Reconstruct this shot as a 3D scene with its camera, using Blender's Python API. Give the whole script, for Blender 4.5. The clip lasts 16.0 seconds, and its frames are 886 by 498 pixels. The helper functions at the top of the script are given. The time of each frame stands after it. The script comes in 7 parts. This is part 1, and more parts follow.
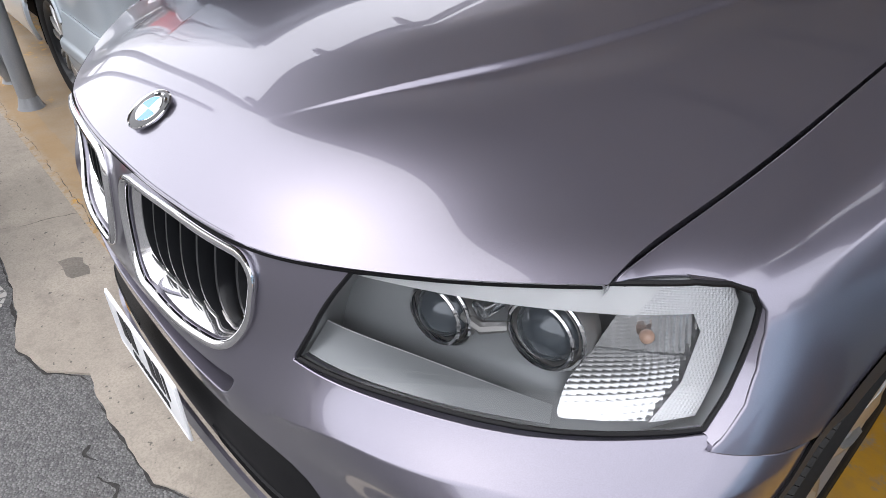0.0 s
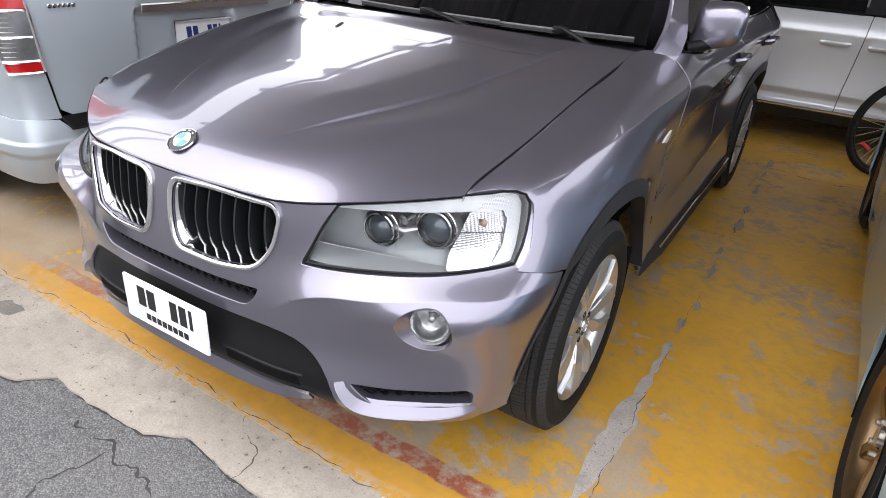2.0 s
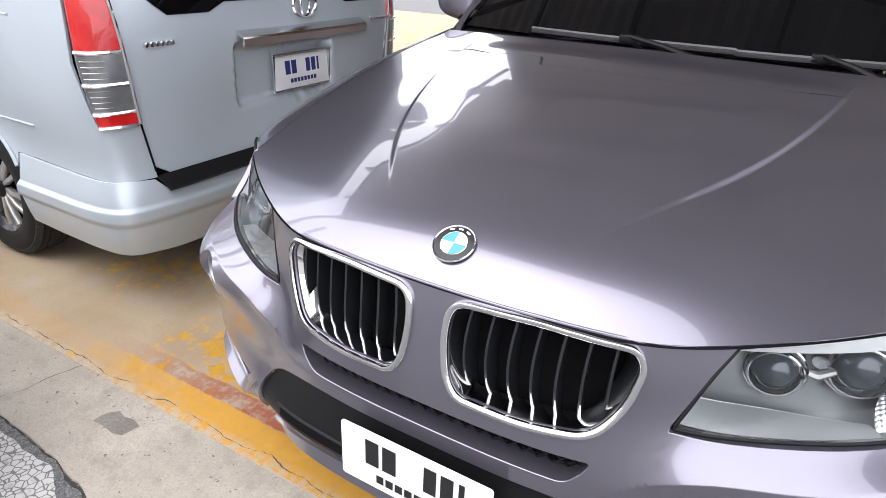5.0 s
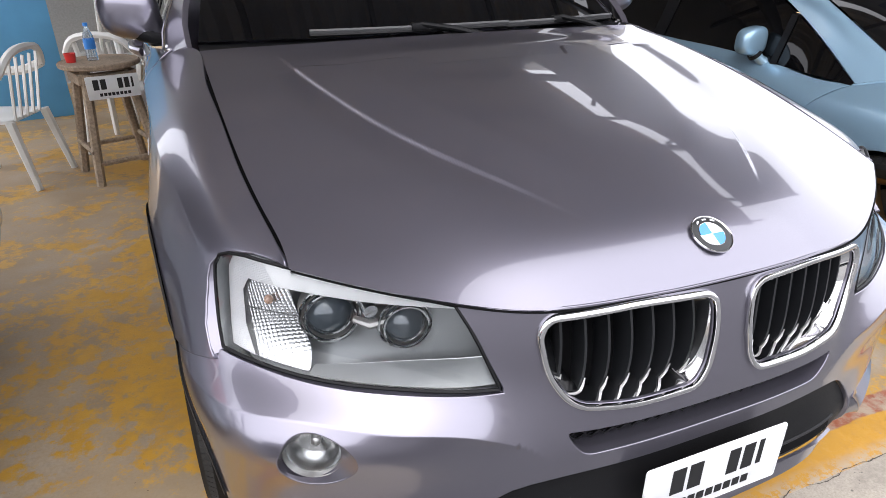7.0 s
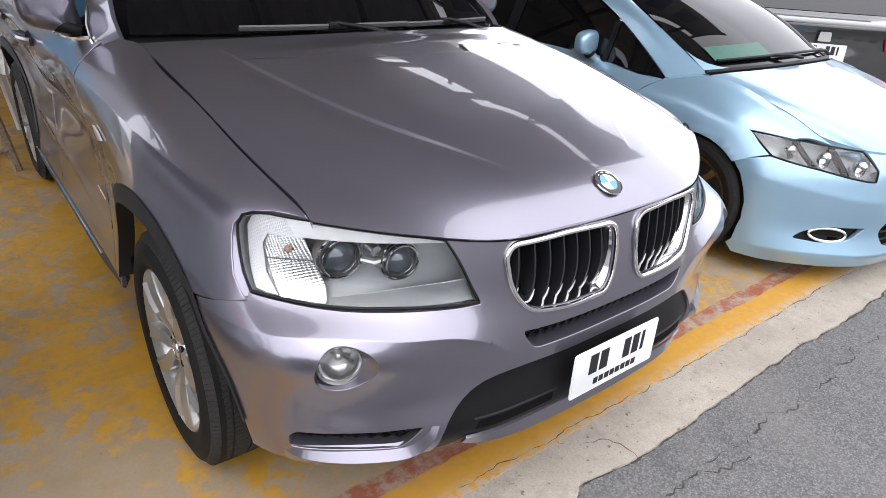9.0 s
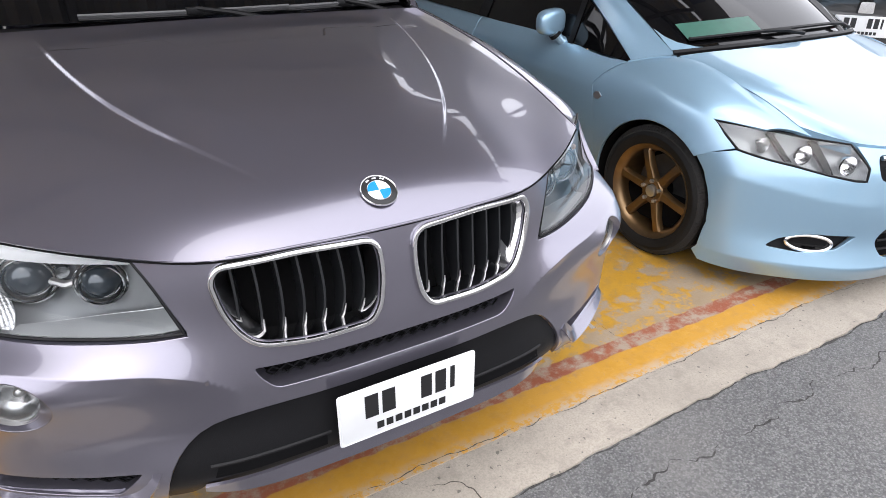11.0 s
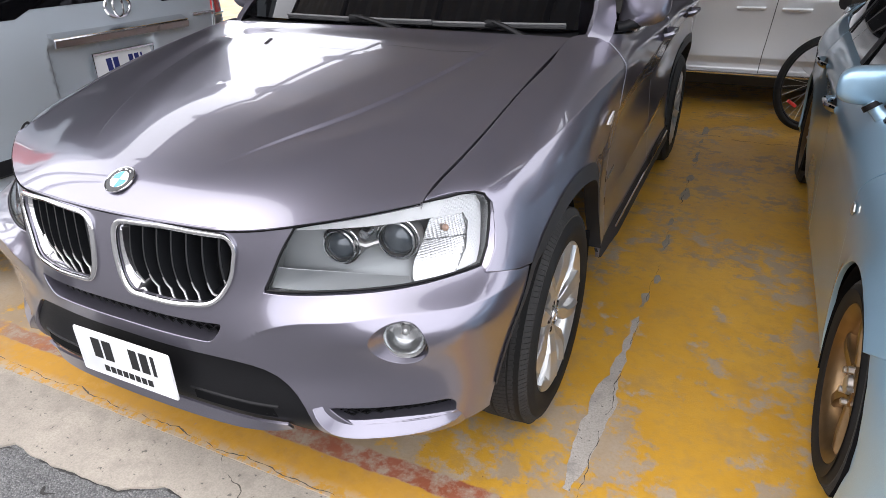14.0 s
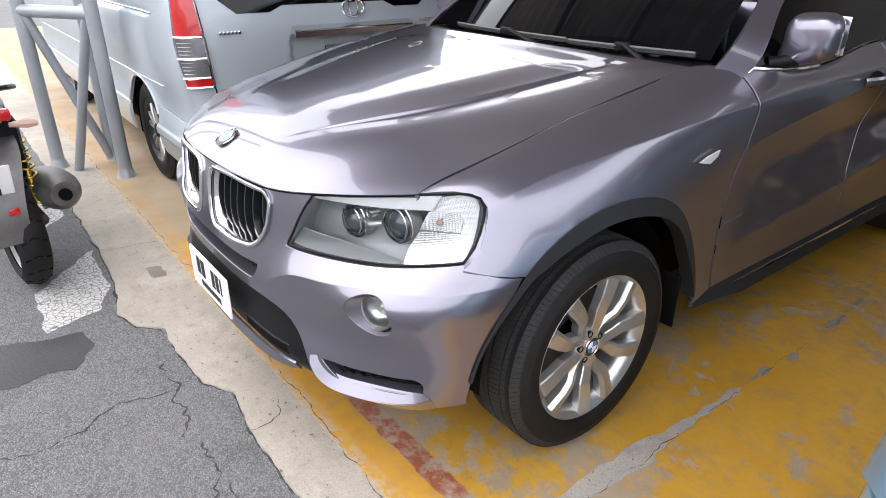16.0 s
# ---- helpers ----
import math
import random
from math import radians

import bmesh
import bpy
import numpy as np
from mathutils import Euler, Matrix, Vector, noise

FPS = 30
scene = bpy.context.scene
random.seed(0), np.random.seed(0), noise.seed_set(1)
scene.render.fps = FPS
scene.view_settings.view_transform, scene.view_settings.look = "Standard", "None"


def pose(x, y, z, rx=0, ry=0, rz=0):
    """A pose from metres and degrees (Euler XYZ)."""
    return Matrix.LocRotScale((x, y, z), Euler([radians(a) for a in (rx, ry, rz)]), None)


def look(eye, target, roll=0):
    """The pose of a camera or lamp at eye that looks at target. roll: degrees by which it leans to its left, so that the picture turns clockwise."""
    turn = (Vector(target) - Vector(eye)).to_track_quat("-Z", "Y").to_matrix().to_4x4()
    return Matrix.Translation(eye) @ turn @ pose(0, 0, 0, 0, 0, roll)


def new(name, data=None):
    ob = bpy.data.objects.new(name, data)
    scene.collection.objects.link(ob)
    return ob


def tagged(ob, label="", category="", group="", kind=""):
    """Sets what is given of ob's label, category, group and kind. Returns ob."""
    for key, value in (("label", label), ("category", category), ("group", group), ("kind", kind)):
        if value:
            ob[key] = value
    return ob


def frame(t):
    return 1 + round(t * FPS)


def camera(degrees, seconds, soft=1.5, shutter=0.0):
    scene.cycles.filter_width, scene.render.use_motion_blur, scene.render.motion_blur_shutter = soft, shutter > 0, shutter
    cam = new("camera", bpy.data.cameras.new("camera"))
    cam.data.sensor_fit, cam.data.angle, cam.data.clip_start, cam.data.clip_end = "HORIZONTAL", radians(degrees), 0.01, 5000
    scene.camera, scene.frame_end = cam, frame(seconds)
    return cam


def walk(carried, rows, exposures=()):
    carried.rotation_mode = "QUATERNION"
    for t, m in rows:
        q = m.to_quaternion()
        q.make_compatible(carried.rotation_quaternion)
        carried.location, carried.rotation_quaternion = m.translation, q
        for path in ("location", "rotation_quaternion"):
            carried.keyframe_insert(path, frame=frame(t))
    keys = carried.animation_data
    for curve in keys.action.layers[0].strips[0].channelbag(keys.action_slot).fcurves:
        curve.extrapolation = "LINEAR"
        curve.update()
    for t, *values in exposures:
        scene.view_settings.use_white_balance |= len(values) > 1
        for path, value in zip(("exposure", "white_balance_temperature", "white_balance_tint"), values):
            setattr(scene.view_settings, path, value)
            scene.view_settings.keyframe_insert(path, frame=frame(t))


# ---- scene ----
cam = camera(69.9, 16.0, soft=0.7)
PATH = [
    (0, (1.008, -0.159, 1.337), (-0.214, 0.939, 0.198), 1.0),
    (0.5, (1.198, -0.341, 1.392), (0.102, 0.909, 0.28), 3.8),
    (1, (1.338, -0.562, 1.425), (0.288, 0.763, 0.357), 3.7),
    (1.5, (1.35, -0.804, 1.464), (0.342, 0.594, 0.448), 4.2),
    (2, (1.391, -0.878, 1.475), (0.487, 0.66, 0.572), 4.1),
    (2.5, (1.404, -0.874, 1.475), (0.521, 0.702, 0.618), 3.6),
    (3, (1.417, -0.809, 1.469), (0.536, 0.771, 0.617), 3.3),
    (3.5, (1.427, -0.681, 1.474), (0.536, 0.894, 0.623), 2.9),
    (4, (1.226, -0.728, 1.45), (0.318, 0.839, 0.602), 2.7),
    (4.5, (0.88, -0.802, 1.44), (-0.024, 0.763, 0.584), 2.6),
    (4.7, (0.721, -0.799, 1.411), (-0.175, 0.773, 0.559), 2.4),
    (5, (0.501, -0.78, 1.429), (-0.403, 0.778, 0.561), 2.4),
    (5.2, (0.345, -0.783, 1.423), (-0.535, 0.784, 0.544), 2.2),
    (7.3, (-0.991, -0.633, 1.426), (-0.118, 0.94, 0.552), 0.3),
    (7.5, (-1.076, -0.625, 1.434), (-0.123, 0.891, 0.544), 1.2),
    (8, (-1.299, -0.665, 1.469), (-0.189, 0.751, 0.596), 3.0),
    (8.2, (-1.369, -0.686, 1.481), (-0.237, 0.713, 0.607), 3.3),
    (10.3, (-0.905, -0.973, 1.472), (0.179, 0.447, 0.573), 2.2),
    (10.5, (-0.828, -0.961, 1.473), (0.225, 0.478, 0.567), 1.7),
    (11, (-0.512, -1.016, 1.448), (0.388, 0.515, 0.529), 0.4),
    (11.5, (-0.18, -1.043, 1.445), (0.5, 0.589, 0.51), 0.0),
    (12, (0.179, -0.986, 1.465), (0.644, 0.712, 0.516), -0.9),
    (12.5, (0.539, -1.037, 1.478), (0.636, 0.726, 0.539), -1.8),
    (13, (0.816, -0.989, 1.467), (0.641, 0.778, 0.547), -2.1),
    (13.5, (1.064, -0.9, 1.472), (0.646, 0.832, 0.564), -1.9),
    (14, (1.354, -0.862, 1.481), (0.578, 0.745, 0.579), -1.1),
    (14.2, (1.426, -0.84, 1.482), (0.543, 0.717, 0.59), -1.0),
    (14.5, (1.527, -0.723, 1.472), (0.517, 0.758, 0.586), -1.4),
    (15, (1.697, -0.625, 1.48), (0.472, 0.688, 0.599), -0.6),
    (15.5, (1.883, -0.548, 1.479), (0.518, 0.628, 0.611), -0.1),
    (16, (1.946, -0.533, 1.475), (0.519, 0.578, 0.621), 0.4),
]
EXPOSURES = [(0, 1.02), (0.5, 1.26), (1.5, 1.42), (3.0, 1.4), (4.0, 1.43), (5.0, 1.5), (7.5, 1.28), (10.5, 1.27), (12.5, 1.35), (14, 1.4), (16, 1.4)]
walk(cam, [(t, look(eye, target, roll)) for t, eye, target, roll in PATH], EXPOSURES)


# ---- sky, sun ----
world = bpy.data.worlds.new("world")
scene.world = world
world.use_nodes = True
wt = world.node_tree
sky = wt.nodes.new("ShaderNodeTexSky")
sky.sky_type, sky.sun_disc = "NISHITA", False
sky.sun_elevation, sky.sun_rotation = radians(63), radians(215)
sky.air_density, sky.dust_density, sky.ozone_density = 1.0, 6.0, 1.0
wt.nodes["Background"].inputs["Strength"].default_value = 0.15
soften = wt.nodes.new("ShaderNodeHueSaturation")
soften.inputs["Saturation"].default_value = 0.5
wt.links.new(sky.outputs[0], soften.inputs["Color"])
cloud = wt.nodes.new("ShaderNodeMix")
cloud.data_type = "RGBA"
cloud.inputs["Factor"].default_value = 0.8
cloud.inputs["B"].default_value = (7.65, 7.7, 8.35, 1)
wt.links.new(soften.outputs[0], cloud.inputs["A"])
wt.links.new(cloud.outputs["Result"], wt.nodes["Background"].inputs["Color"])
sun = new("sun", bpy.data.lights.new("sun", "SUN"))
sun.data.energy, sun.data.angle, sun.data.color = 0.5, radians(150), (1.0, 0.985, 0.97)
sun.matrix_world = look((-1.72, -2.46, 5.9), (0, 0, 0))
ROOF_X0, ROOF_X1, ROOF_Y0 = -4.1, 4.2, 0.35


# ---- tools ----
def nat(ts, vals):
    """Natural cubic spline: knots ts, values (n, ...). Returns a function of an array of parameters."""
    ts, vals = np.array(ts, float), np.array(vals, float)
    n, h = len(ts), np.diff(ts)
    flat = vals.reshape(n, -1)
    A, B = np.eye(n), np.zeros_like(flat)
    for i in range(1, n - 1):
        A[i, i - 1:i + 2] = h[i - 1], 2 * (h[i - 1] + h[i]), h[i]
        B[i] = 6 * ((flat[i + 1] - flat[i]) / h[i] - (flat[i] - flat[i - 1]) / h[i - 1])
    M = np.linalg.solve(A, B)

    def at(t):
        t = np.atleast_1d(np.asarray(t, float))
        i = np.clip(np.searchsorted(ts, t) - 1, 0, n - 2)
        a, b, k = (ts[i + 1] - t)[:, None], (t - ts[i])[:, None], h[i][:, None]
        r = (M[i] * a ** 3 + M[i + 1] * b ** 3) / (6 * k) + (flat[i] / k - M[i] * k / 6) * a + (flat[i + 1] / k - M[i + 1] * k / 6) * b
        return r.reshape(len(t), *vals.shape[1:])
    return at


class Net:
    """A smooth surface through a net of knots: rows at parameters vs, columns at us."""

    def __init__(self, us, vs, knots):
        self.us, self.vs = us, vs
        self.cols = nat(vs, np.array(knots, float))
        self.basis = nat(us, np.eye(len(us)))

    def __call__(self, u, v):
        u, v = np.atleast_1d(np.asarray(u, float)), np.atleast_1d(np.asarray(v, float))
        rows = self.cols(v)
        w = self.basis(u)
        return np.einsum("ij,ijk->ik", w, rows)


def smooth(a, b, x):
    t = np.clip((np.asarray(x, float) - a) / (b - a), 0, 1)
    return t * t * (3 - 2 * t)


def bump(x, c, w):
    return np.exp(-((np.asarray(x, float) - c) / w) ** 2)


def resample(pts, step, closed=True):
    """A polyline cut into steps; its corners stay."""
    out, n = [], len(pts)
    for i in range(n if closed else n - 1):
        a, b = np.array(pts[i], float), np.array(pts[(i + 1) % n], float)
        m = max(1, int(np.ceil(np.linalg.norm(b - a) / step)))
        out += [tuple(a + (b - a) * j / m) for j in range(m)]
    return out if closed else out + [tuple(pts[-1])]


def rounded(pts, radii, n=6):
    """A closed polygon with rounded corners; radii: one for all or one each."""
    out, k = [], len(pts)
    for i in range(k):
        p, q, r = (np.array(pts[(i + d) % k], float) for d in (-1, 0, 1))
        rad = radii if np.isscalar(radii) else radii[i]
        if rad <= 0:
            out.append(tuple(q))
            continue
        a, b = (p - q), (r - q)
        la, lb = np.linalg.norm(a), np.linalg.norm(b)
        d = min(rad, la * 0.48, lb * 0.48)
        s, e = q + a / la * d, q + b / lb * d
        for j in range(n + 1):
            t = j / n
            out.append(tuple((1 - t) ** 2 * s + 2 * t * (1 - t) * q + t * t * e))
    return out


def curve_pts(pts, n=24, closed=False):
    """A smooth line through a few points."""
    P = np.array(pts, float)
    if closed:
        P = np.vstack([P[-2:], P, P[:3]])
    d = np.r_[0, np.cumsum(np.linalg.norm(np.diff(P, axis=0), axis=1))]
    f = nat(d, P)
    if closed:
        return [tuple(p) for p in f(np.linspace(d[2], d[-3], n, endpoint=False))]
    return [tuple(p) for p in f(np.linspace(0, d[-1], n))]


def inside(poly, P):
    poly, P = np.array(poly), np.atleast_2d(P)
    x, y, c = P[:, 0], P[:, 1], np.zeros(len(P), bool)
    for (x1, y1), (x2, y2) in zip(poly, np.roll(poly, -1, axis=0)):
        if y1 != y2:
            c ^= ((y1 > y) != (y2 > y)) & (x < (x2 - x1) * (y - y1) / (y2 - y1) + x1)
    return c


def near(poly, P, d):
    """Which points lie closer than d to the outline."""
    poly, r = np.array(poly), np.zeros(len(P), bool)
    for a, b in zip(poly, np.roll(poly, -1, axis=0)):
        ab = b - a
        t = np.clip(((P - a) @ ab) / max(ab @ ab, 1e-12), 0, 1)
        r |= np.linalg.norm(P - (a + t[:, None] * ab), axis=1) < d
    return r


def link(name, verts, faces, mat, parent=None, label="", normals=None, flat=False):
    me = bpy.data.meshes.new(name)
    me.from_pydata([tuple(map(float, v)) for v in verts], [], [tuple(map(int, f)) for f in faces])
    me.materials.append(mat)
    if not flat:
        me.polygons.foreach_set("use_smooth", [True] * len(me.polygons))
    if normals is not None:
        me.normals_split_custom_set_from_vertices([tuple(map(float, v)) for v in normals])
    ob = new(name, me)
    ob.parent = parent
    if label:
        tagged(ob, label)
    return ob


def part(name, bm, mat, parent=None, label="", flat=False, crease=40):
    """Links a bmesh as one mesh object under a thing or under a part."""
    me = bpy.data.meshes.new(name)
    bmesh.ops.recalc_face_normals(bm, faces=bm.faces)
    bm.normal_update()
    for f in bm.faces:
        f.smooth = not flat
    for e in bm.edges:
        if len(e.link_faces) == 2 and e.calc_face_angle(0) > radians(crease):
            e.smooth = False
    bm.to_mesh(me)
    bm.free()
    me.materials.append(mat)
    ob = new(name, me)
    ob.parent = parent
    if label:
        tagged(ob, label)
    return ob


def thing(name, label, category, group="", kind="", at=None):
    ob = new(name)
    ob.empty_display_size = 0.1
    if at is not None:
        ob.matrix_basis = at
    return tagged(ob, label, category, group, kind)


def normals_of(surf, P, sign=1):
    e = 2e-4
    a, b = P[:, 0], P[:, 1]
    du = surf(a + e, b) - surf(a - e, b)
    dv = surf(a, b + e) - surf(a, b - e)
    n = np.cross(du, dv) * sign
    return n / np.maximum(np.linalg.norm(n, axis=1)[:, None], 1e-12)


def sheet(outline, holes, surf, step, sign=1, lip=0.012, scale=(1, 1), mirror=False, lines=()):
    """A panel: the part of a surface inside an outline, with holes, its rim turned in by lip. Returns verts, faces, normals."""
    from mathutils.geometry import delaunay_2d_cdt
    sc = np.array(scale, float)
    loops = [resample([tuple(np.array(p) * sc) for p in o], step) for o in [outline, *holes]]
    lo, hi = np.min(loops[0], axis=0), np.max(loops[0], axis=0)
    gx, gy = np.arange(lo[0] + step / 2, hi[0], step), np.arange(lo[1] + step / 2, hi[1], step)
    G = np.array([(x + (step / 2 if j % 2 else 0), y) for j, y in enumerate(gy) for x in gx]).reshape(-1, 2)
    ok = inside(loops[0], G)
    for h in loops[1:]:
        ok &= ~inside(h, G)
    for h in loops:
        ok &= ~near(h, G, step * 0.55)
    pts, edges, rims = [], [], []
    for l in loops:
        k = len(pts)
        pts += l
        edges += [(k + i, k + (i + 1) % len(l)) for i in range(len(l))]
    for l in lines:
        L = np.array(l)
        d = np.hypot(G[:, None, 0] - L[None, :, 0], G[:, None, 1] - L[None, :, 1]).min(axis=1)
        ok &= d > step * 0.6
        k = len(pts)
        pts += [tuple(p) for p in l]
        edges += [(k + i, k + i + 1) for i in range(len(l) - 1)]
    pts += [tuple(p) for p in G[ok]]
    vo, eo, fo, ov, oe, of = delaunay_2d_cdt([Vector(p) for p in pts], edges, [], 0, 1e-7)
    P = np.array([tuple(v) for v in vo])
    T = np.array([f for f in fo if len(f) == 3])
    c = P[T].mean(axis=1)
    keep = inside(loops[0], c)
    for h in loops[1:]:
        keep &= ~inside(h, c)
    T = T[keep]
    U = P / sc
    V, N = surf(U[:, 0], U[:, 1]), normals_of(surf, U, sign)
    a, b, d = V[T[:, 0]], V[T[:, 1]], V[T[:, 2]]
    flip = np.einsum("ij,ij->i", np.cross(b - a, d - a), N[T].mean(axis=1)) < 0
    T[flip] = T[flip][:, ::-1]
    faces = [tuple(t) for t in T]
    verts, norms = list(V), list(N)
    if lip:
        seen = {}
        for t in faces:
            for i in range(3):
                e = (t[i], t[(i + 1) % 3])
                seen[e] = 1
        border = [e for e in seen if (e[1], e[0]) not in seen]
        side = {}
        for i, j in border:
            d = V[j] - V[i]
            o = np.cross(d, N[i] + N[j])
            o /= max(np.linalg.norm(o), 1e-9)
            side[i], side[j] = side.get(i, 0) + o, side.get(j, 0) + o
        idx = {}
        for i, o in side.items():
            o = o / max(np.linalg.norm(o), 1e-9)
            idx[i] = len(verts)
            r = min(0.0025, lip / 3)
            verts += [V[i], V[i] + o * r * 0.7 - N[i] * r * 0.3, V[i] + o * r - N[i] * r, V[i] + o * r - N[i] * lip]
            norms += [N[i], (N[i] + o) / np.linalg.norm(N[i] + o), o, o]
        for i, j in border:
            p, q = idx[i], idx[j]
            for k in range(3):
                faces.append((q + k, p + k, p + k + 1, q + k + 1))
    V, N = np.array(verts), np.array(norms)
    return V, faces, N


def mirrored(V, faces, N):
    m = np.array([-1, 1, 1])
    return V * m, [tuple(reversed(f)) for f in faces], N * m


def grid_sheet(surf, us, vs, sign=1):
    """A structured sheet over parameters us, vs."""
    U, W = np.meshgrid(us, vs)
    P = np.c_[U.ravel(), W.ravel()]
    V, N = surf(P[:, 0], P[:, 1]), normals_of(surf, P, sign)
    n, m = len(us), len(vs)
    faces = []
    for j in range(m - 1):
        for i in range(n - 1):
            q = (j * n + i, j * n + i + 1, (j + 1) * n + i + 1, (j + 1) * n + i)
            faces.append(q if sign > 0 else q[::-1])
    return V, faces, N


def tube(path, r, n=8, closed=False, flat=1.0, cap=True):
    """A round bar along a line, as a bmesh. r: radius or one each."""
    P = [Vector(p) for p in path]
    m = len(P)
    bm, rings, up = bmesh.new(), [], None
    for i, p in enumerate(P):
        a = P[(i - 1) % m] if closed or i else P[i]
        b = P[(i + 1) % m] if closed or i < m - 1 else P[i]
        d = (b - a).normalized()
        if up is None:
            up = d.orthogonal().normalized()
        up = (up - up.dot(d) * d).normalized()
        w = d.cross(up)
        rad = r if np.isscalar(r) else r[i]
        rings.append([bm.verts.new(p + up * rad * math.cos(2 * math.pi * k / n) + w * rad * flat * math.sin(2 * math.pi * k / n)) for k in range(n)])
    for i in range(m if closed else m - 1):
        A, B = rings[i], rings[(i + 1) % m]
        for k in range(n):
            bm.faces.new((A[k], A[(k + 1) % n], B[(k + 1) % n], B[k]))
    if cap and not closed:
        bm.faces.new(rings[0][::-1])
        bm.faces.new(rings[-1])
    return bm


def strip(A, B, depth=0.0):
    """A band between two lines of equally many points, as a bmesh, thickened by depth along its normal."""
    bm = bmesh.new()
    va, vb = [bm.verts.new(p) for p in A], [bm.verts.new(p) for p in B]
    for i in range(len(A) - 1):
        bm.faces.new((va[i], va[i + 1], vb[i + 1], vb[i]))
    if depth:
        bm.normal_update()
        bmesh.ops.solidify(bm, geom=bm.faces[:], thickness=depth)
    return bm


def lathe(profile, n=64, axis="x"):
    """Turns a profile of (along, radius) round an axis, as a bmesh."""
    bm, rings = bmesh.new(), []
    for a, r in profile:
        ring = []
        for k in range(n):
            t = 2 * math.pi * k / n
            c, s = r * math.cos(t), r * math.sin(t)
            ring.append(bm.verts.new((a, c, s) if axis == "x" else (c, a, s) if axis == "y" else (c, s, a)))
        rings.append(ring)
    for A, B in zip(rings, rings[1:]):
        for k in range(n):
            bm.faces.new((A[k], A[(k + 1) % n], B[(k + 1) % n], B[k]))
    return bm


def box(x0, x1, y0, y1, z0, z1, bevel=0.0, seg=2):
    bm = bmesh.new()
    bmesh.ops.create_cube(bm, size=1, matrix=Matrix.Translation(((x0 + x1) / 2, (y0 + y1) / 2, (z0 + z1) / 2)) @ Matrix.Diagonal((x1 - x0, y1 - y0, z1 - z0, 1)))
    if bevel:
        bmesh.ops.bevel(bm, geom=bm.edges[:], offset=bevel, segments=seg, affect="EDGES", profile=0.5)
    return bm


def prism(poly, depth, m=Matrix(), bevel=0.0):
    """A flat polygon (x, y) made depth thick along z, moved by m."""
    bm = bmesh.new()
    a = [bm.verts.new((x, y, 0)) for x, y in poly]
    f = bm.faces.new(a)
    r = bmesh.ops.extrude_face_region(bm, geom=[f])
    bmesh.ops.translate(bm, verts=[v for v in r["geom"] if isinstance(v, bmesh.types.BMVert)], vec=(0, 0, depth))
    bmesh.ops.recalc_face_normals(bm, faces=bm.faces)
    if bevel:
        es = [e for e in bm.edges if abs(e.verts[0].co.z - depth) < 1e-6 and abs(e.verts[1].co.z - depth) < 1e-6]
        bmesh.ops.bevel(bm, geom=es, offset=bevel, segments=2, affect="EDGES", profile=0.5)
    bmesh.ops.transform(bm, matrix=m, verts=bm.verts[:])
    return bm


def merge(*bms):
    out = bmesh.new()
    for b in bms:
        me = bpy.data.meshes.new("tmp")
        b.to_mesh(me)
        b.free()
        out.from_mesh(me)
        bpy.data.meshes.remove(me)
    return out


def moved(bm, m):
    bmesh.ops.transform(bm, matrix=m, verts=bm.verts[:])
    return bm


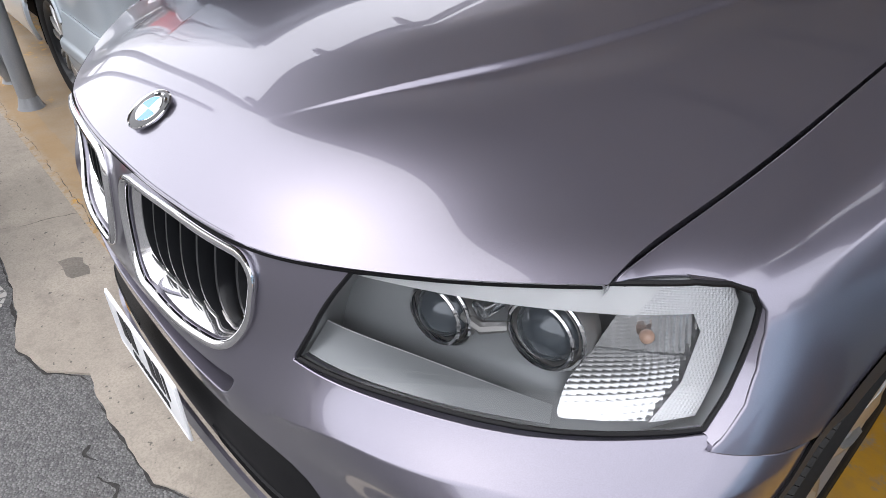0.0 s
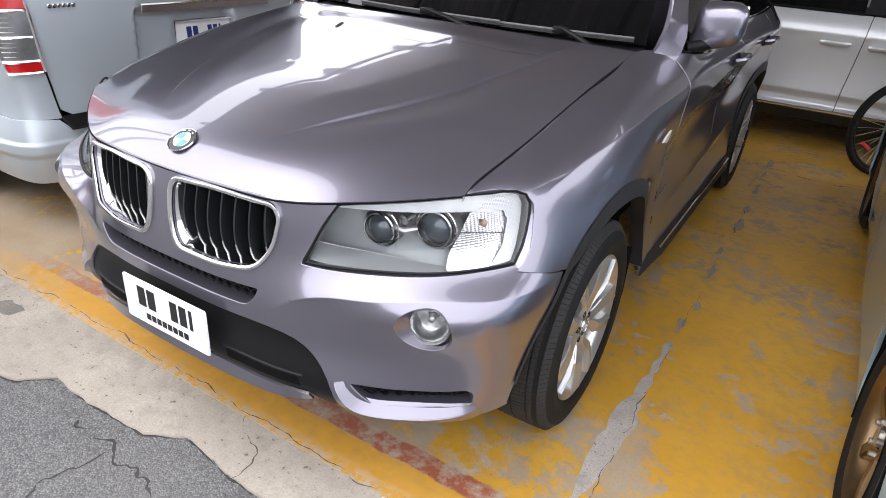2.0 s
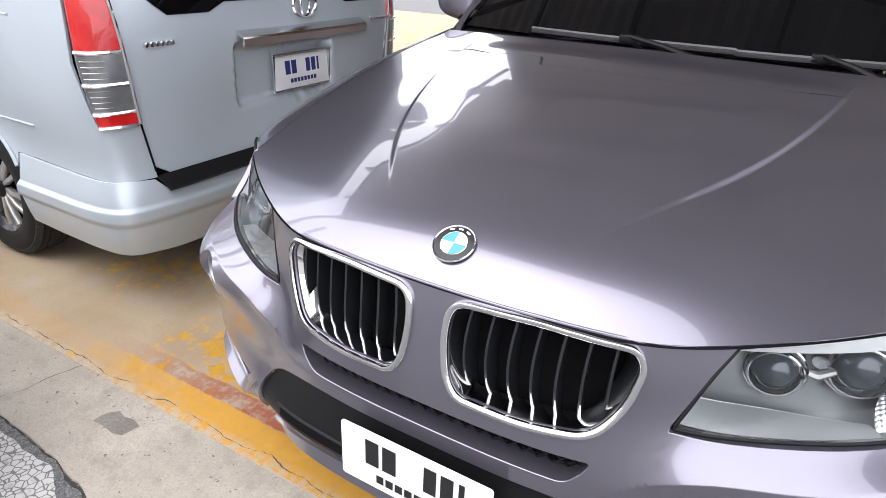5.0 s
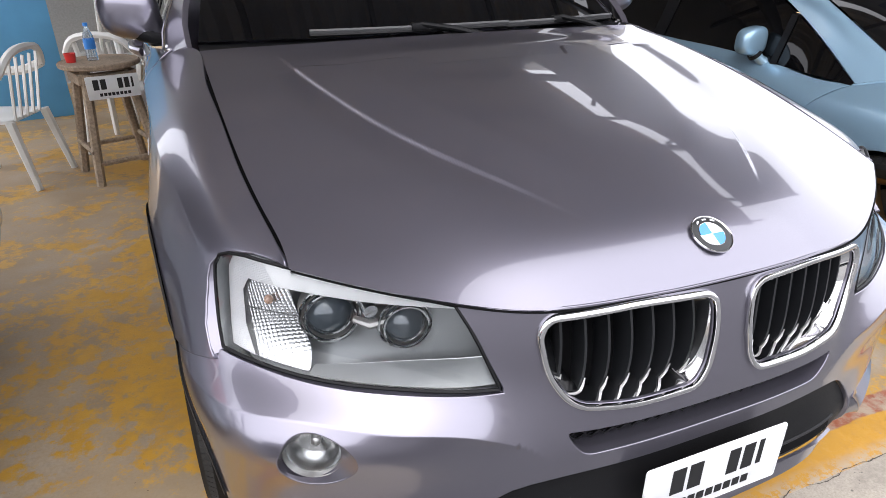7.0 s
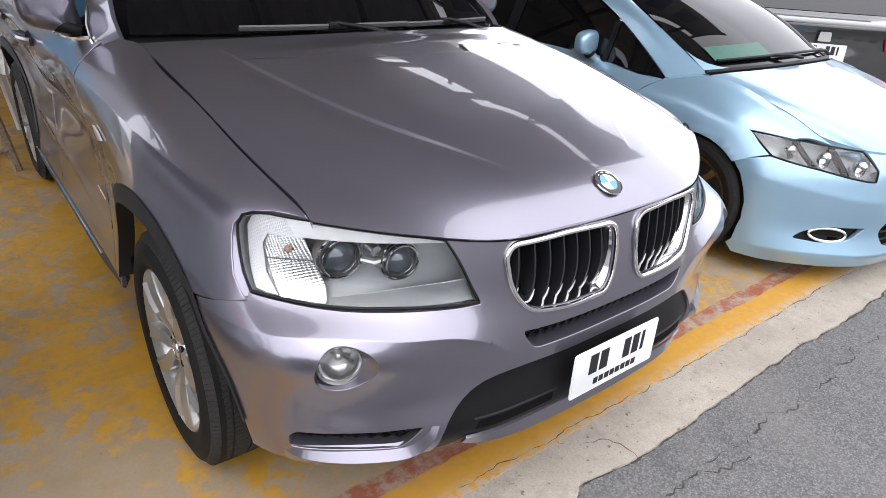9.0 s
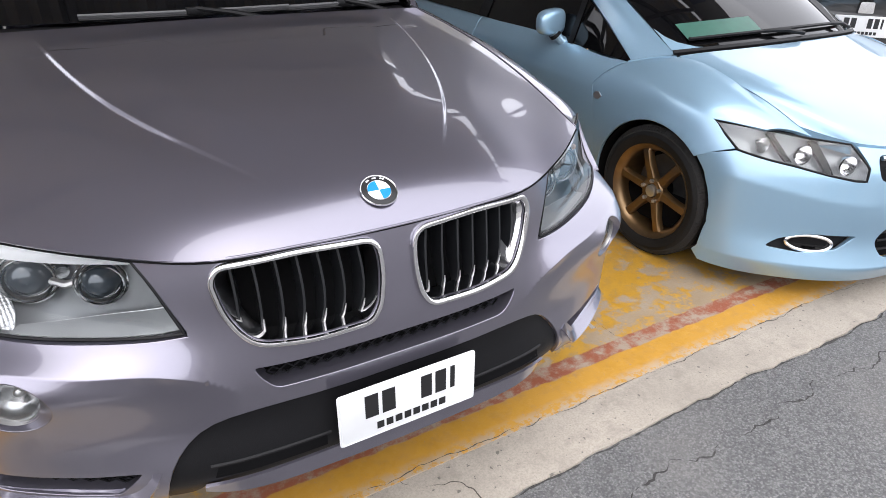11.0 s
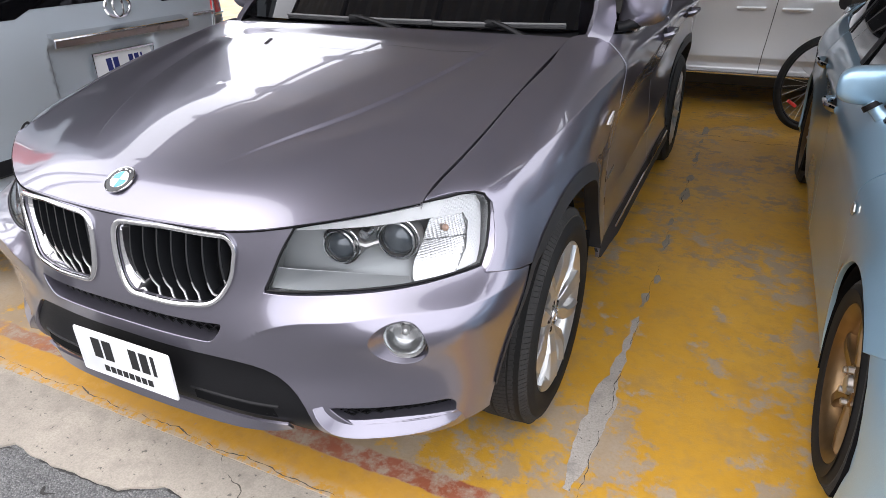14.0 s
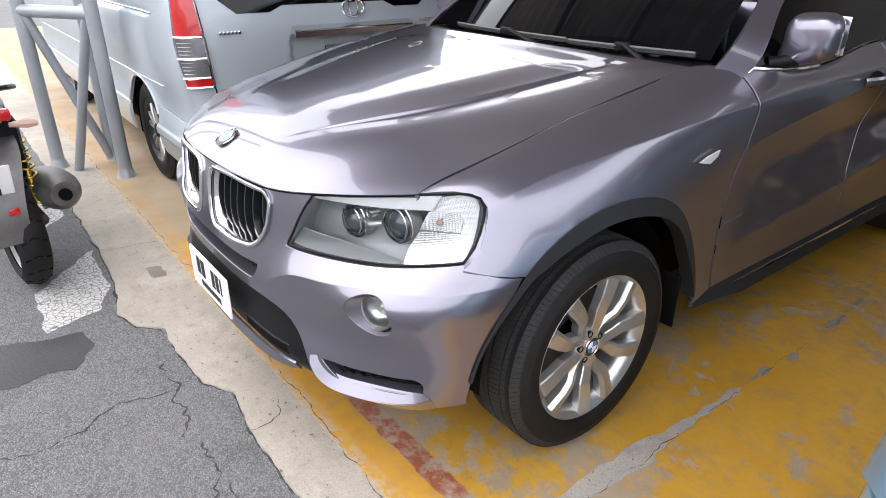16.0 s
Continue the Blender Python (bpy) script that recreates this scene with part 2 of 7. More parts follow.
# ---- materials ----
def material(name, color, rough=0.5, metal=0.0, coat=0.0, spec=0.5, grain=0.0, grain_scale=200.0, blotch=0.0, blotch_scale=3.0, bump_=0.0, bump_scale=120.0, trans=0.0, ior=1.45, coat_rough=0.03, rough_var=0.0, emit=0.0, alpha=1.0):
    """A principled material with variation at two scales (fine grain, broad blotches) and fine relief."""
    m = bpy.data.materials.new(name)
    m.use_nodes = True
    nt = m.node_tree
    b = nt.nodes["Principled BSDF"]
    start = {"Base Color": (*color, 1), "Roughness": rough, "Metallic": metal, "Coat Weight": coat, "Coat Roughness": coat_rough,
             "Specular IOR Level": spec, "Transmission Weight": trans, "IOR": ior, "Alpha": alpha}
    if emit:
        start.update({"Emission Color": (*color, 1), "Emission Strength": emit})
    for key, value in start.items():
        b.inputs[key].default_value = value
    if grain or blotch or bump_ or rough_var:
        tc = nt.nodes.new("ShaderNodeTexCoord")
        col = None
        for amount, sc, det in ((grain, grain_scale, 2), (blotch, blotch_scale, 5)):
            if not amount:
                continue
            n = nt.nodes.new("ShaderNodeTexNoise")
            n.inputs["Scale"].default_value, n.inputs["Detail"].default_value = sc, det
            nt.links.new(tc.outputs["Object"], n.inputs["Vector"])
            mr = nt.nodes.new("ShaderNodeMapRange")
            mr.inputs["From Min"].default_value, mr.inputs["From Max"].default_value = 0.3, 0.7
            mr.inputs["To Min"].default_value, mr.inputs["To Max"].default_value = 1 - amount, 1 + amount
            nt.links.new(n.outputs["Fac"], mr.inputs["Value"])
            mx = nt.nodes.new("ShaderNodeMix")
            mx.data_type, mx.blend_type = "RGBA", "MULTIPLY"
            mx.inputs["Factor"].default_value = 1
            if col is None:
                mx.inputs["A"].default_value = (*color, 1)
            else:
                nt.links.new(col, mx.inputs["A"])
            nt.links.new(mr.outputs[0], mx.inputs["B"])
            col = mx.outputs["Result"]
        if col is not None:
            nt.links.new(col, b.inputs["Base Color"])
        if rough_var:
            n = nt.nodes.new("ShaderNodeTexNoise")
            n.inputs["Scale"].default_value, n.inputs["Detail"].default_value = 9, 6
            nt.links.new(tc.outputs["Object"], n.inputs["Vector"])
            mr = nt.nodes.new("ShaderNodeMapRange")
            mr.inputs["To Min"].default_value, mr.inputs["To Max"].default_value = max(0, rough - rough_var), min(1, rough + rough_var)
            nt.links.new(n.outputs["Fac"], mr.inputs["Value"])
            nt.links.new(mr.outputs[0], b.inputs["Roughness"])
        if bump_:
            n = nt.nodes.new("ShaderNodeTexNoise")
            n.inputs["Scale"].default_value, n.inputs["Detail"].default_value = bump_scale, 3
            nt.links.new(tc.outputs["Object"], n.inputs["Vector"])
            bp = nt.nodes.new("ShaderNodeBump")
            bp.inputs["Strength"].default_value, bp.inputs["Distance"].default_value = bump_, 0.002
            nt.links.new(n.outputs["Fac"], bp.inputs["Height"])
            nt.links.new(bp.outputs[0], b.inputs["Normal"])
    return m


PAINT = material("mauve_grey_metallic_paint", (0.224, 0.213, 0.262), 0.28, 0.82, 1.0, grain=0.10, grain_scale=900, blotch=0.03, blotch_scale=2, coat_rough=0.012)
PAINT.node_tree.nodes["Principled BSDF"].inputs["Coat IOR"].default_value = 1.6
VAN_PAINT = material("silver_blue_paint", (0.43, 0.48, 0.52), 0.38, 0.25, 0.8, grain=0.06, grain_scale=900, blotch=0.05, blotch_scale=1.5, coat_rough=0.06)
BLUE_PAINT = material("light_blue_metallic_paint", (0.29, 0.45, 0.585), 0.32, 0.5, 1.0, grain=0.07, grain_scale=900, blotch=0.03, coat_rough=0.03)
MPV_PAINT = material("silver_paint", (0.58, 0.585, 0.595), 0.34, 0.35, 0.9, grain=0.05, grain_scale=900)
BLACK_PAINT = material("black_car_paint", (0.008, 0.008, 0.009), 0.3, 0.0, 1.0, blotch=0.2)
CHROME = material("chrome", (0.78, 0.78, 0.79), 0.07, 1.0, rough_var=0.03)
SATIN = material("satin_silver_alloy", (0.58, 0.57, 0.56), 0.33, 0.9, 0.4, grain=0.05, grain_scale=400, blotch=0.06, blotch_scale=20)
FACET = material("faceted_reflector", (0.62, 0.625, 0.63), 0.2, 0.9, blotch=0.08, blotch_scale=60)
MESHED = material("patterned_silver_trim", (0.78, 0.78, 0.79), 0.3, 0.5, blotch=0.05)
nt = MESHED.node_tree
dots = nt.nodes.new("ShaderNodeTexVoronoi")
dots.inputs["Scale"].default_value, dots.inputs["Randomness"].default_value = 330, 0.12
nt.links.new(nt.nodes.new("ShaderNodeTexCoord").outputs["Object"], dots.inputs["Vector"])
relief = nt.nodes.new("ShaderNodeBump")
relief.inputs["Strength"].default_value, relief.inputs["Distance"].default_value = 0.8, 0.0012
nt.links.new(dots.outputs["Distance"], relief.inputs["Height"])
nt.links.new(relief.outputs[0], nt.nodes["Principled BSDF"].inputs["Normal"])
ALLOY = material("silver_wheel_paint", (0.52, 0.515, 0.505), 0.3, 0.75, 0.4, grain=0.05, grain_scale=400, blotch=0.08, blotch_scale=16)
DISC_STEEL = material("dull_brake_steel", (0.10, 0.10, 0.10), 0.45, 0.7, grain=0.1, grain_scale=200, blotch=0.2, blotch_scale=14)
BRONZE = material("bronze_alloy", (0.20, 0.125, 0.06), 0.36, 0.85, 0.3, grain=0.06, grain_scale=400, blotch=0.15, blotch_scale=18)
BLACK_PLASTIC = material("black_plastic", (0.008, 0.008, 0.009), 0.45, spec=0.22, grain=0.15, grain_scale=300, blotch=0.15, bump_=0.15, bump_scale=500)
TRIM = material("dark_grey_trim_plastic", (0.018, 0.019, 0.022), 0.55, grain=0.12, grain_scale=500, blotch=0.12, blotch_scale=6, bump_=0.12, bump_scale=700)
RUBBER = material("tyre_rubber", (0.010, 0.0098, 0.0098), 0.7, spec=0.3, grain=0.2, grain_scale=160, blotch=0.25, blotch_scale=7, bump_=0.12, bump_scale=260)
# near-black, for black parts and for painted shade in openings and gaps
DARK = material("cavity_shade_and_black_parts", (0.004, 0.004, 0.0045), 0.85, spec=0.12, blotch=0.3)
GLASS_DARK = material("tinted_glass", (0.003, 0.003, 0.0035), 0.02, 0.0, 0.0, spec=0.4, blotch=0.1)
LENS = bpy.data.materials.new("clear_lamp_lens")
LENS.use_nodes = True
nt = LENS.node_tree
thin, gloss, blend, edge_on = (nt.nodes.new(k) for k in ("ShaderNodeBsdfTransparent", "ShaderNodeBsdfGlossy", "ShaderNodeMixShader", "ShaderNodeFresnel"))
thin.inputs["Color"].default_value = (0.93, 0.94, 0.945, 1)
gloss.inputs["Roughness"].default_value, edge_on.inputs["IOR"].default_value = 0.02, 1.5
nt.links.new(edge_on.outputs[0], blend.inputs[0])
nt.links.new(thin.outputs[0], blend.inputs[1])
nt.links.new(gloss.outputs[0], blend.inputs[2])
nt.links.new(blend.outputs[0], nt.nodes["Material Output"].inputs["Surface"])
WIPER = material("wiper_metal", (.13, .13, .135), 0.4, 0.4, blotch=0.1)
TREAD = material("dusty_tread_rubber", (0.026, 0.0255, 0.025), 0.9, grain=0.2, grain_scale=200, blotch=0.2, blotch_scale=9)
GRILLE_BLACK = material("gloss_black_slat", (0.014, 0.015, 0.017), 0.32, 0.0, 0.25, blotch=0.1)
BROW = material("white_silver_trim", (0.82, 0.82, 0.83), 0.3, 0.3, 0.5, blotch=0.04, blotch_scale=30)
BRIGHT = material("lamp_trim_sky_white", (0.90, 0.905, 0.91), 0.3, 0.12, 0.6, blotch=0.05, blotch_scale=30)
HOUSING = material("grey_lamp_housing", (0.34, 0.355, 0.362), 0.32, 0.3, blotch=0.06, blotch_scale=14)
REFLECTOR = material("lamp_reflector", (0.85, 0.85, 0.86), 0.14, 1.0, bump_=0.5, bump_scale=90)
PROJECTOR_GLASS = material("blue_tinted_projector_glass", (0.07, 0.085, 0.10), 0.06, 0.25, 1.0, blotch=0.1, blotch_scale=40)
WHITE_PLASTIC = material("white_plate_face", (0.74, 0.75, 0.76), 0.4, blotch=0.05, blotch_scale=8)
BLACK_INK = material("black_ink", (0.015, 0.015, 0.016), 0.5, blotch=0.1)
BLUE_INK = material("dark_blue_ink", (0.02, 0.03, 0.16), 0.5, blotch=0.1)
BADGE_BLUE = material("badge_blue", (0.01, 0.23, 0.62), 0.2, 0, 1.0, blotch=0.05)
BADGE_WHITE = material("badge_white", (0.8, 0.81, 0.82), 0.2, 0, 1.0, blotch=0.05)
BADGE_BLACK = material("badge_black", (0.010, 0.010, 0.011), 0.35, 0, 0.2, blotch=0.1)
RED_LENS = material("red_lamp_lens", (0.50, 0.012, 0.012), 0.12, 0, 1.0, blotch=0.1, blotch_scale=30, bump_=0.3, bump_scale=150)
AMBER = material("amber_bulb", (0.55, 0.36, 0.27), 0.25, 0, 0.6, blotch=0.1)


# ---- ground: asphalt road, concrete apron, painted parking floor ----
def nodes_of(m):
    m.use_nodes = True
    return m.node_tree, m.node_tree.nodes["Principled BSDF"]


def noise_node(nt, vec, scale, detail=5, rough=0.6):
    n = nt.nodes.new("ShaderNodeTexNoise")
    n.inputs["Scale"].default_value, n.inputs["Detail"].default_value, n.inputs["Roughness"].default_value = scale, detail, rough
    nt.links.new(vec, n.inputs["Vector"])
    return n.outputs["Fac"]


def ramp_node(nt, fac, a, b, lo=0.0, hi=1.0):
    n = nt.nodes.new("ShaderNodeMapRange")
    n.inputs["From Min"].default_value, n.inputs["From Max"].default_value = a, b
    n.inputs["To Min"].default_value, n.inputs["To Max"].default_value = lo, hi
    nt.links.new(fac, n.inputs["Value"])
    return n.outputs[0]


def math_node(nt, op, a, b=None):
    n = nt.nodes.new("ShaderNodeMath")
    n.operation = op
    for i, v in enumerate((a, b)):
        if v is None:
            continue
        if isinstance(v, (int, float)):
            n.inputs[i].default_value = v
        else:
            nt.links.new(v, n.inputs[i])
    return n.outputs[0]


def mix_node(nt, fac, a, b, blend="MIX"):
    n = nt.nodes.new("ShaderNodeMix")
    n.data_type, n.blend_type = "RGBA", blend
    for k, v in (("Factor", fac), ("A", a), ("B", b)):
        if isinstance(v, (int, float)):
            n.inputs[k].default_value = v
        elif isinstance(v, tuple):
            n.inputs[k].default_value = (*v, 1)
        else:
            nt.links.new(v, n.inputs[k])
    return n.outputs["Result"]


def bump_node(nt, bsdf, height, strength, dist):
    n = nt.nodes.new("ShaderNodeBump")
    n.inputs["Strength"].default_value, n.inputs["Distance"].default_value = strength, dist
    nt.links.new(height, n.inputs["Height"])
    nt.links.new(n.outputs[0], bsdf.inputs["Normal"])


def asphalt_material():
    m = bpy.data.materials.new("worn_asphalt")
    nt, b = nodes_of(m)
    P = nt.nodes.new("ShaderNodeTexCoord").outputs["Object"]
    v = nt.nodes.new("ShaderNodeTexVoronoi")
    v.inputs["Scale"].default_value = 165
    nt.links.new(P, v.inputs["Vector"])
    stone = ramp_node(nt, v.outputs["Distance"], 0.1, 0.7)
    tint = nt.nodes.new("ShaderNodeSeparateColor")
    nt.links.new(v.outputs["Color"], tint.inputs[0])
    c = mix_node(nt, tint.outputs[0], (0.085, 0.085, 0.087), (0.255, 0.253, 0.25))
    c = mix_node(nt, math_node(nt, "MULTIPLY", stone, 0.6), c, (0.07, 0.07, 0.07))
    c = mix_node(nt, ramp_node(nt, noise_node(nt, P, 1.7), 0.5, 0.75, 0, 0.4), c, (0.20, 0.19, 0.18))
    c = mix_node(nt, ramp_node(nt, noise_node(nt, P, 14), 0.6, 0.8, 0, 0.25), c, (0.08, 0.06, 0.06))
    c = mix_node(nt, ramp_node(nt, noise_node(nt, P, 5, 8, 0.7), 0.56, 0.70, 0, 0.35), c, (0.055, 0.054, 0.054))
    nt.links.new(c, b.inputs["Base Color"])
    b.inputs["Roughness"].default_value = 0.85
    bump_node(nt, b, stone, 0.5, -0.004)
    return m


def concrete_material(name, tone=(0.40, 0.355, 0.30)):
    m = bpy.data.materials.new(name)
    nt, b = nodes_of(m)
    P = nt.nodes.new("ShaderNodeTexCoord").outputs["Object"]
    k = lambda f: tuple(x * f for x in tone)
    c = mix_node(nt, ramp_node(nt, noise_node(nt, P, 2.2), 0.35, 0.65), k(0.86), k(1.12))
    c = mix_node(nt, ramp_node(nt, noise_node(nt, P, 1.3, 7, 0.7), 0.50, 0.62, 0, 0.45), c, k(0.70))
    c = mix_node(nt, ramp_node(nt, noise_node(nt, P, 11, 8, 0.7), 0.50, 0.70, 0, 0.7), c, k(0.60))
    c = mix_node(nt, ramp_node(nt, noise_node(nt, P, 160, 3), 0.4, 0.7, 0, 0.6), c, k(0.62))
    c = mix_node(nt, ramp_node(nt, noise_node(nt, P, 45, 2), 0.67, 0.71, 0, 0.8), c, (0.11, 0.10, 0.09))
    nt.links.new(c, b.inputs["Base Color"])
    b.inputs["Roughness"].default_value = 0.85
    bump_node(nt, b, noise_node(nt, P, 130, 6, 0.7), 0.35, 0.003)
    return m


def floor_material():
    """Grey concrete under worn yellow paint, with an orange edge band and the rest of a red stripe."""
    m = bpy.data.materials.new("worn_yellow_floor_paint")
    nt, b = nodes_of(m)
    P = nt.nodes.new("ShaderNodeTexCoord").outputs["Object"]
    sep = nt.nodes.new("ShaderNodeSeparateXYZ")
    nt.links.new(P, sep.inputs[0])
    wob = ramp_node(nt, noise_node(nt, P, 9, 6), 0.3, 0.7, -0.008, 0.008)
    y = math_node(nt, "ADD", sep.outputs["Y"], wob)
    band = lambda a, z: math_node(nt, "MULTIPLY", ramp_node(nt, y, a - 0.004, a + 0.004), ramp_node(nt, y, z - 0.004, z + 0.004, 1, 0))
    grey = mix_node(nt, ramp_node(nt, noise_node(nt, P, 3.0, 6), 0.35, 0.65), (0.24, 0.215, 0.19), (0.36, 0.33, 0.295))
    grey = mix_node(nt, ramp_node(nt, noise_node(nt, P, 90, 4), 0.4, 0.7, 0, 0.35), grey, (0.2, 0.18, 0.15))
    yel = mix_node(nt, ramp_node(nt, noise_node(nt, P, 2.3, 5), 0.35, 0.7), (0.50, 0.262, 0.022), (0.56, 0.315, 0.045))
    yel = mix_node(nt, ramp_node(nt, noise_node(nt, P, 24, 6), 0.45, 0.8, 0, 0.35), yel, (0.36, 0.21, 0.06))
    yel = mix_node(nt, ramp_node(nt, noise_node(nt, P, 6, 9, 0.72), 0.50, 0.68, 0, 0.55), yel, (0.33, 0.215, 0.095))
    big = noise_node(nt, P, 2.0, 8, 0.65)
    fine = noise_node(nt, P, 13, 9, 0.72)
    wear = math_node(nt, "ADD", math_node(nt, "MULTIPLY", big, 0.52), math_node(nt, "MULTIPLY", fine, 0.48))
    wear = math_node(nt, "ADD", wear, ramp_node(nt, sep.outputs["X"], -1.7, -0.8, 0.07, 0.0))
    wear = math_node(nt, "ADD", wear, ramp_node(nt, sep.outputs["Y"], 0.40, 0.95, 0.055, 0.0))
    bare = ramp_node(nt, wear, 0.512, 0.562)
    c = mix_node(nt, math_node(nt, "MULTIPLY", bare, 0.72), yel, grey)
    red = mix_node(nt, ramp_node(nt, fine, 0.45, 0.6), (0.30, 0.095, 0.05), (0.36, 0.28, 0.21))
    along = ramp_node(nt, math_node(nt, "ADD", sep.outputs["X"], ramp_node(nt, fine, 0.3, 0.7, -0.35, 0.35)), -1.65, -1.05)
    c = mix_node(nt, math_node(nt, "MULTIPLY", band(0.325, 0.40), along), c, red)
    ora = mix_node(nt, ramp_node(nt, noise_node(nt, P, 20, 7), 0.5, 0.8, 0, 0.6), (0.52, 0.27, 0.035), (0.36, 0.20, 0.075))
    ora = mix_node(nt, ramp_node(nt, noise_node(nt, P, 33, 8), 0.66, 0.70), ora, (0.36, 0.22, 0.15))
    c = mix_node(nt, math_node(nt, "MULTIPLY", band(0.10, 0.325), ramp_node(nt, along, 0, 1, 0.18, 1)), c, ora)
    flake = math_node(nt, "MULTIPLY", ramp_node(nt, sep.outputs["Y"], 0.195, 0.245, 1, 0), ramp_node(nt, noise_node(nt, P, 26, 8, 0.75), 0.44, 0.52))
    c = mix_node(nt, math_node(nt, "MULTIPLY", flake, 0.85), c, (0.42, 0.36, 0.29))
    scuff = math_node(nt, "MULTIPLY", ramp_node(nt, noise_node(nt, P, 7, 9, 0.75), 0.55, 0.66), ramp_node(nt, noise_node(nt, P, 70, 4), 0.45, 0.6))
    c = mix_node(nt, math_node(nt, "MULTIPLY", scuff, 0.5), c, (0.30, 0.21, 0.12))
    c = mix_node(nt, ramp_node(nt, noise_node(nt, P, 60, 3), 0.72, 0.75, 0, 0.7), c, (0.09, 0.07, 0.05))
    nt.links.new(c, b.inputs["Base Color"])
    nt.links.new(ramp_node(nt, bare, 0, 1, 0.45, 0.8), b.inputs["Roughness"])
    bump_node(nt, b, math_node(nt, "ADD", wear, math_node(nt, "MULTIPLY", noise_node(nt, P, 140, 5), 0.25)), 0.3, 0.006)
    return m


ASPHALT = asphalt_material()
CONCRETE = concrete_material("pale_concrete")
CONCRETE_DARK = concrete_material("grey_joint_filler", (.30, .262, .21))
FLOOR = floor_material()
CRACK = material("crack_dirt", (0.10, 0.088, 0.072), 0.95, grain=0.3, grain_scale=120, blotch=0.2)
# dark fill of real cracks, also the painted shadow along the apron's edge
CRACK_AND_SHADE = material("crack_fill_and_edge_shade", (0.045, 0.043, 0.041), 0.95, grain=0.3, grain_scale=120, blotch=0.3)


def wiggle(pts, step, amp, seed, freq=6.0):
    """A line through points, broken up sideways."""
    P = np.array(resample(pts, step, closed=False))
    d = np.gradient(P, axis=0)
    d /= np.linalg.norm(d, axis=1)[:, None]
    n = np.array([noise.fractal((p[0] * freq, p[1] * freq, seed), 1.0, 2.0, 4) for p in P])
    return [tuple(p) for p in P + np.c_[-d[:, 1], d[:, 0]] * (amp * n)[:, None]]


def slab(name, poly, z0, z1, mat, label, category):
    bm = bmesh.new()
    from mathutils.geometry import delaunay_2d_cdt
    n = len(poly)
    vo, eo, fo, *_ = delaunay_2d_cdt([Vector(p) for p in poly], [(i, (i + 1) % n) for i in range(n)], [], 0, 1e-6)
    P = np.array([tuple(v) for v in vo])
    V = [bm.verts.new((x, y, z1)) for x, y in P]
    for f in fo:
        if inside(poly, P[list(f)].mean(axis=0))[0]:
            bm.faces.new([V[i] for i in f])
    rim = [bm.verts.new((x, y, z1)) for x, y in poly]
    low = [bm.verts.new((x, y, z0)) for x, y in poly]
    for i in range(n):
        bm.faces.new((low[i], low[(i + 1) % n], rim[(i + 1) % n], rim[i]))
    for f in bm.faces:
        f.normal_update()
        if abs(f.normal.z) > .5 and f.normal.z < 0:
            f.normal_flip()
    me = bpy.data.meshes.new(name)
    bm.to_mesh(me)
    bm.free()
    me.materials.append(mat)
    return tagged(new(name, me), label, category, kind="structure")


def crack_and_shade_line(name, pts, width, z, seed, parent, amp=0.03, mat=None):
    A = wiggle(pts, 0.008, amp, seed, 8.0)
    P = np.array(A)
    d = np.gradient(P, axis=0)
    d /= np.linalg.norm(d, axis=1)[:, None]
    w = np.array([width * min(2.2, max(0.04, 0.55 + 1.5 * noise.noise((p[0] * 9, p[1] * 9, seed)) + 0.9 * noise.noise((p[0] * 45, p[1] * 45, seed)))) for p in P])[:, None]
    N = np.c_[-d[:, 1], d[:, 0]]
    L, R = P + N * w / 2, P - N * w / 2
    bm = strip([(x, y, z) for x, y in L], [(x, y, z) for x, y in R])
    return part(name, bm, mat or CRACK, parent, flat=True)


ground = slab("ground", [(-400, -400), (400, -400), (400, 400), (-400, 400)], -0.6, -0.010, ASPHALT, "grey worn asphalt road surface", "ground")
EDGE = [(-14.0, -0.10), (-1.75, -0.10), (-1.36, -0.115), (-1.05, -0.14), (-0.87, -0.185), (-0.70, -0.145), (-0.61, -0.055), (-0.36, -0.062), (-0.14, -0.047), (-0.02, 0.02), (0.22, -0.008), (0.5, -0.012), (1.3, 0.0), (1.9, -0.025), (2.3, -0.01), (3.2, -0.03), (14.0, -0.03)]
front = wiggle(EDGE, 0.02, 0.012, 3.3, 9.0)
pavement = slab("pavement", front + [(14.0, 0.188), (-14.0, 0.188)], -0.3, -0.002, CONCRETE, "pale concrete apron with a broken edge along the asphalt", "pavement")
floor = slab("floor", [(-14, 0.188), (14, 0.188), (14, 12), (-14, 12)], -0.3, 0.0, FLOOR, "concrete parking floor with worn yellow paint and an orange edge band", "floor")
crack_and_shade_line("joint", [(-6, 0.205), (-1.5, 0.215), (-0.4, 0.22), (0.3, 0.192), (0.8, 0.185), (2.2, 0.178), (6, 0.18)], 0.0035, 0.0012, 1.0, floor, 0.02)
crack_and_shade_line("joint", [(0.05, 0.19), (0.20, 0.09), (0.24, -0.03)], 0.004, -0.0008, 2.0, pavement, 0.03)
crack_and_shade_line("joint", [(-1.55, 0.2), (-1.62, -0.1)], 0.004, -0.0008, 2.5, pavement, 0.02)
for y0, y1 in ((.42, .78), (.86, 1.25), (1.31, 1.5), (1.66, 2.05), (2.2, 2.5), (2.8, 3.3), (3.6, 4.2)):
    crack_and_shade_line("crack_and_shade_line", [(1.122, y0), (1.118, (y0 + y1) / 2), (1.122, y1)], 0.003, 0.0014, 5.0, floor, 0.018)
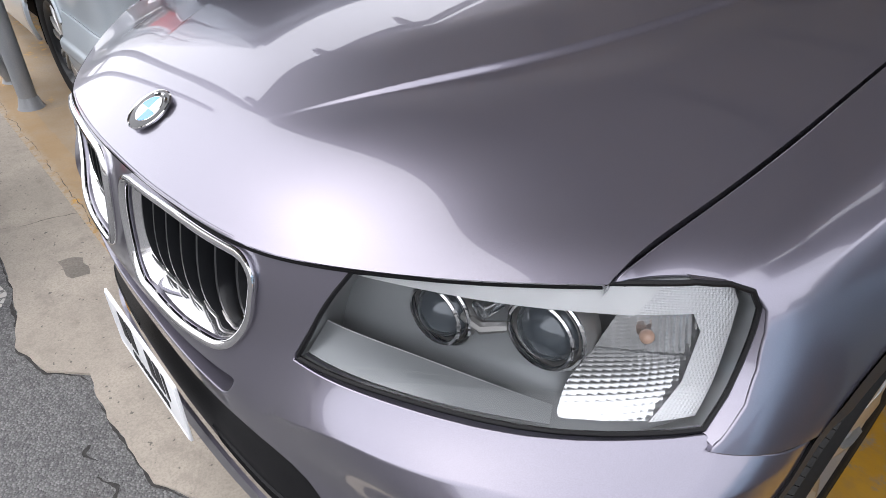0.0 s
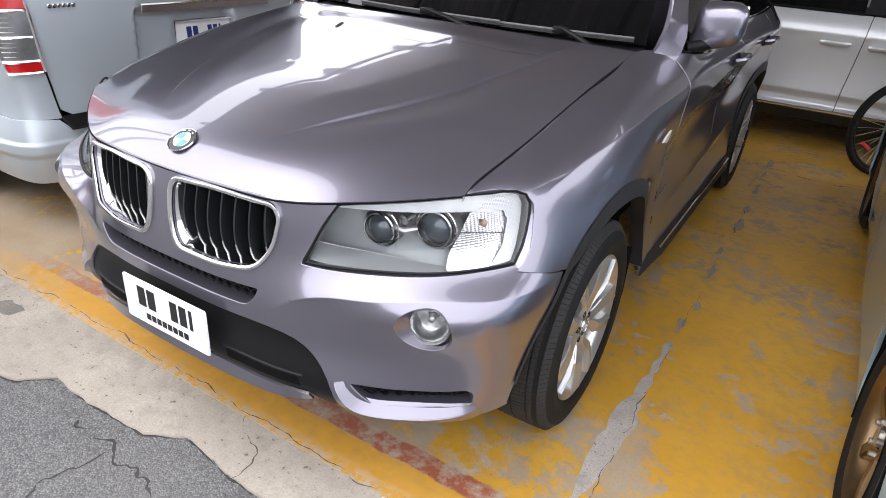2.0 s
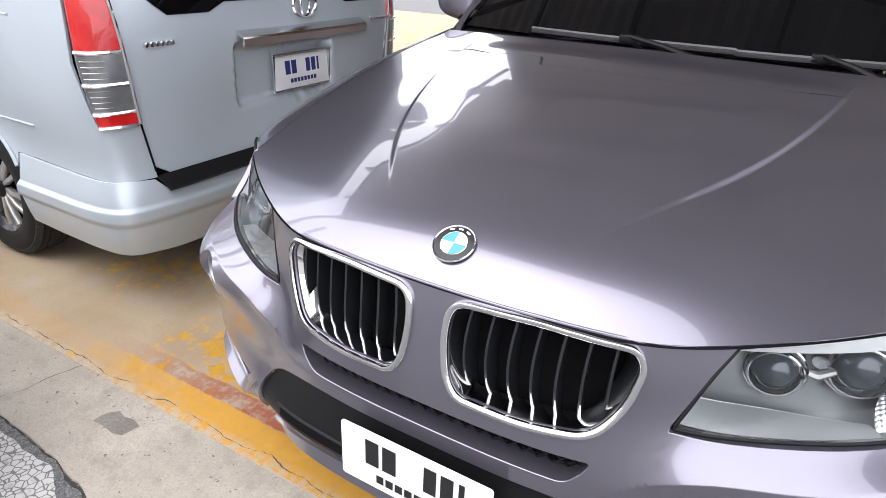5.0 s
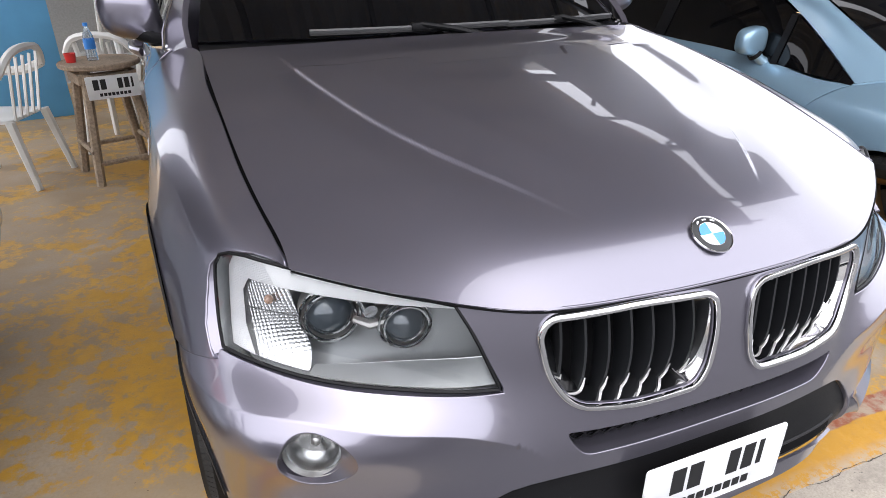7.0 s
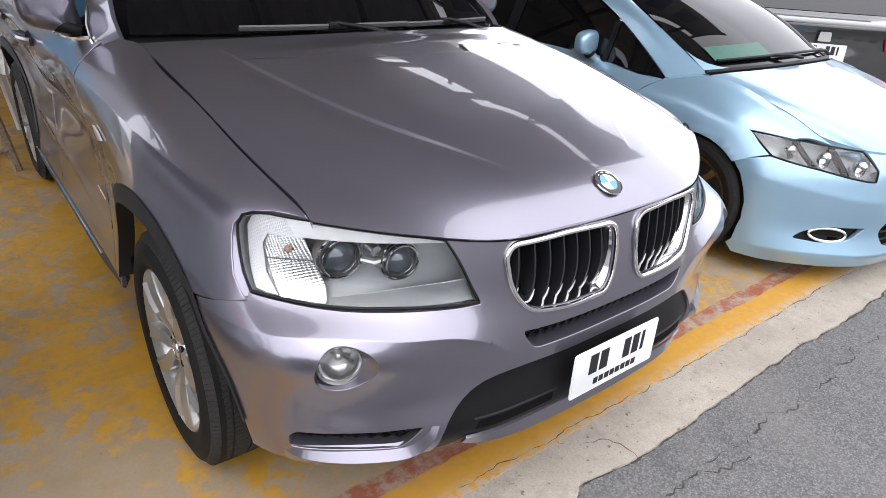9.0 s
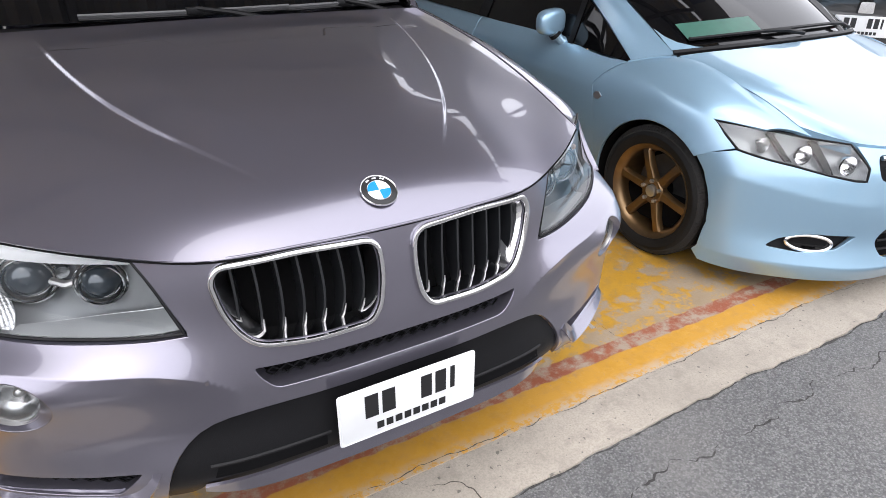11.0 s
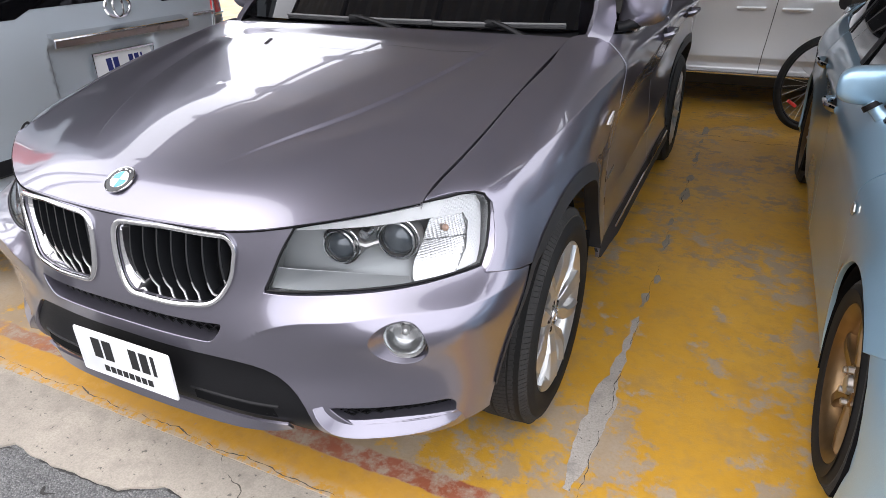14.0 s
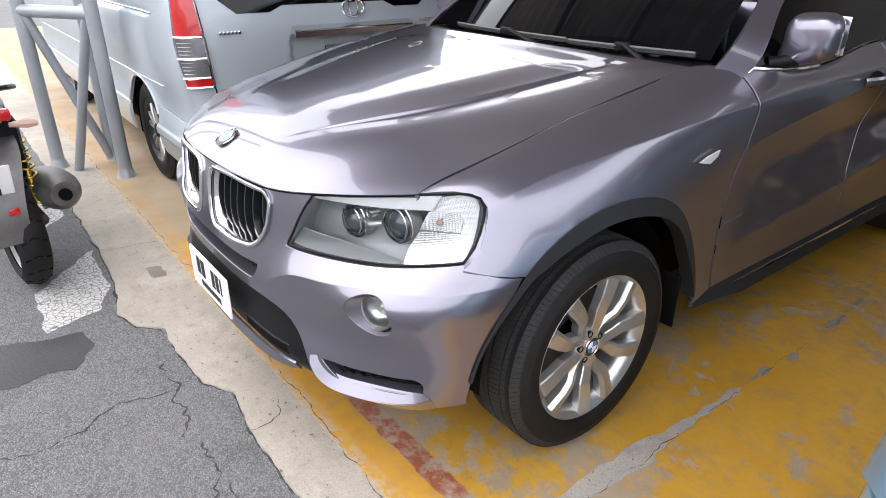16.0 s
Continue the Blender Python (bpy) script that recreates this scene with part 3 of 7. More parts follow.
crack_and_shade_line("crack_and_shade_line", [(-0.35, -0.10), (-0.16, -0.16), (0.05, -0.18), (0.3, -0.16), (0.55, -0.22)], 0.009, -0.0088, 7.0, ground, 0.06, CRACK_AND_SHADE)
# shadow of the apron's broken edge, painted as a dark strip
crack_and_shade_line("crack_and_shade_line", [(x, y - .004) for x, y in front if -2.5 < x < 4][::2], 0.009, -0.0084, 17.0, ground, 0.008, CRACK_AND_SHADE)
crack_and_shade_line("crack_and_shade_line", [(-.16, -.16), (-.22, -.35), (-.10, -.55), (-.14, -.8)], 0.006, -0.0086, 18.0, ground, 0.05, CRACK_AND_SHADE)
crack_and_shade_line("crack_and_shade_line", [(0.4, -0.16), (0.9, -0.17), (1.5, -0.155), (2.3, -0.17), (3.4, -0.15)], 0.007, -0.0088, 8.0, ground, 0.05, CRACK_AND_SHADE)
crack_and_shade_line("crack_and_shade_line", [(1.0, 4.42), (1.5, 4.30), (2.1, 4.36)], 0.008, 0.0012, 9.0, floor, 0.04)
WORN_WHITE = bpy.data.materials.new("worn_white_road_paint")
nt, b = nodes_of(WORN_WHITE)
P = nt.nodes.new("ShaderNodeTexCoord").outputs["Object"]
vor = nt.nodes.new("ShaderNodeTexVoronoi")
vor.feature = "DISTANCE_TO_EDGE"
vor.inputs["Scale"].default_value = 42
nt.links.new(P, vor.inputs["Vector"])
c = mix_node(nt, ramp_node(nt, vor.outputs["Distance"], 0.03, 0.09), (0.15, 0.145, 0.14), (0.50, 0.49, 0.465))
c = mix_node(nt, ramp_node(nt, noise_node(nt, P, 30, 5), 0.55, 0.72, 0, 0.8), c, (0.2, 0.19, 0.18))
nt.links.new(c, b.inputs["Base Color"])
b.inputs["Roughness"].default_value = 0.85
STAIN = material("faint_stain", (0.20, 0.18, 0.155), 0.8, grain=0.2, grain_scale=120, blotch=0.3)
OIL = material("oil_stain", (0.042, 0.041, 0.041), 0.6, grain=0.3, grain_scale=120, blotch=0.3)


def patch(name, pts, z, mat, parent, seed):
    from mathutils.geometry import delaunay_2d_cdt
    P2 = wiggle([*pts, pts[0]], 0.02, 0.018, seed, 9)[:-1]
    n = len(P2)
    vo, eo, fo, *_ = delaunay_2d_cdt([Vector(p) for p in P2], [(i, (i + 1) % n) for i in range(n)], [], 0, 1e-6)
    Q = np.array([tuple(v) for v in vo])
    F = [f if np.cross(Q[f[1]] - Q[f[0]], Q[f[2]] - Q[f[0]]) > 0 else f[::-1] for f in fo if inside(P2, Q[list(f)].mean(axis=0))[0]]
    return link(name, [(x, y, z) for x, y in Q], F, mat, parent, flat=True)


patch("road_mark", [(-1.66, -.14), (-1.18, -.15), (-.96, -.24), (-.875, -.46), (-1.29, -.45)], -.0086, WORN_WHITE, ground, 11.0)
patch("road_mark", [(-3.2, -.16), (-2.3, -.16), (-1.95, -.46), (-2.9, -.46)], -.0086, WORN_WHITE, ground, 12.0)
patch("oil_stain", [(-.80, -.34), (-.67, -.32), (-.60, -.36), (-.53, -.41), (-.56, -.50), (-.53, -.62), (-.62, -.85), (-.95, -.80), (-.85, -.55)], -.0082, OIL, ground, 13.0)
patch("oil_stain", [(-1.25, .04), (-1.12, .05), (-1.10, .10), (-1.22, .11)], -.0008, STAIN, pavement, 14.0)
PALE = concrete_material("pale_joint_filler", (.40, .365, .325))
patch("joint_filler", [(1.07, .50), (1.05, .75), (1.055, 1.0), (1.087, 1.09), (1.092, 1.275), (1.098, 1.48), (1.114, 1.534), (1.126, 1.345), (1.118, 1.18), (1.140, .91), (1.125, .65), (1.09, .50)], .0008, PALE, floor, 21.0)
rnd = random.Random(4)
yy = 1.6
while yy < 4.6:
    ln = rnd.uniform(.10, .26)
    w0 = rnd.uniform(.010, .024)
    x0 = 1.115 + rnd.uniform(-.02, .02)
    patch("joint_filler", [(x0 - w0, yy), (x0 + w0 * .8, yy + .02), (x0 + w0, yy + ln * .6), (x0 + w0 * .4, yy + ln), (x0 - w0 * .7, yy + ln * .9)], .0008, CONCRETE_DARK, floor, 20 + yy)
    yy += ln + rnd.uniform(.05, .3)


# ---- the grey SUV ----
suv = thing("suv", "mauve-grey metallic SUV parked nose to the orange edge band", "car")

# front wrap: plan lines at nine heights, from the middle round the corner to the wheel arch
WRAP_U = [0, 0.2, 0.41, 0.62, 0.80, 0.95, 1.10, 1.28]
WRAP_Z = [0.30, 0.37, 0.50, 0.60, 0.68, 0.75, 0.82, 0.90]
WRAP_X = [[0, .2, .40, .60, .76, .85, .895, .915], [0, .2, .41, .60, .77, .857, .905, .925], [0, .2, .41, .60, .77, .866, .915, .933], [0, .2, .40, .60, .77, .87, .922, .938],
          [0, .2, .40, .60, .77, .87, .925, .938], [0, .2, .40, .60, .77, .865, .915, .936], [0, .2, .40, .60, .77, .855, .908, .93], [0, .2, .40, .60, .77, .84, .89, .92]]
WRAP_Y = [[.085, .09, .11, .165, .25, .33, .45, .60], [.035, .04, .06, .125, .22, .30, .43, .60], [.035, .04, .070, .132, .206, .292, .422, .60], [.028, .033, .062, .114, .180, .268, .41, .60],
          [.026, .033, .068, .116, .178, .272, .415, .60], [.033, .041, .088, .186, .296, .378, .475, .62], [.042, .051, .100, .213, .342, .436, .528, .65], [.056, .066, .115, .235, .37, .455, .56, .70]]
us = [-u for u in WRAP_U[:0:-1]] + WRAP_U
rows = []
for X, Y, z in zip(WRAP_X, WRAP_Y, WRAP_Z):
    rows.append([(-x, y, z) for x, y in zip(X[:0:-1], Y[:0:-1])] + [(x, y, z) for x, y in zip(X, Y)])
wrap_net = Net(us, WRAP_Z, rows)


ridge_line = nat([.30, .353, .416, .50, .618, .765, .877, 1.01, 1.10, 1.30], [.565, .595, .634, .672, .689, .704, .705, .705, .705, .705])


def ridge_at(a):
    return np.asarray(ridge_line(np.clip(a, 0.30, 1.30)))


def wrap(s, z):
    """The front surface, with the sharp ridge below the headlamps and the concave sweep beside the grille."""
    V = wrap_net(s, z)
    a = np.abs(s)
    k = smooth(0.34, 0.50, a) * smooth(1.32, 1.12, a)
    d = V[:, 2] - ridge_at(a)
    V[:, 1] -= k * (0.017 * np.exp(-np.sqrt(d * d + 0.0012 ** 2) / np.where(d > 0, 0.055, 0.022)) - 0.004)
    V[:, 1] += 0.012 * bump(a, 0.40, 0.07) * bump(V[:, 2], 0.70, 0.09)
    return V


def s_of_x(x, z):
    lo, hi = 0.0, 1.3
    for _ in range(40):
        mid = (lo + hi) / 2
        if wrap_net([mid], [z])[0][0] < abs(x):
            lo = mid
        else:
            hi = mid
    return math.copysign((lo + hi) / 2, x)


def s_of_y(y, z):
    lo, hi = 0.0, 1.3
    for _ in range(40):
        mid = (lo + hi) / 2
        if wrap_net([mid], [z])[0][1] < y:
            lo = mid
        else:
            hi = mid
    return (lo + hi) / 2


def on_wrap(pts):
    return [(s_of_x(x, z), z) for x, z in pts]


def flip(pts):
    return [(-u, v) for u, v in reversed(pts)]


ARCH_Y, ARCH_Z, ARCH_R = 0.868, 0.352, 0.497
arch_front = [(s_of_y(ARCH_Y - ARCH_R * math.cos(a), ARCH_Z + ARCH_R * math.sin(a)), ARCH_Z + ARCH_R * math.sin(a)) for a in (radians(d) for d in (46, 36, 26, 16, 7, 0))]
LAMP = on_wrap(curve_pts([(.432, .745), (.449, .790), (.466, .836), (.490, .886)], 5)[:-1] + curve_pts([(.490, .886), (.61, .903), (.728, .918), (.79, .926)], 8)[:-1]
               + [(.79, .926), (.815, .924), (.832, .914), (.842, .893), (.846, .868), (.850, .83), (.853, .795), (.853, .764)]
               + curve_pts([(.853, .764), (.76, .749), (.60, .741), (.432, .739)], 12)[1:])
lamp_edge_up = on_wrap([(.490, .890), (.462, .836), (.444, .790), (.424, .742)])
lamp_low = on_wrap(curve_pts([(.424, .731), (.60, .733), (.76, .743), (.857, .759)], 10))
half = [(0, .889)] + on_wrap([(.2, .889), (.33, .885), (.366, .879), (.42, .882)]) + lamp_edge_up + lamp_low + arch_front \
    + on_wrap([(.885, .345), (.83, .343), (.70, .338), (.60, .332), (.54, .328)]) + on_wrap(curve_pts([(.532, .330), (.524, .395), (.510, .432), (.472, .485), (.425, .523), (.35, .543), (.2, .549), (0.0, .550)], 20))
OUT = half[:-1] + [(-u, v) for u, v in half[::-1]][:-1]


def kidney(grow=0.0):
    c = np.array([.2, .788])
    P = [(.046, .872), (.20, .876), (.350, .868), (.366, .84), (.352, .765), (.312, .704), (.20, .694), (.075, .697), (.052, .73), (.040, .80)]
    P = [tuple(np.array(p) + (np.array(p) - c) / np.linalg.norm(np.array(p) - c) * grow) for p in P]
    return on_wrap(rounded(P, .035, 5))


SLOT = on_wrap(rounded([(-.325, .650), (.325, .650), (.315, .625), (.285, .588), (-.285, .588), (-.315, .625)], .02, 4))
LOW_SLOT = on_wrap(rounded([(.560, .432), (.66, .432), (.825, .446), (.840, .430), (.837, .392), (.70, .376), (.615, .372)], .012, 4))
FOG_C = (s_of_x(.746, .633), .633)
FOG_R = (.073, .062)
FOG = [(FOG_C[0] + FOG_R[0] * math.cos(t), FOG_C[1] + FOG_R[1] * math.sin(t)) for t in np.linspace(0, 2 * math.pi, 40, endpoint=False)]

def sheet_part(name, data, mat, parent, label=""):
    return link(name, data[0], data[1], mat, parent, label, normals=data[2])


RIDGES = [[(sg * a, float(ridge_at(a)) + off) for a in np.arange(.43, 1.12, .008)] for sg in (1, -1) for off in (-.0022, .0022)]
bumper = sheet_part("front_bumper", sheet(OUT, [kidney(), flip(kidney()), SLOT, LOW_SLOT, flip(LOW_SLOT), FOG, flip(FOG)], wrap, 0.0085, 1, 0.02, lines=RIDGES), PAINT, suv)


def behind(surf, d):
    """The surface moved back along its normal."""
    def f(u, v):
        P = np.c_[np.atleast_1d(u), np.atleast_1d(v)].astype(float)
        return surf(P[:, 0], P[:, 1]) - d * normals_of(surf, P, 1)
    return f


def on(surf, pts, d=0.0):
    P = np.array(pts, float)
    V = surf(P[:, 0], P[:, 1])
    if d:
        V = V - d * normals_of(surf, P, 1)
    return [tuple(v) for v in V]


# kidney grilles
def lattice(name, rows_, parent, r=0.0028):
    """A mesh of waved wires, rows of points on a surface."""
    return part(name, merge(*[tube(p, r, 4) for p in rows_]), BLACK_PLASTIC, parent)


for side in (1, -1):
    g = new("kidney_grille")
    g.parent = suv
    g.empty_display_size = 0.1
    fl = (lambda q: q) if side > 0 else flip
    frame_line = on(wrap, resample(fl(kidney(0.004)), 0.01), -0.004)
    part("chrome_frame", tube(frame_line, 0.0078, 10, closed=True, flat=0.8), CHROME, g, "polished chrome surround")
    a, b_ = on(wrap, resample(fl(kidney(0.0)), 0.01), 0.0), on(wrap, resample(fl(kidney(-0.018)), 0.01), 0.042)
    n = min(len(a), len(b_))
    ia, ib = np.linspace(0, len(a), n, endpoint=False).astype(int), np.linspace(0, len(b_), n, endpoint=False).astype(int)
    part("inner_surround", strip([a[i] for i in ia] + [a[0]], [b_[i] for i in ib] + [b_[0]]), CHROME, g, "bright chrome inner ledge")
    # near-black sheet in place of the shaded depth behind the slats
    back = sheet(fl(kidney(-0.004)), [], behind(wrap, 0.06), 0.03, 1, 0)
    sheet_part("shade_panel", back, DARK, g)
    for i in range(7):
        x = 0.082 + i * 0.0415
        zt, zb = 0.876, 0.694 + 0.004 * max(0, i - 4) ** 2
        front_, rear = [], []
        for t in np.linspace(0, 1, 12):
            z = zt + (zb - zt) * t
            xx = x - 0.010 * math.sin(t * math.pi) * (1 - i / 9) + 0.004 * t
            s_ = side * s_of_x(xx, z)
            d0 = 0.010 + 0.036 * t ** 5
            front_.append(on(wrap, [(s_, z)], d0)[0])
            rear.append(on(wrap, [(side * s_of_x(xx + 0.004, z), z)], 0.062)[0])
        part("slat", strip(front_, rear, 0.0048), GRILLE_BLACK, g)
        foot = [tuple(np.array(p) + np.array((0, -.003, 0))) for p in front_[-4:]]
        part("slat_foot", tube(foot, [.0012, .0024, .003, .003], 6), SATIN, g, "bright tip of a slat")

# black mesh in the openings
def slot_mesh(name, outline, x0, x1, zs, amp, n, depth, side=1):
    d = new(name)
    d.parent = bumper
    fl = (lambda q: q) if side > 0 else flip
    # near-black sheet stands in for the shade inside the opening
    sheet_part("shade_backing", sheet(fl(outline), [], behind(wrap, depth + 0.010), 0.03, 1, 0), DARK, d)
    ring = resample(fl(outline), 0.012)
    part("recess", strip(on(wrap, ring + ring[:1], 0.001), on(wrap, ring + ring[:1], depth + 0.011)), PAINT, d)
    rows_ = []
    for k, z in enumerate(zs):
        pts = []
        for i in range(n + 1):
            x = x0 + (x1 - x0) * i / n
            zz = z(x) + (amp if (i + k) % 2 else -amp)
            pts.append((side * s_of_x(x, zz) if x0 >= 0 else s_of_x(x, zz), zz))
        rows_.append(on(wrap, pts, depth))
    lattice("mesh", rows_, d)


slot_mesh("upper_intake", SLOT, -.30, .30, [lambda x: .640, lambda x: .626, lambda x: .612, lambda x: .598], .006, 40, .040)
for side in (1, -1):
    slot_mesh("side_intake", LOW_SLOT, .55, .835, [lambda x: .378 + .12 * (x - .55), lambda x: .391 + .11 * (x - .55), lambda x: .403 + .10 * (x - .55)], .006, 18, .030, side)

# black lower centre with its lip
C0 = on_wrap(curve_pts([(.530, .303), (.522, .395), (.508, .430), (.470, .483), (.422, .521), (.35, .541), (.2, .547), (0.0, .548)], 20))
low_half = C0 + []
LOWER = [(-u, v) for u, v in C0[:-1]] + C0[::-1]
lower = sheet_part("lower_grille", sheet(LOWER + on_wrap([(.48, .302), (.455, .352), (.2, .356), (-.2, .356), (-.455, .352), (-.48, .302)]), [], behind(wrap, 0.010), 0.02, 1, 0), BLACK_PLASTIC, suv, "matt black plastic lower grille")
for side in (1, -1):
    for z0, x1 in ((.425, .44),):
        ledge = on(wrap, [(side * s_of_x(x, z0 - .02 * (x - .18)), z0 - .02 * (x - .18)) for x in np.linspace(.18, x1, 12)], .012)
        part("ledge", tube(ledge, .005, 6), BLACK_PLASTIC, lower)
# near-black strip laid on the grille, painting the shade of a slot
for side in (1, -1):
    A_ = on_wrap([(side * x, .424 - .03 * (x - .19)) for x in np.linspace(.19, .425, 14)])
    B_ = on_wrap([(side * x, .388 - .02 * (x - .19)) for x in np.linspace(.19, .435, 14)])
    part("slot_shade", strip(on(wrap, A_, .009), on(wrap, B_, .009)), DARK, lower)
lip_top, lip_low = on_wrap([(x, .386 - .02 * (abs(x) / .45) ** 2) for x in np.linspace(-.455, .455, 40)]), on_wrap([(x, .352 - .015 * (abs(x) / .45) ** 2) for x in np.linspace(-.455, .455, 40)])
taper = [1 - abs(i / 19.5 - 1) ** 6 for i in range(40)]
part("skid_strip", strip([on(wrap, [p], 0.004 + .004 * (1 - t))[0] for p, t in zip(lip_top, taper)], [on(wrap, [p], -0.016 * t + .008 * (1 - t))[0] for p, t in zip(lip_low, taper)], 0.008), PAINT, suv, "painted lower lip strip")
under = box(-0.66, 0.66, 0.35, 4.4, 0.24, 0.45, 0.02)
part("underbody", under, DARK, suv)

# wings under the side intakes stand proud
for side in (1, -1):
    fl = (lambda q: q) if side > 0 else flip
    A = on_wrap(curve_pts([(.548, .434), (.610, .384), (.66, .380), (.72, .384), (.78, .389), (.838, .398)], 22))
    B = on_wrap(curve_pts([(.528, .428), (.578, .366), (.64, .358), (.72, .361), (.78, .366), (.845, .380)], 22))
    C = on_wrap(curve_pts([(.534, .330), (.575, .325), (.64, .322), (.70, .324), (.77, .329), (.848, .342)], 22))
    A, B, C = ([(side * u, v) for u, v in q] for q in (A, B, C))
    bulge = [math.sin(math.pi * i / 21) ** .5 for i in range(22)]
    a_, b_, c_ = ([on(wrap, [p], d0 - d1 * t)[0] for p, t in zip(q, bulge)] for q, d0, d1 in ((A, .002, -.010), (B, .000, .024), (C, .004, .012)))
    part("winglet", merge(strip(a_, b_, 0.003), strip(b_, c_, 0.003)), PAINT, bumper, "lower lip with an upward-facing ledge")

# fog lamps
for side in (1, -1):
    fog = new("fog_light")
    fog.parent = suv
    P0 = np.array(on(wrap, [(side * FOG_C[0], FOG_C[1])], 0)[0])
    ring_o, ring_i = on(wrap, [(side * FOG_C[0] + FOG_R[0] * math.cos(t), FOG_C[1] + FOG_R[1] * math.sin(t)) for t in np.linspace(0, 2 * math.pi, 41)], 0.0), []
    c_in = P0 + np.array((0.006 * side, 0.034, 0.005))
    ring_i = [tuple(c_in + np.array((.055 * math.cos(t), .019 * side * math.cos(t), .053 * math.sin(t)))) for t in np.linspace(0, 2 * math.pi, 41)]
    m = Matrix.Translation(Vector(c_in) + Vector((0, -.034, 0))) @ Vector((0.35 * side, -1, 0)).to_track_quat("X", "Z").to_matrix().to_4x4() @ Matrix.Scale(1.12, 4)
    part("recess", strip(ring_o, ring_i), PAINT, fog)
    part("bezel", moved(lathe([(-.045, .050), (-.030, .049), (-.026, .046), (-.034, .044), (-.05, .042)], 40), m), SATIN, fog)
    part("reflector", moved(lathe([(-.036, .044), (-.047, .040), (-.049, .037), (-.060, .028), (-.061, .025), (-.068, .014), (-.07, .001)], 14), m), FACET, fog, "bright faceted reflector")
    part("bulb_shield", moved(lathe([(-.068, .009), (-.054, .008), (-.051, .005), (-.050, .0005)], 20), m), SATIN, fog)
    part("lens", moved(lathe([(-.034, .045), (-.030, .040), (-.026, .028), (-.024, .014), (-.0235, .0005)], 32), m), LENS, fog, "clear round lens")

# headlamps
def prism_relief(u, v):
    """Pillow-shaped cells in a slanting net, as pressed into a lamp reflector, finer towards the bottom."""
    u, v = np.asarray(u), np.asarray(v)
    fine = smooth(.83, .80, v)
    a = (u * 105 + v * 40) * math.pi
    c = (v * 190 - u * 30) * math.pi
    return .0010 * np.abs(np.sin(a)) * (1 - .4 * fine) + .0008 * np.abs(np.sin(c)) * (.3 + .7 * fine) + .003 * smooth(.826, .822, v)


for side in (1, -1):
    fl = (lambda q: q) if side > 0 else flip
    lamp = new("headlight")
    lamp.parent = suv
    L = fl(LAMP)
    deep = behind(wrap, 0.085)
    sheet_part("housing", sheet(L, [], deep, 0.02, 1, 0), HOUSING, lamp, "grey lamp interior")
    ring = resample(L, 0.012)
    ring = ring + [ring[0]]
    part("inner_wall", strip(on(wrap, ring, 0.006), on(wrap, ring, 0.086)), HOUSING, lamp)
    part("seal", tube(on(wrap, resample(L, 0.012), 0.002), 0.0036, 6, closed=True), BLACK_PLASTIC, lamp, "black rubber seal")
    sheet_part("lens", sheet(L, [], behind(wrap, 0.001), 0.015, 1, 0), LENS, lamp, "clear plastic lens")
    # trim strip under the top edge, its sky reflection painted in as white
    top = fl(on_wrap(curve_pts([(.494, .883), (.61, .899), (.70, .911), (.768, .918)], 14)))
    low = fl(on_wrap(curve_pts([(.492, .879), (.539, .877), (.596, .875), (.649, .875), (.70, .877), (.757, .880)], 14)))
    part("brow", strip(on(wrap, top, 0.010), on(wrap, low, 0.014), 0.003), BRIGHT, lamp, "silver upper trim, coloured white for the sky it reflects")
    # painted channel below the lens, and the cover's lower ledge with its groove
    ch0, ch1 = fl(on_wrap(curve_pts([(.424, .731), (.60, .733), (.76, .743), (.857, .759)], 24))), fl(on_wrap(curve_pts([(.430, .741), (.60, .743), (.76, .751), (.854, .766)], 24)))
    part("lamp_channel", strip(on(wrap, ch0, 0.003), on(wrap, ch1, 0.016)), PAINT, lamp)
    g0, g1 = fl(on_wrap(curve_pts([(.447, .782), (.55, .776), (.64, .768), (.722, .762)], 20))), fl(on_wrap(curve_pts([(.436, .744), (.55, .744), (.64, .746), (.728, .750)], 20)))
    part("cover_ledge", strip(on(wrap, g0, 0.040), on(wrap, g1, 0.016), 0.002), HOUSING, lamp)
    part("cover_groove", tube(on(wrap, g0, 0.0385), .0011, 5), BROW, lamp)
    # two projector lamps with light rings
    for (cx, cy, cz, r) in ((.548, .240, .812, .040), (.668, .302, .824, .045)):
        m = Matrix.Translation((side * cx, cy, cz)) @ Vector((0.12 * side, -1, 0.02)).to_track_quat("X", "Z").to_matrix().to_4x4()
        pj = part("projector", moved(lathe([(-.05, r * 1.22), (-.020, r * 1.20), (-.016, r * 1.16), (-.020, r * 1.10), (-.014, r * 1.04), (-.02, r * .96)], 44), m), SATIN, lamp, "grey bowl round a projector lens")
        part("lens", moved(lathe([(-.02, r * .99), (-.006, r * .84), (0.005, r * .58), (0.011, r * .3), (0.0125, .0005)], 36), m), PROJECTOR_GLASS, pj, "dark glass projector lens")
        part("light_ring", tube([tuple(m @ Vector((-.002, r * 1.01 * math.cos(t), r * 1.01 * math.sin(t)))) for t in np.linspace(0, 2 * math.pi, 40, endpoint=False)], .0030, 6, closed=True), CHROME, pj, "bright light ring")
        part("light_ring", tube([tuple(m @ Vector((-.014, r * 1.19 * math.cos(t), r * 1.19 * math.sin(t)))) for t in np.linspace(0, 2 * math.pi, 40, endpoint=False)], .0030, 6, closed=True), CHROME, pj, "bright outer light ring")
    part("bulb_socket", tube([(side * .606, .290, .850), (side * .606, .262, .846)], [.016, .013], 12), REFLECTOR, lamp)
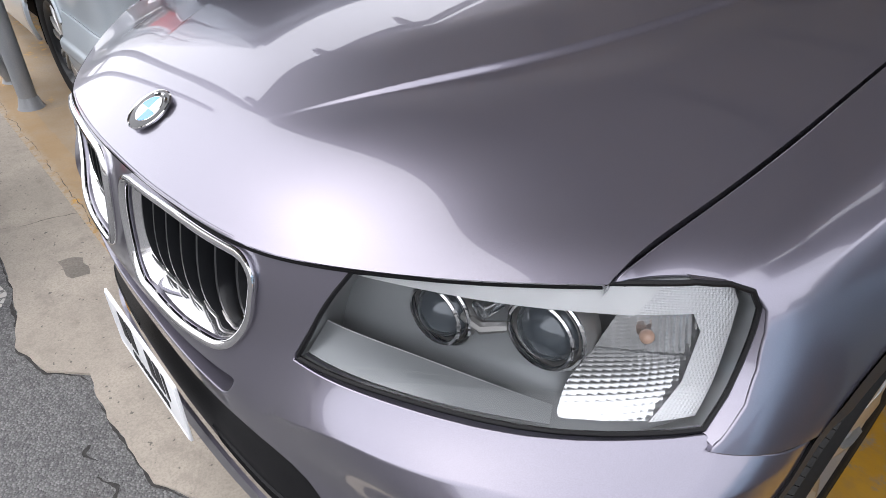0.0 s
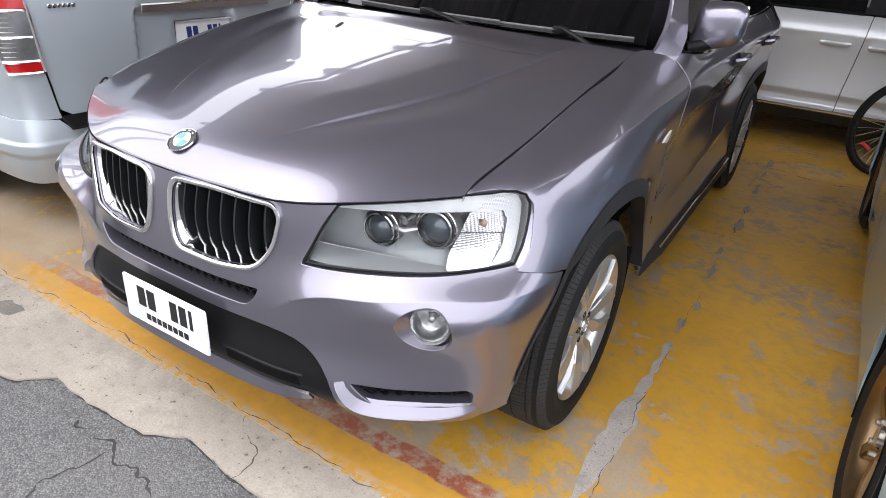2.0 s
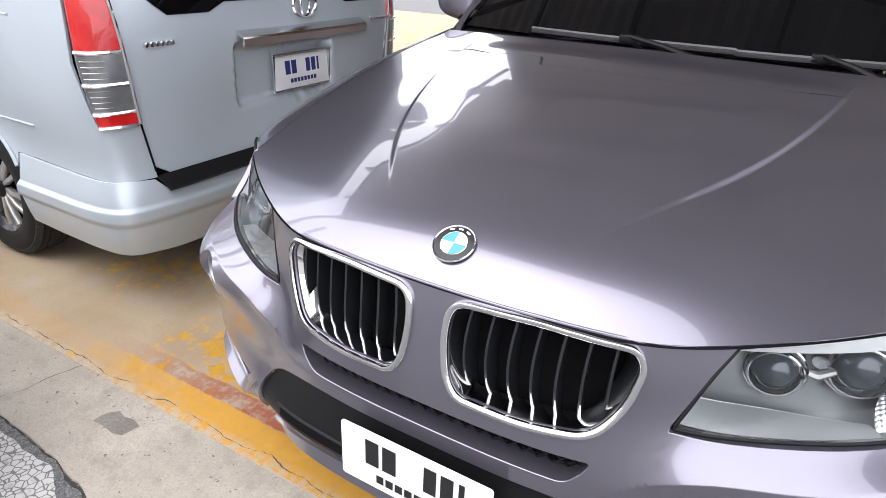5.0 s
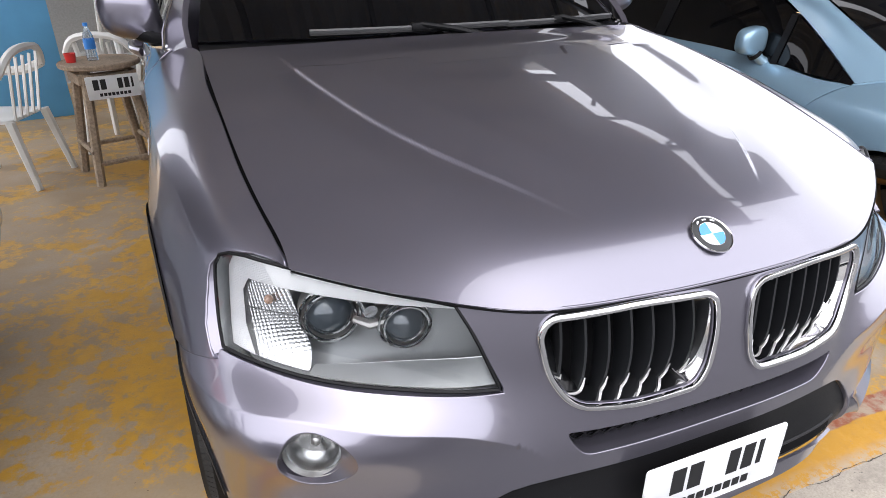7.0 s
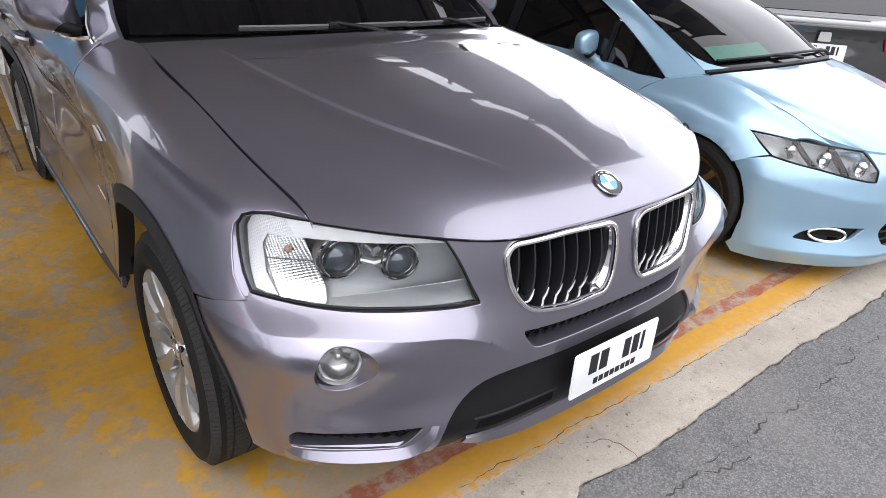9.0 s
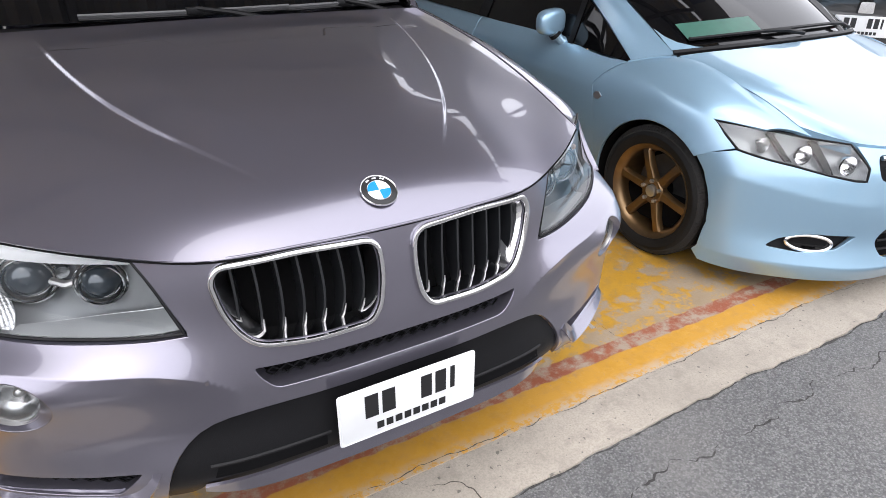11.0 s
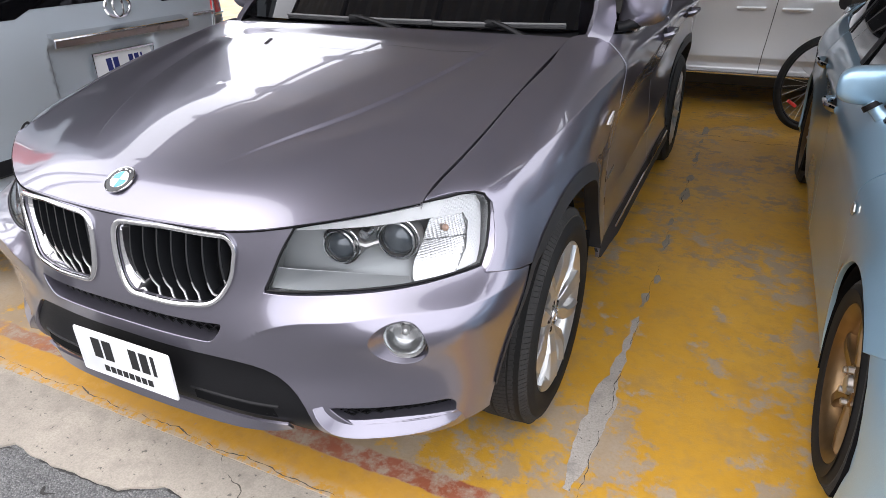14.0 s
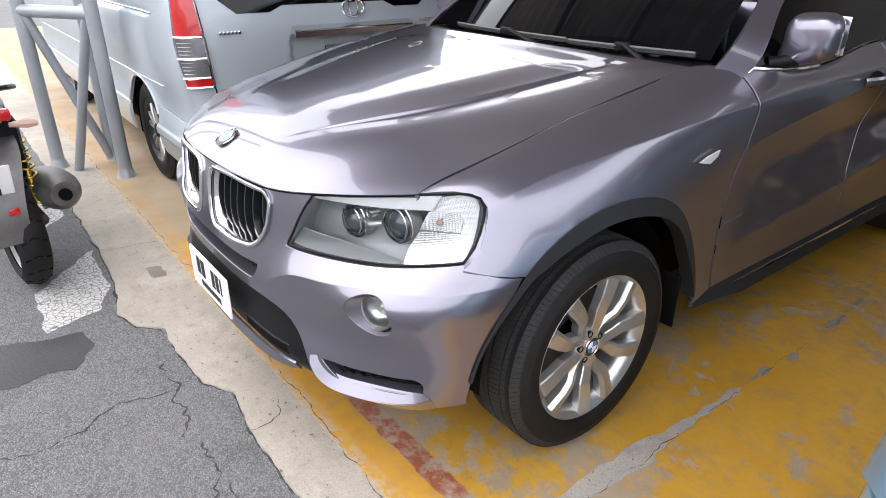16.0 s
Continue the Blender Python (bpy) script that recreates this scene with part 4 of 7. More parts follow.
    part("bridge", tube([(side * .578, .262, .822), (side * .606, .268, .816), (side * .630, .288, .822)], [.007, .009, .007], 8), SATIN, lamp)
    # faceted indicator and the patterned outer reflector
    facet = lambda u, v: behind(wrap, .034)(u, v) + prism_relief(u, v)[:, None] * np.array((0.15 * side, 1, 0.1))
    ind = fl(on_wrap(rounded([(.748, .876), (.808, .882), (.824, .856), (.827, .80), (.818, .764), (.727, .754), (.722, .778), (.738, .82)], .008, 3)))
    sheet_part("indicator", sheet(ind, [], facet, 0.0017, 1, 0.0), FACET, lamp, "clear faceted indicator reflector")
    mesh_ = lambda u, v: behind(wrap, .026)(u, v)
    outer = fl(on_wrap([(.751, .874), (.765, .914), (.80, .920), (.828, .912), (.838, .890), (.843, .85), (.848, .80), (.848, .772), (.812, .764), (.823, .80), (.820, .856), (.808, .878)]))
    sheet_part("side_reflector", sheet(outer, [], mesh_, 0.01, 1, 0.0), MESHED, lamp, "silver patterned side reflector")
    P0 = on(wrap, [(side * s_of_x(.778, .850), .850)], 0.024)[0]
    bm = bmesh.new()
    bmesh.ops.create_uvsphere(bm, u_segments=14, v_segments=8, radius=0.009, matrix=Matrix.Translation(P0))
    part("bulb", bm, AMBER, lamp, "pale amber bulb")

for ob in bpy.data.objects:
    if ob.type == "MESH" and ob.data.materials and ob.data.materials[0] is LENS:
        ob.visible_shadow = False

# bonnet
HOOD_U = [0, 0.2, 0.37, 0.50, 0.62, 0.75]
HOOD_V = [0, 0.08, 0.2, 0.42, 0.72, 1.0]
HX = [[0, .2, .366, .490, .61, .7265]] * 2 + [[0, .2, .368, .495, .618, .737], [0, .2, .37, .505, .635, .754], [0, .2, .375, .515, .65, .766], [0, .2, .38, .52, .655, .771]]
HY = [[.056, .066, .098, .160, .240, .335], [.122, .135, .165, .225, .300, .385], [.25, .262, .29, .345, .405, .475], [.50, .505, .525, .56, .60, .65], [.90, .90, .91, .925, .945, .975], [1.30, 1.302, 1.315, 1.335, 1.36, 1.392]]
HZ = [[.889, .889, .884, .892, .905, .920], [.938, .936, .926, .922, .928, .938], [.990, .986, .977, .967, .960, .963], [1.045, 1.040, 1.032, 1.021, 1.011, 1.006], [1.108, 1.105, 1.098, 1.090, 1.083, 1.075], [1.155, 1.154, 1.151, 1.147, 1.143, 1.136]]
hu = [-u for u in HOOD_U[:0:-1]] + HOOD_U
hrows = [[(-x, y, z) for x, y, z in zip(X[:0:-1], Y[:0:-1], Z[:0:-1])] + list(zip(X, Y, Z)) for X, Y, Z in zip(HX, HY, HZ)]
hood_net = Net(hu, HOOD_V, hrows)


bulge_line = nat([.05, .218, .479, .80, 1.08, 1.35], [.10, .215, .365, .484, .548, .59])


def bulge_edge(y):
    return np.asarray(bulge_line(y))


def bonnet_at(u, v):
    V = hood_net(u, v)
    x, y = np.abs(V[:, 0]), V[:, 1]
    xc = bulge_edge(np.clip(y, 0.05, 1.35))
    rear = 0.965 + 0.085 * smooth(0.212, 0.256, x) + 0.05 * smooth(0.40, 0.54, x)
    A = 0.014 * smooth(0.20, 0.52, y) * (0.5 * smooth(rear + 0.020, rear - 0.004, y) + 0.5 * smooth(1.26, 1.10, y))
    d = xc - x
    V[:, 2] += A * (smooth(-0.003, 0.009, d) * 0.34 + smooth(0.0, 0.16, d) * 0.66)
    V[:, 2] -= 0.30 * A * smooth(-0.10, -0.003, d) * smooth(0.009, -0.003, d)
    return V


vv = np.r_[np.linspace(0, 0.10, 14, endpoint=False), np.linspace(0.10, 1.0, 200)]
hood = grid_sheet(bonnet_at, np.linspace(-0.7487, 0.7487, 380), vv, 1)
if hood[2][len(hood[2]) // 2][2] < 0:
    hood = (hood[0], [f[::-1] for f in hood[1]], -hood[2])
bonnet = sheet_part("bonnet", hood, PAINT, suv)
edge = [tuple(p) for p in bonnet_at(np.linspace(-0.745, 0.745, 120), np.zeros(120))]
part("bonnet_edge", strip(edge, [(x, y + 0.012, z - 0.012) for x, y, z in edge]), PAINT, suv)
# near-black line drawn for the shade in the bonnet's shut gap
part("shut_gap_shade", tube([(x, y - .0015, z - .0035) for x, y, z in edge], .0022, 5), DARK, suv)
for side in (1, -1):
    e = [tuple(p) for p in bonnet_at(np.full(60, side * 0.7487), np.linspace(0, 1, 60))]
    part("bonnet_edge", strip(e, [(x - side * 0.004, y, z - 0.02) for x, y, z in e]), PAINT, suv)
    part("shut_gap_shade", strip([(x + side * 0.010, y, z - 0.016) for x, y, z in e[2:]], [(x - side * 0.02, y, z - 0.016) for x, y, z in e[2:]]), DARK, suv)

# sides: cross-sections from the bonnet line down, at stations along the car
SIDE_Y = [0.33, 0.40, 0.47, 0.60, 0.90, 1.20, 1.42, 1.62, 2.4, 3.3, 3.9, 4.55]
SIDE_K = [0, 0.08, 0.16, 0.24, 0.33, 0.55, 0.85]
SEC = [[(.730, .920), (.739, .897), (.755, .868), (.786, .82), (.842, .755), (.905, .60), (.91, .3)],
       [(.735, .941), (.770, .925), (.800, .898), (.833, .845), (.888, .757), (.915, .60), (.92, .3)],
       [(.743, .960), (.800, .945), (.846, .906), (.876, .845), (.914, .757), (.93, .60), (.93, .3)],
       [(.756, .994), (.812, .978), (.862, .938), (.905, .865), (.934, .77), (.942, .62), (.94, .3)],
       [(.770, 1.063), (.828, 1.043), (.878, 1.008), (.919, .945), (.946, .868), (.953, .66), (.95, .3)],
       [(.776, 1.110), (.836, 1.086), (.888, 1.048), (.924, .985), (.942, .900), (.934, .66), (.945, .31)],
       [(.779, 1.139), (.842, 1.112), (.896, 1.070), (.927, 1.010), (.936, .90), (.924, .65), (.945, .31)],
       [(.862, 1.122), (.884, 1.104), (.910, 1.074), (.934, 1.020), (.928, .90), (.916, .64), (.945, .31)],
       [(.880, 1.135), (.900, 1.112), (.924, 1.080), (.944, 1.028), (.924, .90), (.912, .64), (.945, .31)],
       [(.884, 1.150), (.905, 1.128), (.930, 1.095), (.950, 1.045), (.934, .92), (.918, .66), (.945, .31)],
       [(.870, 1.160), (.900, 1.135), (.935, 1.090), (.956, 1.04), (.955, .90), (.945, .68), (.935, .33)],
       [(.780, 1.170), (.80, 1.14), (.82, 1.09), (.83, 1.04), (.835, .90), (.82, .68), (.80, .35)]]
side_net = Net(SIDE_K, SIDE_Y, [[(x, y, z) for x, z in sec] for sec, y in zip(SEC, SIDE_Y)])


def wing_crease(y):
    return np.interp(y, [.39, .535, .68, .915, 1.19, 1.46, 1.9], [.862, .920, .953, .984, 1.008, 1.023, 1.035])


def door_crease(y):
    return np.interp(y, [1.2, 1.56, 1.92, 2.32, 2.62, 3.5, 4.4], [.82, .884, .933, .985, 1.008, 1.035, 1.05])


def flank(y, k):
    V = side_net(k, y)
    yy, z = V[:, 1], V[:, 2]
    d = z - wing_crease(yy)
    V[:, 0] += 0.014 * np.exp(-np.sqrt(d * d + 0.0012 ** 2) / np.where(d > 0, 0.035, 0.11)) * smooth(0.44, 0.70, yy) * smooth(1.85, 1.50, yy)
    d = z - door_crease(yy)
    V[:, 0] += 0.016 * np.exp(-np.sqrt(d * d + 0.0015 ** 2) / np.where(d > 0, 0.06, 0.085)) * smooth(1.30, 1.72, yy)
    V[:, 0] -= 0.012 * bump(z, 0.80, 0.09) * smooth(1.25, 1.8, yy) * smooth(3.3, 2.9, yy)
    V[:, 0] += 0.010 * np.exp(-np.sqrt((z - 0.50 - 0.06 * (yy - 1.5)) ** 2 + 0.004 ** 2) / 0.04) * smooth(1.5, 1.9, yy) * smooth(3.3, 2.9, yy)
    r = np.hypot(yy - ARCH_Y, z - ARCH_Z)
    V[:, 0] += 0.010 * np.exp(-np.maximum(r - ARCH_R, 0) / 0.06) * smooth(0.45, 0.7, yy)
    return V


def k_of_z(y, z):
    lo, hi = 0.0, 0.85
    for _ in range(36):
        mid = (lo + hi) / 2
        if side_net([mid], [y])[0][2] > z:
            lo = mid
        else:
            hi = mid
    return (lo + hi) / 2


def on_flank(pts):
    return [(y, k_of_z(y, z)) for y, z in pts]


def arch_pts(yc, zc, r, a0, a1, n=14):
    return [(yc - r * math.cos(radians(a)), zc + r * math.sin(radians(a))) for a in np.linspace(a0, a1, n)]


SILL = 0.335
REAR_Y = ARCH_Y + 2.81
lamp_rim = [(y + .004, z) for _, y, z in on(wrap, on_wrap([(.8535, .762), (.853, .795), (.850, .83), (.846, .868), (.842, .893), (.832, .914), (.815, .924), (.79, .927)]))]
F_OUT = [(.342, .001), (1.405, .001)] + on_flank([(1.50, 1.135), (1.535, 1.10), (1.545, 1.0), (1.52, .85), (1.49, .65), (1.475, .45), (1.475, SILL)]) \
    + on_flank([(1.36, SILL)] + arch_pts(ARCH_Y, ARCH_Z, ARCH_R, 178, 47, 26)) + on_flank([(.45, .7310), (.40, .7445), (.37, .7530)] + lamp_rim)
D1 = on_flank([(1.55, 1.10), (1.56, 1.0), (1.535, .85), (1.505, .65), (1.49, .45), (1.49, SILL), (2.50, SILL), (2.52, .6), (2.60, .85), (2.62, 1.0), (2.61, 1.118)])
D1 = [(1.56, .012)] + D1[0:] + [(2.61, .002), (1.62, .002)]
D2 = [(2.622, .002)] + on_flank([(2.632, 1.0), (2.612, .85), (2.532, .6), (2.512, SILL), (3.18, SILL)]) + on_flank(arch_pts(REAR_Y, ARCH_Z, ARCH_R + .01, 5, 70, 12)) + [(3.50, .05), (3.52, .002)]
Q = [(3.535, .002), (3.515, .05)] + on_flank(arch_pts(REAR_Y, ARCH_Z, ARCH_R, 70, 178, 20)) + on_flank([(4.20, .36), (4.53, .40), (4.53, 1.0)]) + [(4.53, .002)]


def right(data, side):
    return data if side > 0 else mirrored(*data)


flank_done = {}


def flank_lines(f, y0, y1):
    return [[(y, k_of_z(y, float(f(y)) + off)) for y in np.arange(y0, y1, .02)] for off in (-.002, .002)]


def flank_sheet(name, outline, side, label="", lip=0.015, lines=()):
    if name not in flank_done:
        flank_done[name] = sheet(outline, [], flank, 0.014, -1, lip, lines=lines)
        if np.mean(flank_done[name][2][:, 0]) < 0:
            flank_done[name] = sheet(outline, [], flank, 0.014, 1, lip, lines=lines)
    d = flank_done[name]
    return sheet_part(name, right(d, side), PAINT, suv, label)


def flank_at(pts, side, d=0.0):
    P = np.array(pts, float)
    V = flank(P[:, 0], P[:, 1])
    n = normals_of(flank, P, 1)
    n *= np.sign(n[:, :1] + 1e-9)
    V = V + d * n
    V[:, 0] *= side
    return [tuple(v) for v in V]


for side in (1, -1):
    flank_sheet("front_wing", F_OUT, side, lines=flank_lines(wing_crease, .52, 1.52))
    front_door = flank_sheet("front_door", D1, side, lines=flank_lines(door_crease, 1.58, 2.59))
    rear_door = flank_sheet("rear_door", D2, side)
    flank_sheet("rear_wing", Q, side)
    rim_xz = [(.857, .758), (.8535, .762), (.853, .795), (.850, .83), (.846, .868), (.842, .893), (.832, .914), (.815, .924), (.79, .927)]
    lens_rim = [(side * x, y, z) for x, y, z in on(wrap, on_wrap(rim_xz), 0.004)]
    wing_rim = [(x - side * .001, y, z) for x, y, z in flank_at(on_flank([(.375, .756)] + lamp_rim), side)]
    part("lamp_surround", strip(lens_rim, wing_rim), PAINT, suv)
    # black arch trims
    for yc in (ARCH_Y, REAR_Y):
        o, i_ = [], []
        for a in np.linspace(8, 177, 50):
            y, z = yc - (ARCH_R + .004) * math.cos(radians(a)), ARCH_Z + (ARCH_R + .004) * math.sin(radians(a))
            tw = .006 + .046 * smooth(22, 75, a) if a < 90 else .052 - .016 * smooth(100, 150, a) - .022 * smooth(150, 177, a)
            y2, z2 = yc - (ARCH_R - tw) * math.cos(radians(a)), ARCH_Z + (ARCH_R - tw) * math.sin(radians(a))
            if y < 0.56:
                xo = wrap_net([s_of_y(y, max(z, .31))], [max(z, .31)])[0][0] + .004
                k = smooth(0.50, 0.56, y)
                xo = (1 - k) * xo + k * (flank([y], [k_of_z(y, max(z, .31))])[0][0] + .003)
                xo = float(np.atleast_1d(xo)[0])
            else:
                xo = flank([y], [k_of_z(y, max(z, .31))])[0][0] + .004
            o.append((side * xo, y, z))
            i_.append((side * (xo + .006 if y > .56 else xo + .003), y2, z2))
        trim = part("arch_trim", strip(o, i_), TRIM, suv, "dark grey plastic wheel arch trim")
        part("arch_lip", strip(i_, [(x - side * 0.05, y, z) for x, y, z in i_]), TRIM, trim)
        liner = [(side * .87, yc - .43 * math.cos(a), ARCH_Z + .43 * math.sin(a)) for a in np.linspace(-0.05, math.pi + 0.05, 30)]
        part("wheel_housing", strip(liner, [(side * .50, y, z) for _, y, z in liner]), DARK, suv)
        part("mud_flap", merge(*[box(min(side * .76, side * .918), max(side * .76, side * .918), yc + .440, yc + .452, .25, .46, .005)]), DARK, suv, "black plastic flap behind the wheel")
        part("wheel_housing", strip([(side * .52, yc - .43 * math.cos(a), ARCH_Z + .43 * math.sin(a)) for a in np.linspace(-0.05, math.pi + 0.05, 30)], [(side * .52, yc, .25)] * 30), DARK, suv)
    part("sill_trim", strip([(side * .930, y, .365) for y in np.linspace(1.36, 3.2, 12)], [(side * .950, y, .285 + .045 * float(smooth(1.75, 1.36, y))) for y in np.linspace(1.36, 3.2, 12)], 0.01), TRIM, suv, "dark grey plastic sill trim")
    part("sill_strip", tube([(side * .957, y, .352) for y in np.linspace(1.62, 3.15, 6)], 0.005, 6), CHROME, suv, "thin bright sill strip")
    # chrome window line, side glass, pillars
    belt = flank_at([(y, .001) for y in np.linspace(1.60, 3.9, 30)], side, 0.002)
    part("window_strip", tube(belt, 0.007, 6), CHROME, suv, "bright metal window strip")
    wt_ = [(side * x, y, z) for x, y, z in ((.80, 1.70, 1.20), (.74, 2.05, 1.42), (.695, 2.35, 1.545), (.675, 2.9, 1.575), (.675, 3.5, 1.555), (.70, 3.95, 1.48))]
    wb = [(side * x, y, z) for x, y, z in ((.862, 1.62, 1.125), (.868, 2.0, 1.13), (.874, 2.35, 1.135), (.876, 2.9, 1.145), (.874, 3.5, 1.155), (.862, 3.95, 1.162))]
    part("side_window", strip(curve_pts(wt_, 30), curve_pts(wb, 30), 0.004), GLASS_DARK, suv, "dark tinted side glass")
    for y0, y1 in ((2.56, 2.68), (3.42, 3.54)):
        lo, hi = [(side * .879, y0, 1.14), (side * .880, y1, 1.142)], [(side * .692, y0, 1.555), (side * .690, y1, 1.558)]
        part("door_pillar", strip(lo, hi, 0.006), BLACK_PLASTIC, suv)
    ap0 = curve_pts([(side * .790, 1.44, 1.092), (side * .802, 1.505, 1.148), (side * .745, 1.80, 1.335), (side * .69, 2.10, 1.505), (side * .64, 2.40, 1.60)], 14)
    ap1 = curve_pts([(side * .852, 1.53, 1.078), (side * .862, 1.60, 1.122), (side * .805, 1.80, 1.262), (side * .745, 2.10, 1.455), (side * .70, 2.40, 1.562)], 14)
    part("windscreen_pillar", strip(ap0, ap1, 0.02), PAINT, suv)
    part("window_frame", tube([(x * 1.004, y, z) for x, y, z in ap1], 0.006, 6), CHROME, suv, "bright metal window frame")
    # door mirror
    mir = new("door_mirror")
    mir.parent = suv
    bm = bmesh.new()
    bmesh.ops.create_uvsphere(bm, u_segments=28, v_segments=18, radius=1)
    for v in bm.verts:
        x, y, z = v.co
        sgn = lambda q, p: math.copysign(abs(q) ** p, q)
        x, y, z = sgn(x, .62), sgn(y, .75), sgn(z, .62)
        taper = 1 - .16 * (x * .5 + .5)
        low = max(0, -z) * max(0, -x)
        v.co = (side * (.952 + .094 * x - .03 * low), 1.80 + .078 * y * taper - .025 * x, 1.215 + .092 * z * taper + .014 * x - .03 * low)
    part("mirror_shell", bm, PAINT, mir)
    part("mirror_base", tube([(side * .86, 1.72, 1.130), (side * .89, 1.74, 1.136), (side * .93, 1.77, 1.15)], [.024, .020, .026], 10), BLACK_PLASTIC, mir)
    gl = box(-.066, .066, -.002, .002, -.062, .062, 0.001)
    part("mirror_glass", moved(gl, Matrix.Translation((side * .960, 1.880, 1.222))), CHROME, mir, "mirror glass")
    # lamp on the wing, bars for the model script, handle
    mk = flank_at(on_flank([(1.225, .892), (1.27, .905), (1.335, .912), (1.325, .895), (1.285, .878)]), side, 0.008)
    bm = bmesh.new()
    bm.faces.new([bm.verts.new(p) for p in mk])
    bm.normal_update()
    bmesh.ops.solidify(bm, geom=bm.faces[:], thickness=0.006)
    part("side_marker", bm, BROW, suv, "clear side indicator lamp")
    for j in range(6):
        p0, p1 = flank_at(on_flank([(1.50 + j * .024, .60 + j * .001)]), side, 0.005)[0], flank_at(on_flank([(1.516 + j * .024, .612 + j * .001)]), side, 0.005)[0]
        part("script_bar", tube([p0, p1], 0.0025, 5), CHROME, front_door)
    for dr, y0 in ((front_door, 2.34), (rear_door, 3.24)):
        h = flank_at(on_flank([(y0, 1.012), (y0 + .035, 1.018), (y0 + .11, 1.022), (y0 + .185, 1.022), (y0 + .21, 1.018)]), side, 0)
        h = [(x + side * o, y, z) for (x, y, z), o in zip(h, (0.004, .034, .040, .036, 0.004))]
        part("handle", tube(curve_pts(h, 12), 0.013, 8, flat=1.5), PAINT, dr)
        cup = flank_at(on_flank([(y0 + .105 + .075 * math.cos(t), 1.012 + .032 * math.sin(t)) for t in np.linspace(0, 2 * math.pi, 20, endpoint=False)]), side, 0.0015)
        bm = bmesh.new()
        bm.faces.new([bm.verts.new(p) for p in cup])
        part("handle_cup", bm, BLACK_PLASTIC, dr)

# windscreen, cowl, wipers, roof, tail
ws_lo = curve_pts([(-.765, 1.515, 1.145), (-.4, 1.425, 1.150), (0, 1.40, 1.152), (.4, 1.425, 1.150), (.765, 1.515, 1.145)], 40)
ws_hi = curve_pts([(-.60, 2.28, 1.575), (-.3, 2.21, 1.60), (0, 2.19, 1.607), (.3, 2.21, 1.60), (.60, 2.28, 1.575)], 40)
mid = [tuple((np.array(a) + np.array(b)) / 2 + np.array((0, -.02, .035))) for a, b in zip(ws_lo, ws_hi)]
ws_net = Net(list(range(40)), [0, 0.5, 1], [ws_lo, mid, ws_hi])
ws = grid_sheet(lambda u, v: ws_net(u, v), np.linspace(0, 39, 60), np.linspace(0, 1, 24), 1)
if ws[2][0][1] > 0:
    ws = (ws[0], [f[::-1] for f in ws[1]], -ws[2])
sheet_part("windscreen", ws, GLASS_DARK, suv, "dark windscreen glass")
rear_edge = [tuple(p) for p in bonnet_at(np.linspace(-0.745, 0.745, 40), np.ones(40))]
part("cowl", strip([(x, y - .01, z - .022) for x, y, z in rear_edge], [(x, y + .03, z - .012) for x, y, z in ws_lo]), BLACK_PLASTIC, suv, "black plastic scuttle panel")
part("roof", strip(ws_hi, [(x * 1.0, 4.1, z - .03) for x, y, z in ws_hi], 0.03), PAINT, suv)
part("tail", box(-.80, .80, 4.35, 4.60, .40, 1.16, 0.08), PAINT, suv)
part("tail_glass", strip([(-.72, 4.5, 1.16), (.72, 4.5, 1.16)], [(-.6, 4.12, 1.57), (.6, 4.12, 1.57)], 0.01), GLASS_DARK, suv)


def wiper(x0, x1, y0, z0, side):
    w = new("wiper")
    w.parent = suv
    c = (x0 + x1) / 2
    ln = lambda t: (x0 + (x1 - x0) * t, y0 + 0.10 * (abs(x0 + (x1 - x0) * t) / .76) ** 2 * 1.0, z0 + .004)
    part("blade", tube([ln(t) for t in np.linspace(0, 1, 14)], 0.0075, 6, flat=1.4), WIPER, w, "grey metal wiper blade")
    part("rubber", tube([tuple(np.array(ln(t)) - np.array((0, .002, .009))) for t in np.linspace(0, 1, 14)], 0.005, 5), BLACK_PLASTIC, w)
    a = np.array(ln(.52))
    piv = np.array((x1 - .10 if side else x1 + .06, y0 - .03, z0 - .03))
    part("arm", tube([tuple(piv), tuple((piv + a) / 2 + np.array((0, -.012, .012))), tuple(a + np.array((0, -.004, .012)))], [.014, .010, .008], 8), BLACK_PLASTIC, w)
    part("clip", box(a[0] - .03, a[0] + .03, a[1] - .012, a[1] + .012, a[2] - .008, a[2] + .016, 0.004), BLACK_PLASTIC, w)


wiper(-.44, .24, 1.375, 1.165, True)
wiper(.19, .73, 1.385, 1.160, True)

# number plate, its letters as plain bars
def number_plate(parent, w, h, m, ink, glyphs, small=True):
    pl = new("number_plate")
    pl.parent = parent
    tagged(pl, "white number plate with dark marks in a thin frame")
    part("plate", moved(prism(rounded([(-w / 2, -h / 2), (w / 2, -h / 2), (w / 2, h / 2), (-w / 2, h / 2)], .008, 3), .004, bevel=.001), m), WHITE_PLASTIC, pl)
    edge_ = [m @ Vector((x, y, .0045)) for x, y in rounded([(-w / 2 + .004, -h / 2 + .004), (w / 2 - .004, -h / 2 + .004), (w / 2 - .004, h / 2 - .004), (-w / 2 + .004, h / 2 - .004)], .006, 3)]
    part("rim", tube(edge_, .0015, 4, closed=True), WHITE_PLASTIC, pl)
    for x0, x1, y0, y1 in glyphs:
        part("bar", moved(prism([(x0, y0), (x1, y0), (x1, y1), (x0, y1)], .0012), m @ Matrix.Translation((0, 0, .0042))), ink, pl)


